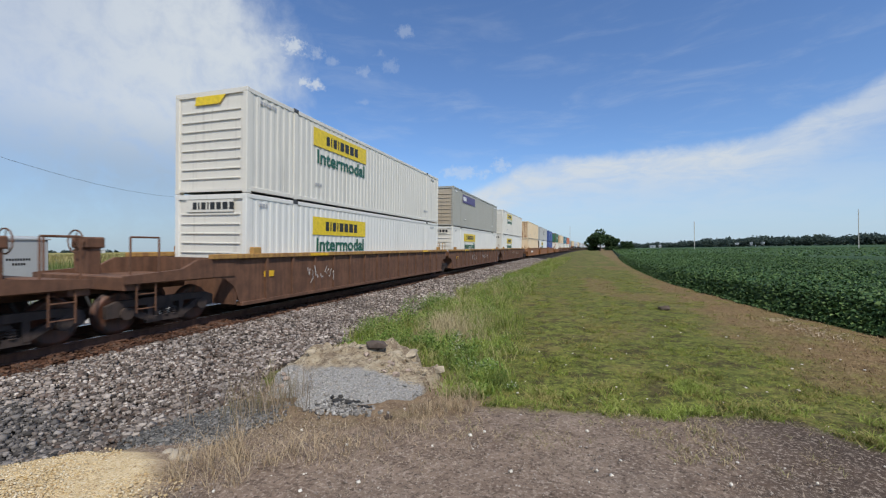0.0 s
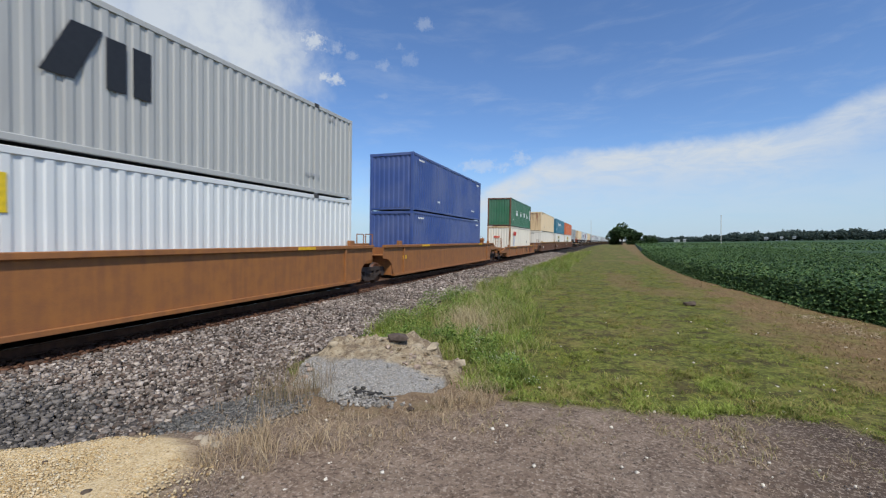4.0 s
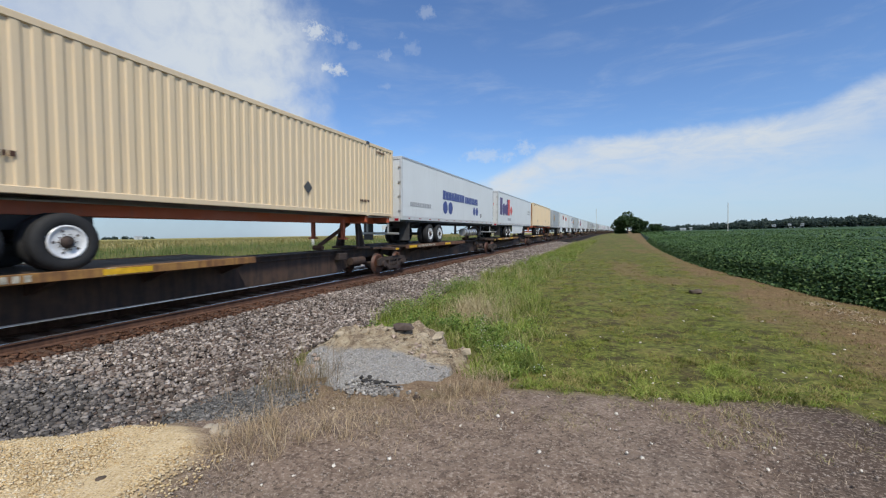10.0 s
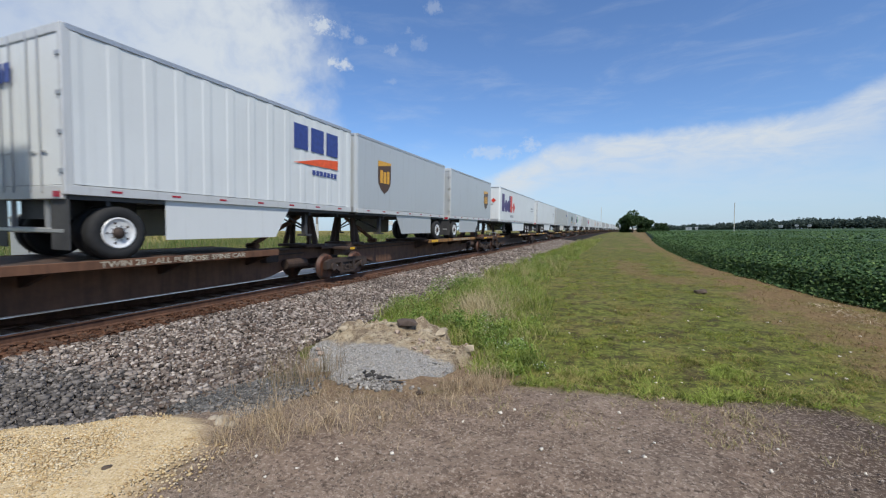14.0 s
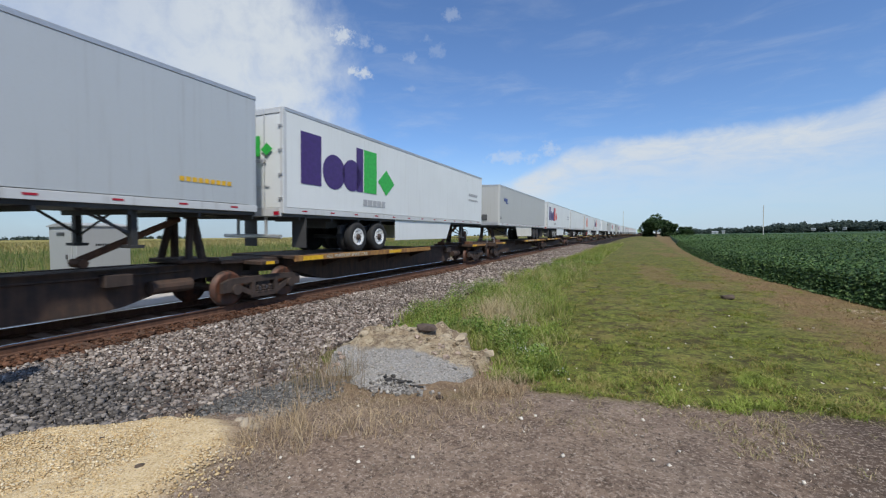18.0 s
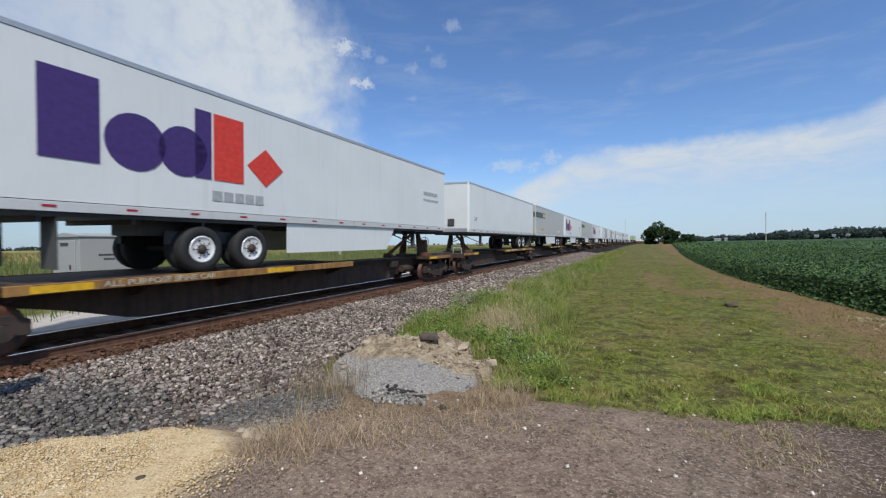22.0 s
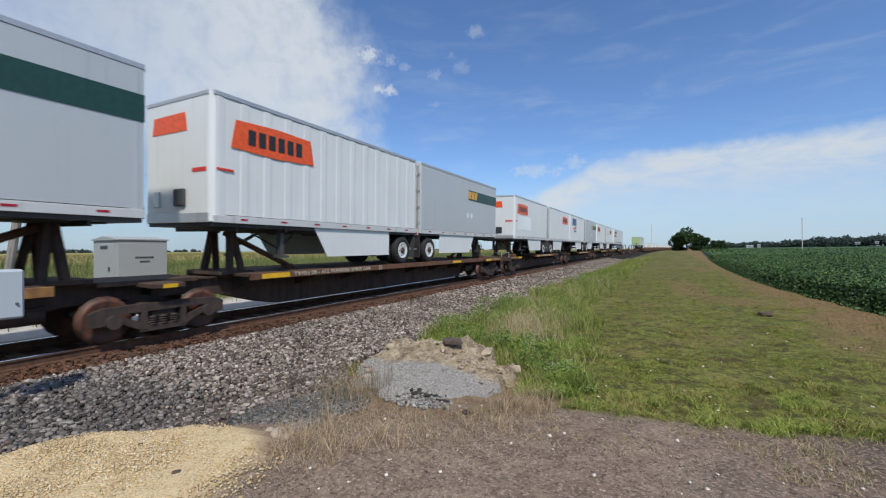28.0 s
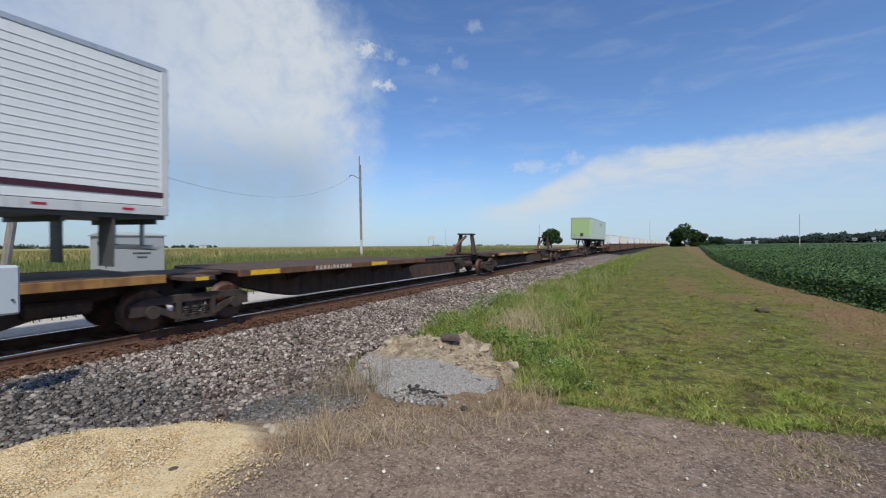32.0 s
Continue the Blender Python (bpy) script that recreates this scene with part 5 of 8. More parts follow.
    t = go(trailer("white ribbed twenty-eight-foot trailer", WHITE, 8.4, True, "ribbed", skirt=WHITE), 654.2)
    for place in (663.3, 681.8, 721.35):
        t = go(trailer("grey twenty-eight-foot trailer with a dark green band", SILVER, 8.55, False, "smooth", skirt=WHITE, end_mat=GREY), place)
        green_band(t, 4.7, 8.5, 2.97, 4.5, 8.55)
        placards(t, 4.6, 2.2)
        end_decal(t, plate([(0.0, 0.0), (0.9, 0.0), (1.0, 0.35), (0.1, 0.35)]), SIGN_GOLD, -0.6, 3.25, -0.03, "emblem")
    # full-length trailers
    t = go(trailer("grey trailer with small navy lettering", WARM_GREY, 16.4, False, skirt=CREAM, rim=DARK), 402.85)
    placards(t, 8.4, 2.2)
    decal(t, bars([0.2] * 6, 0.3, 0.04), SIGN_BLUE, 14.5, 2.95, name="lettering", note="navy lettering")
    marks53(t, 15.2)
    t = go(trailer("silver trailer with a slanted dark emblem over a yellow bar", SILVER, 16.2, False, skirt=SILVER, end_mat=GREY), 420.3)
    decal(t, bars([0.9, 0.85, 0.75], 0.92, 0.14), BAND_GREEN, 6.95, 2.27, name="emblem", note="dark slanted emblem")
    decal(t, plate([(0, 0), (1.6, 0), (1.72, 0.22), (0.12, 0.22)]), SIGN_GOLD, 6.65, 1.86, name="emblem", note="yellow bar")
    decal(t, bars([0.12] * 6, 0.16, 0.04), SIGN_BLACK, 8.55, 1.9, name="writing")
    decal(t, bars([0.12] * 9, 0.12, 0.05), SIGN_GREY, 7.1, 1.55, name="writing")
    decal(t, bars([0.1] * 9, 0.10, 0.04), MARK_YELLOW, 14.2, 1.75, name="writing")
    t = go(trailer("grey-white trailer with small navy lettering and a scuffed nose", WARM_GREY, 16.2, True, skirt=CREAM, rim=DARK), 457.15)
    decal(t, bars([0.13] * 6, 0.22, 0.03), SIGN_BLUE, 1.06, 2.95, name="lettering", note="navy lettering")
    decal(t, bars([0.1] * 5, 0.1, 0.04), SIGN_BLUE, 1.55, 2.80, name="writing")
    decal(t, text_mesh("53", 0.28, SIGN_BLACK), None, 0.2, 1.6, name="writing", note="black number")
    diamond(t, -0.55, 2.25, 0.22, SIGN_WHITE, True)
    diamond(t, -0.15, 2.3, 0.24, WARM_GREY, True)
    t = go(trailer("plain white trailer with grey skirts and bright rims", WHITE, 16.4, False, skirt=None), 492.3)
    t = go(trailer("white trailer with a round red emblem and yellow doors", WHITE, 16.3, False, skirt=WHITE, rim=SIGN_RED, end_mat=YELLOW_DOOR), 509.5)
    b = decal(t, plate(disc(0, 0, 0.95, 28)), SIGN_RED, 3.6, 2.62, name="emblem", note="round red and yellow emblem")
    part("emblem_bar", plate([(-0.42, -0.5), (0.35, -0.5), (0.5, 0.5), (-0.25, 0.5)], 0.004), SIGN_GOLD, b, "", Matrix.Translation((0, 0, 0.006)))
    decal(t, bars([0.16] * 5, 0.2, 0.05), SIGN_BLACK, 8.2, 0.75, 1.246, "lettering")
    decal(t, bars([0.08] * 14, 0.09, 0.04), SIGN_RED, 9.6, 0.78, 1.246, "writing")
    for z, w_ in ((3.1, 1.0), (2.55, 0.8), (2.05, 0.7)):
        end_decal(t, rect(w_, 0.32), SIGN_BLACK, -0.1 - w_ * 0.5, z, -0.012, "sign_panel", "dark sign panel")
    t = go(trailer("plain white trailer with a dark number", WHITE, 16.2, True, skirt=None), 546.45)
    marks53(t, 0.9, 1.85)
    for place in (563.8, 598.35):
        t = go(trailer("warm grey trailer with a dark green band and yellow emblem", WARM_GREY, 16.1, True, skirt=WHITE), place)
        green_band(t, 0.0, 4.2, 2.94, 2.85, 16.1)
        placards(t, 12.2, 1.75)
        decal(t, bars([0.1] * 11, 0.16, 0.04), MARK_YELLOW, 2.2, 1.75, name="writing")
        end_decal(t, rect(2.3, 0.46), BAND_GREEN, -1.15, 2.95, -0.005, "colour_band", "dark green colour band")
        end_decal(t, plate([(0, 0), (0.7, 0), (0.8, 0.36), (0.1, 0.36)]), SIGN_GOLD, -0.7, 3.0, -0.011, "emblem")
        end_decal(t, rect(0.3, 0.5), SIGN_GOLD, 0.75, 1.35, -0.02, "warning_strip")
    # the cooled trailer, sides in fine level ribs
    t = go(trailer("white refrigerated trailer with level ribs and a maroon stripe", WHITE, 16.3, True, skirt=SLATE, reefer=True), 751.9)
    for k in range(16):
        decal(t, rect(15.9, 0.012), LOW_RAIL, 0.2, 1.74 + 0.135 * k, 1.290, "rib_line")
    decal(t, rect(16.1, 0.10), plain("maroon_decal", (0.060, 0.012, 0.024), 0.4), 0.1, 1.52, 1.297, "colour_stripe", "maroon colour stripe")
    b = decal(t, rect(3.0, 0.96), SIGN_BLACK, 1.4, 2.56, 1.297, "sign_panel", "black sign panel with red emblem")
    part("writing", bars([0.17] * 5, 0.24, 0.05), SIGN_WHITE, b, "", Matrix.Translation((0.2, 0.3, 0.006)))
    part("writing", bars([0.16] * 6, 0.24, 0.05), SIGN_WHITE, b, "", Matrix.Translation((1.6, 0.3, 0.006)))
    part("emblem_bar", plate([(0, 0), (0.25, 0.0), (0.25, 0.6), (0, 0.6)], 0.005), SIGN_RED, b, "", Matrix.Translation((1.36, 0.14, 0.006)))
    part("emblem_bar", boxes((0, 0, 0, 3.0, 0.05, 0.008)), SIGN_RED, b, "", Matrix.Translation((0, 0.06, 0)))
    t = go(trailer("pale green trailer with lime panel on its leading end", paint("pale_green_sheet", (0.52, 0.62, 0.52), 0.4), 16.2, True, skirt=None, end_mat=LIME), 822.3)
    decal(t, bars([0.8, 0.8, 0.6], 0.4, 0.2), SIGN_GREY, 9.0, 3.2, name="lettering")


def spine_cars():
    five, three = "dark rusty five-unit spine car with worn yellow deck edges", "dark rusty three-unit spine car for twin trailers"
    spine_car([219.8, 236.5, 254.0, 271.5, 289.0, 305.6], [(220.45, 1), (269.3, -1), (287.2, -1), (252.2, -1), (304.6, -1)], five)
    spine_car([309.4, 327.45, 345.95, 363.9], [(310.0, 1), (326.0, -1), (328.9, 1), (344.7, -1), (347.2, 1), (363.1, -1)], three, 1)
    spine_car([367.5, 384.1, 402.1, 419.8, 436.9, 453.2], [(368.1, 1), (400.0, -1), (417.9, -1), (435.4, -1), (452.4, -1)], five, 2)
    spine_car([457.6, 474.2, 491.5, 508.9, 526.4, 542.8], [(458.3, 1), (490.1, -1), (507.2, -1), (524.7, -1), (542.1, -1)], five)
    spine_car([546.9, 563.2, 580.4, 597.8, 615.2, 631.6], [(547.6, 1), (564.9, 1), (582.1, 1), (599.5, 1), (631.0, -1)], five, 1)
    spine_car([636.1, 653.6, 672.3, 690.2], [(636.8, 1), (652.2, -1), (655.3, 1), (670.8, -1), (674.2, 1), (689.2, -1)], three)
    spine_car([694.3, 711.6, 730.4, 748.4], [(695.0, 1), (710.3, -1), (713.1, 1), (728.8, -1), (732.0, 1), (747.6, -1)], three, 2)
    spine_car([752.3, 768.9, 786.3, 803.8, 821.4, 838.0], [(753.0, 1), (785.2, -1), (802.6, -1), (823.4, 1)], five, 1)


def far_wells():
    """The end of the train: white containers standing singly in wells."""
    for k in range(5):
        base = 844.0 + k * 62.5
        wells = [(base + 19.5 * i, base + 19.5 * i + 16.15) for i in range(3)]
        well_car(wells, WELL_BROWN, WELL_BROWN, "rust-brown articulated well car with single white containers", ribs=8, stand=False)
        for i, (a, b) in enumerate(wells):
            c = container("white container standing singly in a well car", WHITE if i != 1 else CREAM, end="bars")
            rides(c, a, STACK_LOW)

# ---- the ground ----


def track_x(y):
    return TRACK_X + y * y / (2 * RADIUS)


EDGE_Y, EDGE_X = (-40, 0, 8, 11.5, 14, 17, 22.7, 32, 50, 100, 185, 1200), (10.5, 8.2, 6.2, 5.45, 5.0, 4.6, 4.15, 4.15, 4.9, 8.0, 13.8, 82.0)


EDGE = [float(np.mean(np.interp([y - 1.5, y - 0.5, y + 0.5, y + 1.5], EDGE_Y, EDGE_X))) for y in range(-41, 1203)]


def soy_edge(y):
    """The crop's edge bulges toward the track some way off and then runs along with it."""
    v = min(1201.0, max(-40.0, y)) + 41.0
    k = int(v)
    return EDGE[k] + (EDGE[k + 1] - EDGE[k]) * (v - k) + 0.10 * noise.noise((0.0, y * 0.9, 3.3))


def step(v, a, b):
    u = min(1.0, max(0.0, (v - a) / (b - a)))
    return u * u * (3 - 2 * u)


SAND = (-4.4, 1.70, 1.62, 1.08)     # middle and half sizes of the pile of yellow grit


def ground_z(x, y):
    d = x - track_x(y)
    bed = -0.20 - 0.0227 * d
    if d > 0:
        toe = 5.3 - 0.8 * step(y, 3.6, 6.6)
        z = bed + step(d, 1.9, toe) * (-0.16)
        land = -0.32 + 0.20 * step(x, -5.0, -2.2) + 0.08 * step(x, -2.2, 1.0) - 0.06 * step(x, 3.0, 6.0)
        if y < 7:
            land = land + (0.10 if x > -4 else 0.06) * step(y, 6.0, 3.0)
        z = z + (land - z) * step(d, toe - 0.9, toe + 0.3)
    else:
        z = bed - step(-d, 1.9, 4.0) * 0.16
        land = -0.30 + 0.35 * step(-d, 4.5, 30.0)
        z = z + (land - z) * step(-d, 3.6, 5.5)
    return z + rise(y)


def graded(lo, hi, fine, far_lo, far_hi, grow=1.09):
    out = list(np.arange(lo, hi, fine))
    s, v = fine, hi
    while v < far_hi:
        out.append(v)
        s *= grow
        v += s
    out.append(far_hi)
    s, v = fine, lo
    while v > far_lo:
        s *= grow
        v -= s
        out.insert(0, max(v, far_lo))
    return out


def pile(x, y):
    """1 in the middle of the yellow grit, 0 along its outline."""
    u, v = abs((x - SAND[0]) / SAND[2]), abs((y - SAND[1]) / SAND[3])
    return 1.0 - (u ** 2.4 + v ** 2.4) ** (1 / 2.4)


def front_edge(x):
    """Where the mown grass begins."""
    return 4.42 + 0.45 * step(x, 0.4, 1.4) - 0.62 * step(x, 1.9, 2.5) + 0.16 * noise.noise((x * 1.1, 0.5, 20)) + 0.10 * noise.noise((x * 4.0, 1.5, 20))


def zones(x, y):
    """Shares of mown grass, dry straw, ballast, yellow grit, crop soil, far field."""
    d = x - track_x(y)
    e = noise.noise((x * 0.9, y * 0.9, 0.3)) * 0.35 + noise.noise((x * 3.1, y * 3.1, 1.7)) * 0.18
    toe = 5.45 - 0.55 * step(y, 3.6, 6.6)
    ballast = 1.0 - step(d + e, toe - 0.25, toe + 0.25) if d > 0 else 1.0 - step(-d + e, 3.6, 4.2)
    grass = step(y + 0.5 * e, front_edge(x) - 0.12, front_edge(x) + 0.16) * step(d + e, toe - 0.1, toe + 0.4)
    grass = max(grass, step(-d + e, 3.8, 4.4))
    left = 2.45 + 0.030 * max(0.0, y - 15.0)
    strip = step(x + e * 1.7, left, left + 1.1) * step(y + 2.0 * e, 5.1, 6.6) * (0.85 + 0.5 * noise.noise((x * 1.7, y * 0.8, 12)))
    strip = min(1.0, max(0.0, strip))
    patch = step(noise.noise((x * 0.55 + 4, y * 0.22, 2.0)) + 0.5 * e, 0.06, 0.40)
    dry = max(strip, 0.60 * patch * step(x, -1.2, 0.2) * grass * step(y, 5.0, 7.0))
    soil = step(x + e * 0.4, soy_edge(y) - 0.25, soy_edge(y) + 0.1) * step(y, 4.0, 7.0)
    field = step(-d + e * 8, 40.0, 56.0)
    u, v = (x + 2.75) / 1.75, (y - 4.75) / 1.30
    bare = step(u * u + v * v + 0.5 * e, 1.15, 0.75)
    grass *= 1.0 - bare
    dry = max(dry * (1 - bare), 0.55 * bare * (1 - ballast))
    sand = step(pile(x, y) + 0.16 * e, -0.02, 0.10)
    return grass, dry, ballast, sand, soil, field


def ground_material():
    def build(n, b):
        p = n.add("TexCoord").outputs["Object"]
        cover = n.add("VertexColor")
        cover.layer_name = "cover"
        za = n.add("SeparateColor", {0: cover.outputs[0]}).outputs
        second = n.add("VertexColor")
        second.layer_name = "cover_more"
        zb = n.add("SeparateColor", {0: second.outputs[0]}).outputs
        big, mid, fine = n.noise(p, 0.45, 6, 0.6), n.noise(p, 5.0, 6, 0.65), n.noise(p, 60.0, 4, 0.6)
        stone = n.add("TexVoronoi", {"Vector": p, "Scale": 26.0}).outputs
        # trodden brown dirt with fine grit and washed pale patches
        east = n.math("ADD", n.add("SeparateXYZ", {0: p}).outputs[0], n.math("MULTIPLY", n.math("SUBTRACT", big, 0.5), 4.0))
        grey = n.mix(n.ramp(mid, 0.3, 0.7), (0.145, 0.101, 0.074), (0.250, 0.182, 0.137))
        grey = n.mix(n.ramp(big, 0.42, 0.66, 0.0, 0.6), grey, (0.28, 0.218, 0.172))
        # the dirt's colour darkens gradually toward the right
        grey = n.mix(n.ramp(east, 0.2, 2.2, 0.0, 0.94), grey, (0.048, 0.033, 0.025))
        grey = n.mix(n.ramp(n.noise(p, 1.6, 6, 0.7, 0.4), 0.49, 0.64, 0.0, 0.6), grey, (0.100, 0.068, 0.050))
        grey = n.mix(n.ramp(n.noise(p, 11.0, 6, 0.75), 0.50, 0.38, 0.0, 0.55), grey, (0.066, 0.046, 0.035))
        grey = n.mix(n.ramp(n.noise(p, 34.0, 5, 0.75), 0.51, 0.61, 0.0, 0.75), grey, (0.38, 0.31, 0.25))
        grey = n.mix(n.ramp(n.noise(p, 26.0, 5, 0.75), 0.47, 0.37, 0.0, 0.75), grey, (0.038, 0.027, 0.020))
        # grass: thatch and soil between the blades
        leaf = n.mix(n.ramp(mid, 0.32, 0.68), (0.054, 0.064, 0.013), (0.145, 0.150, 0.032))
        leaf = n.mix(n.ramp(n.noise(p, 0.9, 5, 0.65), 0.48, 0.64, 0.0, 0.65), leaf, (0.195, 0.152, 0.056))
        leaf = n.mix(n.ramp(n.noise(p, 16.0, 5, 0.7), 0.50, 0.62, 0.0, 0.7), leaf, (0.25, 0.275, 0.060))
        leaf = n.mix(n.ramp(n.noise(p, 2.6, 6, 0.7), 0.50, 0.60, 0.0, 0.85), leaf, (0.058, 0.044, 0.020))
        leaf = n.mix(n.ramp(n.noise(p, 9.0, 6, 0.75), 0.48, 0.38, 0.0, 0.75), leaf, (0.034, 0.034, 0.012))
        straw = n.mix(n.ramp(mid, 0.3, 0.7), (0.115, 0.070, 0.033), (0.205, 0.132, 0.065))
        straw = n.mix(n.ramp(n.noise(p, 24.0, 5, 0.7), 0.50, 0.64), straw, (0.32, 0.225, 0.118))
        straw = n.mix(n.ramp(n.noise(p, 1.8, 5, 0.7), 0.50, 0.64, 0.0, 0.6), straw, (0.165, 0.145, 0.045))
        straw = n.mix(n.ramp(n.noise(p, 18.0, 5, 0.7), 0.46, 0.36), straw, (0.090, 0.058, 0.032))
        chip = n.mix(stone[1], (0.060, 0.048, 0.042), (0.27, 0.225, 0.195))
        # shade in the gaps between stones, put into the colour as near-black
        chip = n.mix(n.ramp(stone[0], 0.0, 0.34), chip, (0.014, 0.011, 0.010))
        near = n.math("ADD", n.add("SeparateXYZ", {0: p}).outputs[0], n.math("MULTIPLY", mid, 0.5))
        chip = n.mix(n.ramp(near, -8.1, -8.5), chip, n.mix(fine, (0.040, 0.018, 0.011), (0.13, 0.062, 0.038)))
        grit = n.mix(n.ramp(mid, 0.3, 0.7), (0.50, 0.36, 0.185), (0.62, 0.48, 0.28))
        grit = n.mix(n.ramp(fine, 0.45, 0.7), grit, (0.70, 0.60, 0.43))
        grit = n.mix(n.ramp(n.noise(p, 44.0, 4, 0.7), 0.46, 0.36, 0.0, 0.8), grit, (0.22, 0.145, 0.072))
        soil = n.mix(mid, (0.035, 0.030, 0.018), (0.07, 0.055, 0.03))
        crop = n.mix(n.ramp(n.noise(n.add("Mapping", {0: p, 3: (0.5, 0.12, 1)}).outputs[0], 0.6, 6, 0.65), 0.35, 0.65), (0.16, 0.165, 0.045), (0.33, 0.27, 0.10))
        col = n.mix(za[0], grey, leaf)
        col = n.mix(za[1], col, straw)
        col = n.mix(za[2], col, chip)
        col = n.mix(zb[0], col, grit)
        col = n.mix(zb[1], col, soil)
        col = n.mix(zb[2], col, crop)
        col = n.mix(cover.outputs[1], col, n.mix(n.ramp(mid, 0.3, 0.7), (0.40, 0.365, 0.335), (0.54, 0.505, 0.47)))
        h = n.math("ADD", n.math("MULTIPLY", fine, 0.5), n.math("MULTIPLY", n.math("SUBTRACT", 1.0, stone[0]), za[2]))
        h = n.math("ADD", h, n.math("MULTIPLY", mid, 0.8))
        put(n, b, color=col, rough=0.95, spec=0.2, bump=bump(n, h, 0.7, 0.03))
    return material("mixed_ground", build)


def build_ground():
    xs = graded(-9.0, 7.5, 0.12, -2800, 2800, 1.10)
    ys = graded(0.6, 15.0, 0.12, -900, 3200, 1.07)
    verts, ca, cb = [], [], []
    for y in ys:
        for x in xs:
            z = ground_z(x, y)
            g, d, b, s, so, f = zones(x, y)
            if abs(x) < 20 and -5 < y < 60:
                z += 0.025 * noise.noise((x * 1.3, y * 1.3, 5.0)) + 0.014 * noise.noise((x * 4.0, y * 4.0, 2.0))
            z += 0.055 * s
            verts.append((x, y, z))
            q = x - track_x(y)
            ca += [g, d, b, step(-q, 1.7, 2.1) * step(-q + 1.2 * noise.noise((x * 0.4, y * 0.4, 8)), 6.2, 5.2) * step(y, 40, 20)]
            cb += [s, so, f, 1.0]
    w = len(xs)
    faces = [(j * w + i, j * w + i + 1, (j + 1) * w + i + 1, (j + 1) * w + i) for j in range(len(ys) - 1) for i in range(w - 1)]
    me = bpy.data.meshes.new("ground")
    me.from_pydata(verts, [], faces)
    for name, vals in (("cover", ca), ("cover_more", cb)):
        at = me.color_attributes.new(name, "FLOAT_COLOR", "POINT")
        at.data.foreach_set("color", vals)
    me.polygons.foreach_set("use_smooth", [True] * len(me.polygons))
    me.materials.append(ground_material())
    return tagged(new("ground", me), "grey gravel, mown grass, ballast and fields", "ground", kind="structure")


def tri_mesh(name, verts, tris, mats, index=None):
    me = bpy.data.meshes.new(name)
    v = np.asarray(verts, dtype=np.float32).reshape(-1, 3)
    t = np.asarray(tris, dtype=np.int32).reshape(-1, 3)
    me.vertices.add(len(v))
    me.vertices.foreach_set("co", v.ravel())
    me.loops.add(len(t) * 3)
    me.loops.foreach_set("vertex_index", t.ravel())
    me.polygons.add(len(t))
    me.polygons.foreach_set("loop_start", np.arange(0, len(t) * 3, 3, dtype=np.int32))
    me.update(calc_edges=True)
    for m in mats:
        me.materials.append(m)
    return me


def leafy(name, colours, rough=0.6, spec=0.3, thin=0.0):
    """Foliage, straw or chips: each piece takes its own mix of the colours; thin: the share of light let through."""
    def build(n, b):
        r = n.add("NewGeometry").outputs["Random Per Island"]
        ramp = n.add("ValToRGB", {0: r})
        e = ramp.color_ramp.elements
        while len(e) < len(colours):
            e.new(0.5)
        for i, c in enumerate(colours):
            e[i].position = i / (len(colours) - 1)
            e[i].color = (*c, 1)
        big = n.noise(n.add("TexCoord").outputs["Object"], 0.5, 3)
        col = n.mix(n.ramp(big, 0.35, 0.65, 0.0, 0.35), ramp.outputs[0], tuple(c * 0.55 for c in colours[0]))
        put(n, b, color=col, rough=rough, spec=spec)
        if thin:
            glow = n.add("BsdfTranslucent", {"Color": col})
            out = [q for q in n.tree.nodes if q.type == "OUTPUT_MATERIAL"][0]
            n.tree.links.new(n.add("MixShader", {0: thin, 1: b.outputs[0], 2: glow.outputs[0]}).outputs[0], out.inputs[0])
    return material(name, build)


RNG = np.random.default_rng(7)


def turf(name, fresh, dry, dark, scale=0.8, share=0.5, thin=0.12):
    """Grass whose blades turn dry or dark in patches of their own."""
    def build(n, b):
        r = n.add("NewGeometry").outputs["Random Per Island"]
        p = n.add("TexCoord").outputs["Object"]
        col = n.mix(r, fresh[0], fresh[1])
        col = n.mix(n.ramp(n.noise(p, scale * 3.1, 4, 0.6), 0.48, 0.64, 0.0, 0.85), col, dark)
        col = n.mix(n.math("MULTIPLY", n.ramp(n.math("ADD", n.noise(p, scale, 5, 0.65), n.math("MULTIPLY", n.math("SUBTRACT", r, 0.5), 0.25)), 0.60 - 0.22 * share, 0.72 - 0.22 * share), 0.9), col, dry)
        put(n, b, color=col, rough=0.65, spec=0.2)
        glow = n.add("BsdfTranslucent", {"Color": col})
        out = [q for q in n.tree.nodes if q.type == "OUTPUT_MATERIAL"][0]
        n.tree.links.new(n.add("MixShader", {0: thin, 1: b.outputs[0], 2: glow.outputs[0]}).outputs[0], out.inputs[0])
    return material(name, build)


def clumped(xy, per, radius):
    """Several places round each of the given ones."""
    r = np.repeat(np.broadcast_to(radius, len(xy)), per)
    return np.repeat(xy, per, 0) + RNG.normal(size=(len(xy) * per, 2)) * r[:, None]


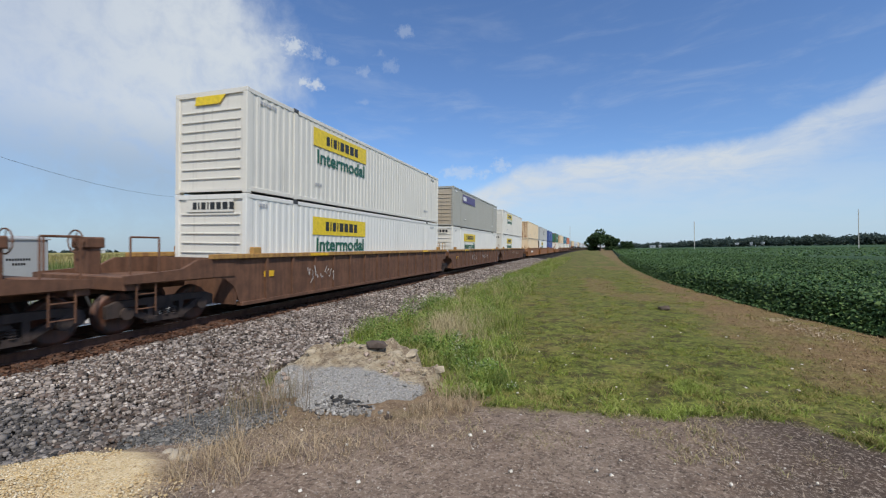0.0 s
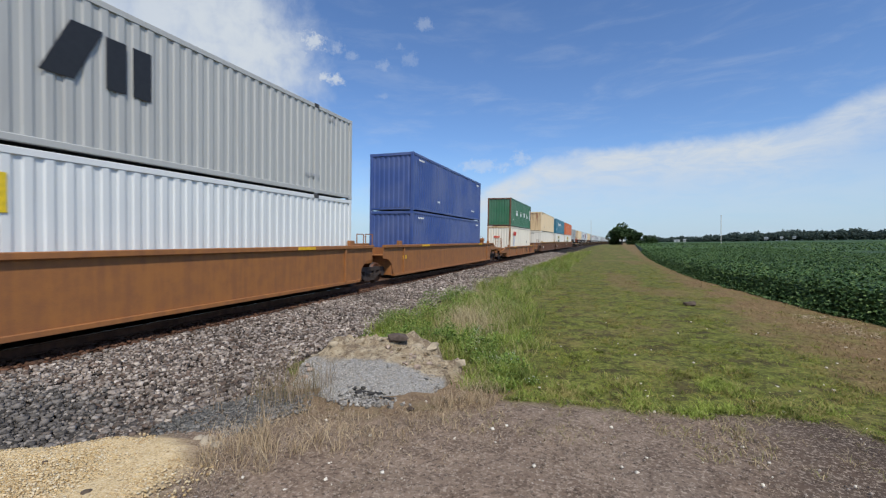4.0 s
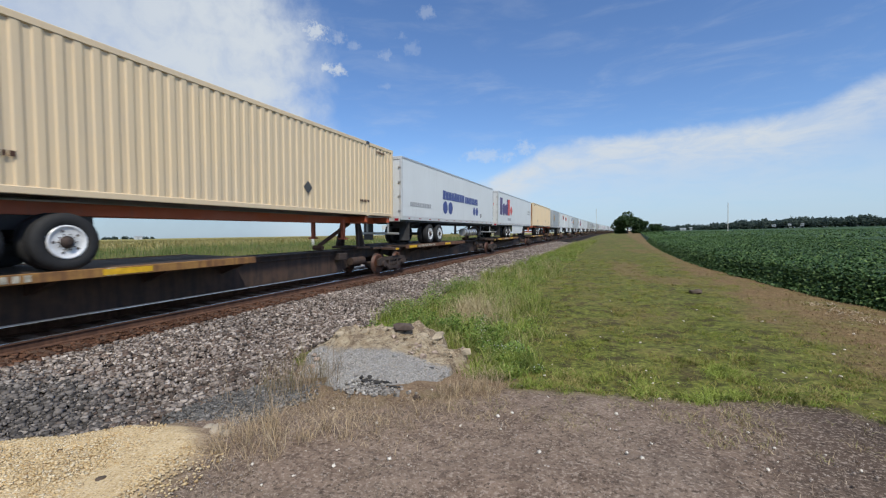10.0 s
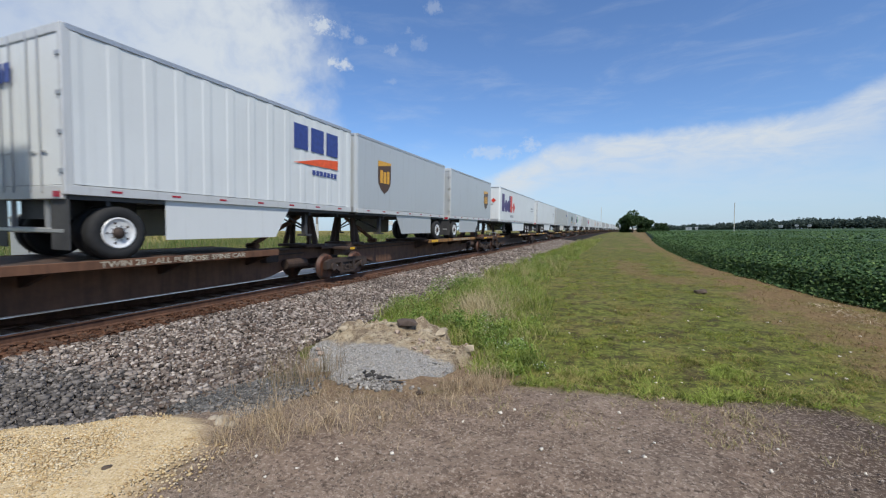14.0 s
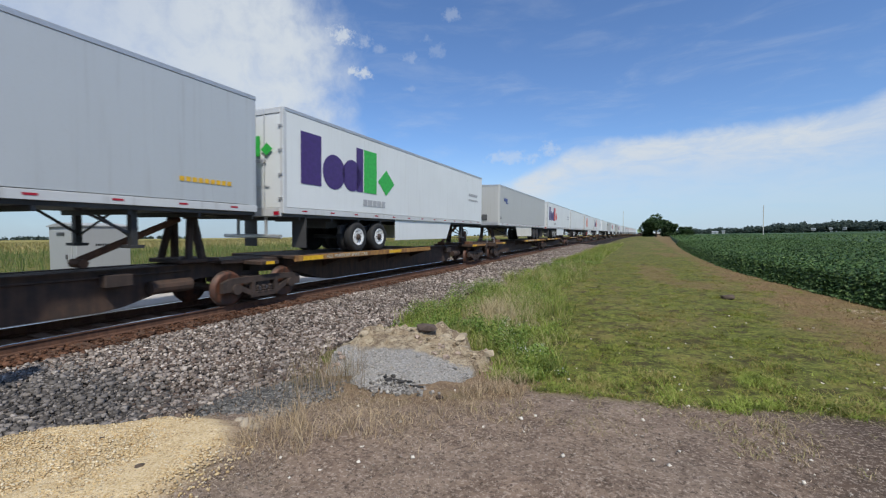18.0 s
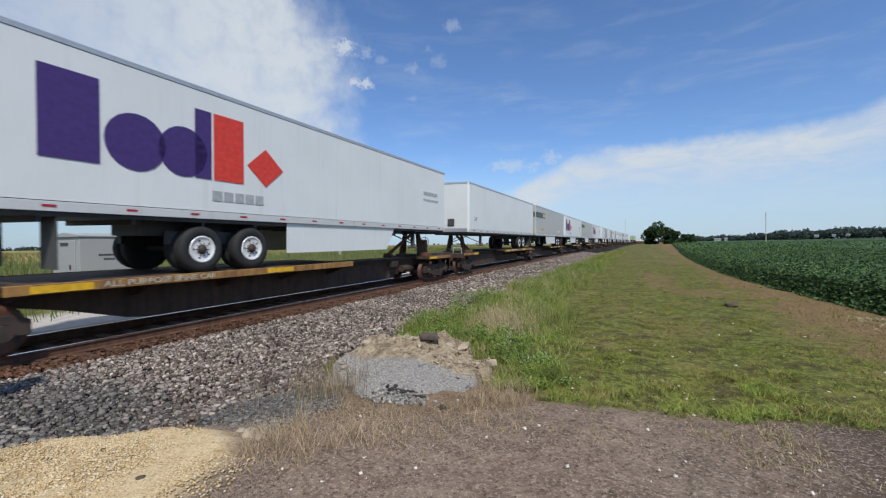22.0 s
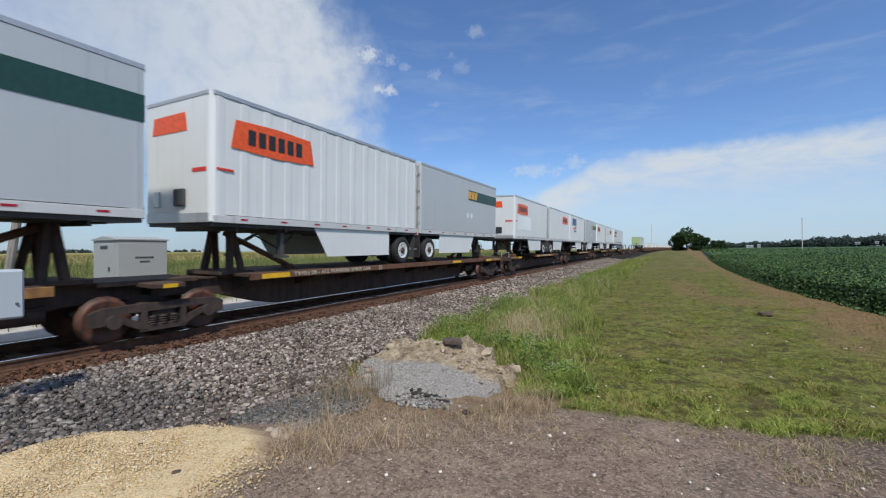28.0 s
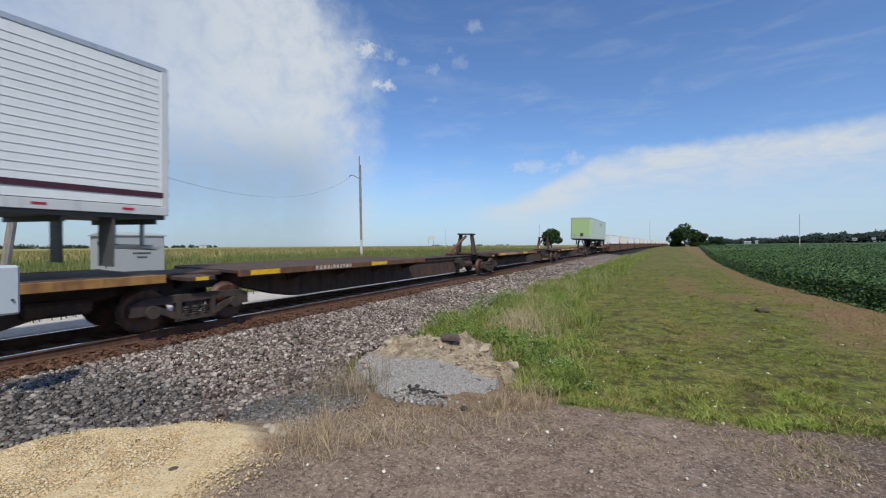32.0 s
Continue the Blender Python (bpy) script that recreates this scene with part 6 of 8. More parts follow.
def blades(xy, height, width, lean=0.35):
    """Tapered bent blades that stand at the given places; returns vertices and triangles."""
    n = len(xy)
    z = np.array([ground_z(a, b) for a, b in xy])
    base = np.column_stack([xy, z - 0.01])
    turn = RNG.uniform(0, 2 * np.pi, n)
    h = height * RNG.uniform(0.55, 1.25, n)
    across = np.column_stack([np.cos(turn), np.sin(turn), np.zeros(n)]) * (width * RNG.uniform(0.6, 1.3, n))[:, None] / 2
    away = RNG.uniform(0, 2 * np.pi, n)
    bend = np.column_stack([np.cos(away), np.sin(away), np.zeros(n)]) * (h * lean * RNG.uniform(0.2, 1.6, n))[:, None]
    up = np.array([0, 0, 1.0])
    mid = base + bend * 0.3 + up * (h * 0.6)[:, None]
    tip = base + bend + up * (h * 0.98)[:, None]
    v = np.stack([base - across, base + across, mid - across * 0.7, mid + across * 0.7, tip], 1)
    k = (np.arange(n) * 5)[:, None, None]
    t = np.array([[0, 1, 3], [0, 3, 2], [2, 3, 4]])[None] + k
    return v.reshape(-1, 3), t.reshape(-1, 3)


def leaves(at, size, flat=0.5):
    """Small folded leaves at the given points."""
    n = len(at)
    a = RNG.normal(size=(n, 3))
    a[:, 2] *= flat
    a /= np.linalg.norm(a, axis=1)[:, None]
    up = RNG.normal(size=(n, 3)) * 0.6 + np.array([0, 0, 1.0])
    b = np.cross(a, up)
    b /= np.linalg.norm(b, axis=1)[:, None]
    s = (size * RNG.uniform(0.6, 1.3, n))[:, None]
    fold = np.cross(a, b) * s * 0.18
    v = np.stack([at - a * s * 0.5, at + b * s * 0.38 + fold, at + a * s * 0.55, at - b * s * 0.38 + fold], 1)
    k = (np.arange(n) * 4)[:, None, None]
    t = np.array([[0, 1, 2], [0, 2, 3]])[None] + k
    return v.reshape(-1, 3), t.reshape(-1, 3)


def stones(at, size, squash=0.7):
    """Angular chips: a bent cube each."""
    n = len(at)
    cube = np.array([[x, y, z] for x in (-1, 1) for y in (-1, 1) for z in (-1, 1)], float) * 0.5
    v = cube[None] * RNG.uniform(0.55, 1.1, (n, 8, 3)) * (size * RNG.uniform(0.5, 1.4, n))[:, None, None]
    v[:, :, 2] *= squash
    c, s = np.cos(RNG.uniform(0, 6.28, n)), np.sin(RNG.uniform(0, 6.28, n))
    tilt = RNG.uniform(-0.7, 0.7, n)
    x, y, z = v[..., 0].copy(), v[..., 1].copy(), v[..., 2].copy()
    y, z = y * np.cos(tilt)[:, None] - z * np.sin(tilt)[:, None], y * np.sin(tilt)[:, None] + z * np.cos(tilt)[:, None]
    v = np.stack([x * c[:, None] - y * s[:, None], x * s[:, None] + y * c[:, None], z], 2) + at[:, None, :]
    q = [(0, 1, 3), (0, 3, 2), (4, 6, 7), (4, 7, 5), (0, 4, 5), (0, 5, 1), (2, 3, 7), (2, 7, 6), (0, 2, 6), (0, 6, 4), (1, 5, 7), (1, 7, 3)]
    t = np.array(q)[None] + (np.arange(n) * 8)[:, None, None]
    return v.reshape(-1, 3), t.reshape(-1, 3)


def stuff(name, label, category, vt, mat):
    return tagged(new(name, tri_mesh(name, vt[0], vt[1], [mat])), label, category, kind="stuff")


def spread(n, x0, x1, y0, y1, near=0.0):
    """Random places; near > 0 crowds them toward small y."""
    u = RNG.uniform(0, 1, n) ** (1 + near)
    return np.column_stack([RNG.uniform(x0, x1, n), y0 + (y1 - y0) * u])


def keep(xy, test):
    return xy[np.array([bool(test(a, b)) for a, b in xy])]


def build_scatter():
    # ballast
    xy = np.vstack([spread(52000, -8.3, -4.0, 0.6, 15.0, 0.6), spread(22000, -8.3, -4.2, 15.0, 75.0, 0.6)])
    xy = keep(xy, lambda x, y: (x - track_x(y)) < 5.7 - 0.5 * step(y, 3.6, 6.6) + 0.5 * noise.noise((x, y, 0)) and pile(x, y) < 0.04)
    at = np.array([(x, y, ground_z(x, y) + RNG.uniform(-0.004, 0.042)) for x, y in xy])
    size = np.where(at[:, 1] > 15.0, 0.080, np.where(RNG.uniform(0, 1, len(at)) < 0.4, 0.053, 0.036))
    # stones inside this ragged oval at the near left take darker colours
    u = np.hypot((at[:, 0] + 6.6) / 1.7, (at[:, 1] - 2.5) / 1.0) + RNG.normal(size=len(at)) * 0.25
    chips = leafy("ballast_stone", [(0.036, 0.030, 0.027), (0.23, 0.190, 0.165), (0.40, 0.345, 0.305), (0.070, 0.055, 0.047), (0.17, 0.122, 0.098), (0.62, 0.55, 0.49)], 0.9, 0.2)
    dark_mix = leafy("dark_stone", [(0.030, 0.028, 0.027), (0.13, 0.118, 0.11), (0.28, 0.252, 0.232), (0.056, 0.050, 0.046), (0.44, 0.395, 0.36)], 0.8, 0.25)
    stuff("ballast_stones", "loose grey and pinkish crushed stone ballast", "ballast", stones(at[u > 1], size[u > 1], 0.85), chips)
    stuff("oily_ballast_stones", "darker crushed stone ballast", "ballast", stones(at[u <= 1], size[u <= 1], 0.85), dark_mix)
    xy = keep(spread(7000, -4.7, -2.7, 2.6, 4.3), lambda x, y: ((x + 3.68) / 0.80) ** 2 + ((y - 3.42) / 0.74) ** 2 < RNG.uniform(0.35, 1.15) + 0.9 * noise.noise((x * 2, y * 2, 5)) and pile(x, y) < 0.02)
    stuff("dark_gravel", "fine dark grey gravel at the foot of the ballast", "gravel", stones(np.array([(x, y, ground_z(x, y) + 0.008) for x, y in xy]), 0.026, 0.8), leafy("dark_chip", [(0.055, 0.054, 0.054), (0.13, 0.128, 0.122), (0.23, 0.222, 0.208), (0.085, 0.080, 0.075), (0.36, 0.335, 0.31)], 0.9, 0.2))
    xy = spread(6500, -9.15, -8.15, 1.2, 45.0, 1.0)
    stuff("rusty_ballast_stones", "rust-brown dusty ballast round the tie ends", "ballast", stones(np.array([(x + y * y / (2 * RADIUS), y, ground_z(x, y) + RNG.uniform(-0.02, 0.03)) for x, y in xy]), 0.060, 0.6), leafy("rusty_stone", [(0.040, 0.020, 0.013), (0.105, 0.052, 0.033), (0.17, 0.088, 0.056), (0.065, 0.034, 0.023), (0.22, 0.13, 0.09)], 0.95, 0.1))
    xy = spread(2500, -13.0, -11.9, 16.0, 50.0, 0.6)
    stuff("far_ballast_stones", "crushed stone ballast beyond the rails", "ballast", stones(np.array([(x, y, ground_z(x, y) + 0.01) for x, y in xy]), 0.07), chips)
    # chips on the road and the yellow grit
    xy = keep(spread(5600, -4.0, 4.2, 1.5, 5.0, 0.4), lambda x, y: zones(x, y)[0] < 0.6)
    pale = leafy("road_chip", [(0.26, 0.21, 0.175), (0.38, 0.32, 0.27), (0.10, 0.078, 0.064), (0.32, 0.265, 0.22), (0.50, 0.44, 0.38)], 0.9, 0.2)
    stuff("road_gravel", "small grey-brown gravel chips on the road edge", "gravel", stones(np.array([(x, y, ground_z(x, y) + 0.003) for x, y in xy]), 0.010), pale)
    xy = np.vstack([spread(170, -2.5, 5.0, 1.4, 5.4, 0.2), spread(60, -0.8, 4.5, 5.0, 11.0, 0.4)])
    stuff("white_chips", "scattered white stone chips", "gravel", stones(np.array([(x, y, ground_z(x, y) + 0.006) for x, y in xy]), 0.022), plain("white_stone", (0.66, 0.61, 0.53), 0.85))
    xy = keep(spread(22000, SAND[0] - 1.9, SAND[0] + 1.9, SAND[1] - 1.4, SAND[1] + 1.4), lambda x, y: pile(x, y) + 0.10 * noise.noise((x * 3, y * 3, 8)) > RNG.uniform(-0.12, 0.10))
    grit = leafy("yellow_grit", [(0.50, 0.36, 0.18), (0.60, 0.46, 0.26), (0.70, 0.58, 0.39), (0.36, 0.245, 0.12), (0.74, 0.66, 0.50)], 0.9, 0.2)
    stuff("grit_grains", "yellow limestone grit spread in a low pile", "grit", stones(np.array([(x, y, ground_z(x, y) + 0.055 * step(pile(x, y), -0.02, 0.10) + 0.002) for x, y in xy]), 0.015), grit)
    # dry litter on the dirt
    xy = keep(spread(95000, -4.0, 4.2, 1.6, 5.2, 0.3), lambda x, y: noise.noise((x * 1.4, y * 2.0, 31)) + 0.5 * noise.noise((x * 5, y * 5, 3)) > RNG.uniform(-0.8, 0.45) and y < front_edge(x) + 0.2 and pile(x, y) < 0 and x - track_x(y) > 5.4 and RNG.uniform() > 0.9 * step(x, 0.3, 1.8))
    litter = leafy("grass_litter", [(0.25, 0.190, 0.142), (0.47, 0.380, 0.290), (0.10, 0.072, 0.054), (0.56, 0.46, 0.35), (0.33, 0.255, 0.190)], 0.9, 0.1)
    stuff("grass_litter", "dry grass litter lying on the road edge", "litter", blades(xy, 0.011, 0.0048, 3.6), litter)
    xy = keep(spread(7500, -3.95, -1.6, 3.9, 4.95), lambda x, y: slab_z(x, y) > ground_z(x, y) + 0.02 and y < 4.78 + 0.12 * noise.noise((x * 3, y * 3, 2)))
    stuff("slab_chips", "small pale chips bedded in the broken slab", "gravel", stones(np.array([(x, y, slab_z(x, y)) for x, y in xy]), 0.017, 0.35), leafy("slab_chip", [(0.38, 0.36, 0.335), (0.48, 0.46, 0.43), (0.17, 0.155, 0.14), (0.56, 0.53, 0.49), (0.38, 0.33, 0.27)], 0.95, 0.2))
    xy = np.column_stack([RNG.normal(-2.40, 0.17, 260), RNG.normal(3.98, 0.09, 260)])
    stuff("asphalt_chips", "black and white crumbs of broken asphalt", "gravel", stones(np.array([(x, y, max(slab_z(x, y), ground_z(x, y)) + 0.008) for x, y in xy]), 0.034, 0.8), leafy("asphalt_chip", [(0.030, 0.028, 0.027), (0.30, 0.28, 0.255), (0.45, 0.42, 0.385), (0.06, 0.056, 0.052), (0.58, 0.55, 0.51)], 0.95, 0.1))
    # mown grass: a thin mat of cut blades and lusher tufts, thickest along the front
    green = turf("mown_grass_blade", ((0.130, 0.172, 0.026), (0.315, 0.350, 0.070)), (0.30, 0.235, 0.090), (0.040, 0.046, 0.012), 0.8, 0.50)
    lush = turf("lush_grass_blade", ((0.160, 0.225, 0.034), (0.370, 0.430, 0.100)), (0.34, 0.275, 0.11), (0.062, 0.080, 0.018), 1.4, 0.35)
    def mown(x, y):
        return x < soy_edge(y) - 0.2 and x > -1.9 - 0.1 * y and zones(x, y)[0] > 0.5 and zones(x, y)[1] < RNG.uniform(0.15, 1.0)
    xy = keep(spread(150000, -2.6, 6.0, 4.2, 36.0, 1.5), lambda x, y: mown(x, y) and noise.noise((x * 1.4, y * 0.9, 14)) + 0.8 * noise.noise((x * 4.5, y * 3.0, 4)) > RNG.uniform(-0.30, 0.20))
    stuff("mown_grass", "short mown grass, green with dry patches", "grass", blades(xy, 0.030, 0.008, 1.5), green)
    xy = keep(spread(11000, -2.4, 6.0, 4.2, 26.0, 1.1), lambda x, y: mown(x, y) and noise.noise((x * 1.6, y * 1.1, 44)) + 0.6 * noise.noise((x * 4.0, y * 3.0, 7)) > RNG.uniform(-0.18, 0.26))
    stuff("grass_tufts", "small uneven tufts in the mown grass", "grass", blades(clumped(xy, 16, 0.036), 0.046, 0.0075, 1.3), green)
    xy = keep(spread(3400, -1.9, 5.0, 4.1, 6.6, 0.3), lambda x, y: zones(x, y)[0] > 0.3 and zones(x, y)[1] < 0.7 and noise.noise((x * 1.9, y * 2.2, 41)) + 0.35 - 0.42 * (y - front_edge(x)) > RNG.uniform(0.0, 0.5))
    stuff("edge_grass", "longer green grass tufts along the road edge", "grass", blades(clumped(xy, 22, 0.036), np.repeat(RNG.uniform(0.04, 0.10, len(xy)), 22), 0.008, 1.5), lush)
    xy = keep(spread(260, -1.5, 4.0, 3.6, 4.9), lambda x, y: y < front_edge(x) + 0.1 and RNG.uniform() > 0.6 * step(x, 0.8, 1.8))
    stuff("stray_grass", "stray dry tufts on the dirt before the grass", "grass", blades(clumped(xy, 14, 0.045), 0.05, 0.006, 1.6), leafy("stray_blade", [(0.36, 0.27, 0.16), (0.20, 0.21, 0.06), (0.47, 0.37, 0.23), (0.25, 0.18, 0.10)]))
    straw = leafy("straw_blade", [(0.22, 0.138, 0.062), (0.32, 0.215, 0.105), (0.12, 0.074, 0.035), (0.39, 0.28, 0.15), (0.19, 0.165, 0.056)])
    xy = keep(spread(52000, 0.3, 7.5, 4.8, 40.0, 1.0), lambda x, y: x < soy_edge(y) - 0.05 and zones(x, y)[1] > RNG.uniform(0.3, 0.9))
    stuff("mown_straw", "dry brown cut grass beside the crop", "grass", blades(xy, 0.050, 0.010, 1.5), straw)
    xy = np.column_stack([RNG.normal(4.6, 0.25, 240), RNG.uniform(9.4, 12.0, 240)])
    stuff("bleached_litter", "bleached stalks lying beside the crop", "litter", blades(xy, 0.05, 0.016, 4.0), leafy("bleached_stalk", [(0.55, 0.45, 0.33), (0.44, 0.34, 0.23), (0.64, 0.55, 0.42)]))
    # tall verge grass, in clumps of uneven height
    fresh = turf("verge_grass_blade", ((0.140, 0.200, 0.032), (0.320, 0.375, 0.085)), (0.42, 0.37, 0.175), (0.080, 0.112, 0.024), 0.6, 0.35, 0.15)
    def verge(x, y):
        d = x - track_x(y)
        right = -0.88 - 0.62 * step(y, 5.0, 11.0) - 0.25 * step(y, 11.0, 15.0) + 0.016 * max(0.0, y - 30.0)
        return d > 5.15 + 0.45 * noise.noise((x, y * 0.7, 3)) + 0.6 * step(y, 9.0, 6.2) and x < right + 0.30 * noise.noise((x * 0.6, y * 0.7, 9)) and not rock_near(x, y) and (x > -1.7 or y > 5.9)
    xy = keep(spread(52000, -6.0, 1.5, 4.7, 75.0, 1.3), lambda x, y: verge(x, y) and noise.noise((x * 0.9, y * 0.6, 6)) + 0.6 > RNG.uniform(0, 1))
    stuff("verge_grass", "uneven green grass along the ballast", "grass", blades(xy, np.array([0.16 + 0.10 * noise.noise((x * 0.7, y * 0.5, 17)) for x, y in xy]), 0.011, 1.0), fresh)
    xy = keep(spread(1500, -5.6, 1.0, 4.9, 70.0, 1.1), lambda x, y: verge(x, y) and noise.noise((x * 0.8, y * 0.45, 16)) > RNG.uniform(-0.35, 0.3))
    tall = np.array([max(0.14, (0.40 + 0.35 * noise.noise((x * 0.8, y * 0.4, 27))) * (0.45 + 0.55 * step(y, 6.0, 11.0))) for x, y in xy])
    stuff("tall_grass", "tall bright green grass clumps along the ballast", "grass", blades(clumped(xy, 40, 0.10), np.repeat(tall, 40), 0.012, 0.75), fresh)
    xy = np.vstack([np.column_stack([RNG.normal(cx, sx, n), RNG.normal(cy, sy, n)]) for cx, cy, sx, sy, n in ((-1.25, 5.4, 0.22, 0.35, 34), (-1.45, 6.6, 0.30, 0.5, 40), (-3.5, 6.5, 0.4, 0.25, 44), (-1.75, 8.2, 0.25, 0.9, 36))])
    stuff("near_grass", "bright green grass clumps beside the rubble", "grass", blades(clumped(xy, 34, 0.05), np.repeat(RNG.uniform(0.10, 0.26, len(xy)), 34), 0.008, 1.1), fresh)
    xy = np.vstack([np.column_stack([RNG.normal(cx, sx, n), RNG.normal(cy, sy, n)]) for cx, cy, sx, sy, n in ((-2.75, 9.3, 0.36, 0.65, 60), (-3.9, 13.5, 0.3, 0.8, 20), (-2.3, 8.0, 0.3, 0.4, 18), (-3.4, 20.0, 0.5, 2.0, 24))])
    stuff("seeding_grass", "pale seeding grass among the green verge", "grass", blades(clumped(xy, 30, 0.10), np.repeat(RNG.uniform(0.2, 0.46, len(xy)), 30), 0.007, 0.8), leafy("seed_straw", [(0.42, 0.33, 0.19), (0.50, 0.40, 0.25), (0.33, 0.30, 0.14), (0.56, 0.47, 0.31)], thin=0.1))
    # dry tufts by the rubble
    xy = np.vstack([np.column_stack([RNG.normal(cx, sx, n), RNG.normal(cy, sy, n)]) for cx, cy, sx, sy, n in ((-2.72, 2.66, 0.22, 0.14, 30), (-2.95, 2.90, 0.16, 0.16, 16), (-1.35, 4.25, 0.16, 0.14, 24), (-2.40, 2.85, 0.22, 0.14, 16), (-1.25, 4.55, 0.14, 0.16, 12), (-2.0, 3.35, 0.4, 0.2, 12))])
    bleached = leafy("bleached_straw", [(0.36, 0.265, 0.165), (0.48, 0.37, 0.23), (0.24, 0.17, 0.115), (0.57, 0.46, 0.30)])
    stuff("dry_grass", "bleached dry grass tufts beside the rubble", "grass", blades(clumped(xy, 15, 0.028), np.repeat(RNG.uniform(0.09, 0.27, len(xy)), 15), 0.0042, 0.9), bleached)
    xy = np.vstack([np.column_stack([RNG.normal(cx, sx, n), RNG.normal(cy, sy, n)]) for cx, cy, sx, sy, n in ((-2.1, 3.15, 0.45, 0.22, 900), (-2.7, 3.35, 0.35, 0.25, 800), (-1.5, 3.75, 0.35, 0.2, 700), (-1.35, 4.6, 0.14, 0.2, 500), (-2.9, 2.45, 0.25, 0.16, 500))])
    stuff("dry_mat", "low mat of dry grass before the rubble", "grass", blades(xy, 0.055, 0.0045, 1.6), bleached)
    xy = np.column_stack([RNG.normal(-3.40, 0.24, 400), RNG.normal(3.90, 0.28, 400)])
    stuff("dead_stalks", "tall grey-brown dead weed stalks", "weeds", blades(xy, RNG.uniform(0.15, 0.62, len(xy)), 0.0055, 0.45), leafy("dead_stalk", [(0.27, 0.205, 0.14), (0.36, 0.28, 0.19), (0.17, 0.125, 0.085), (0.22, 0.20, 0.09)]))
    # leafy weeds, each a dome of small leaves
    def weed_points(n, cx, cy, r, h):
        a, q = RNG.uniform(0, 6.283, n), np.sqrt(RNG.uniform(0, 1, n))
        lift = h * np.sqrt(np.clip(1.05 - q * q, 0, 1)) * RNG.uniform(0.35, 1.08, n)
        return np.column_stack([cx + r * q * np.cos(a), cy + r * q * np.sin(a), ground_z(cx, cy) + lift])
    bushes = []
    for cx, cy, wide, n, high in ((-1.65, 6.35, 0.42, 26, 0.30), (-1.25, 5.65, 0.26, 12, 0.20), (-1.05, 5.15, 0.20, 8, 0.14), (-1.70, 5.0, 0.08, 4, 0.22), (-3.35, 6.8, 0.42, 14, 0.20), (-4.0, 7.6, 0.40, 12, 0.22), (-2.6, 7.3, 0.45, 16, 0.26)):
        for _ in range(n):
            bushes.append((int(RNG.uniform(50, 130)), RNG.normal(cx, wide * 0.6), RNG.normal(cy, wide * 0.75), RNG.uniform(0.07, 0.17), high * RNG.uniform(0.45, 1.45)))
    bushes = [b for b in bushes if not rock_near(b[1], b[2])]
    for _ in range(46):
        cy = 8.0 + 24.0 * RNG.uniform() ** 1.5
        cx = RNG.uniform(-4.6, -2.0)
        if verge(cx, cy):
            bushes.append((int(420 * RNG.uniform(0.5, 1.2)), cx, cy, RNG.uniform(0.22, 0.5), RNG.uniform(0.22, 0.55)))
    bushes += [(700, -4.75, 11.8, 0.5, 0.55), (600, -4.5, 13.0, 0.5, 0.55), (500, -4.35, 10.3, 0.4, 0.42)]
    at = np.vstack([weed_points(*b) for b in bushes])
    stuff("weeds", "broad-leaved green weeds beside the rubble", "weeds", leaves(at, 0.036), leafy("weed_leaf", [(0.075, 0.140, 0.024), (0.130, 0.215, 0.036), (0.21, 0.30, 0.058), (0.30, 0.38, 0.10)], thin=0.12))
    at = np.vstack([weed_points(26, b[1], b[2], b[3], b[4] * 1.15) for b in bushes[:40:3]])
    stuff("weed_flowers", "tiny white flowers on the weeds", "flowers", leaves(at, 0.014), plain("white_petal", (0.7, 0.7, 0.66), 0.7))
    # the verge beyond the track
    def beyond(x, y):
        return x - track_x(y) < -4.4 and noise.noise((x * 0.3, y * 0.3, 2)) + 0.5 > RNG.uniform(0, 0.9)
    xy = keep(spread(45000, -62.0, -14.4, 0.0, 130.0, 0.7), beyond)
    stuff("far_verge_grass", "tall green grass beyond the track", "grass", blades(xy, 0.70, 0.030, 0.4), leafy("far_grass_blade", [(0.055, 0.095, 0.022), (0.090, 0.140, 0.032), (0.14, 0.19, 0.05), (0.22, 0.22, 0.085)], thin=0.1))
    xy = keep(spread(30000, -220.0, -56.0, -10.0, 300.0, 0.3), lambda x, y: True)
    stuff("far_field_crop", "ripening tan and green field beyond the track", "crop", blades(xy, 0.70, 0.20, 0.5), leafy("ripe_crop", [(0.22, 0.195, 0.075), (0.29, 0.24, 0.10), (0.15, 0.165, 0.05), (0.34, 0.28, 0.13)]))


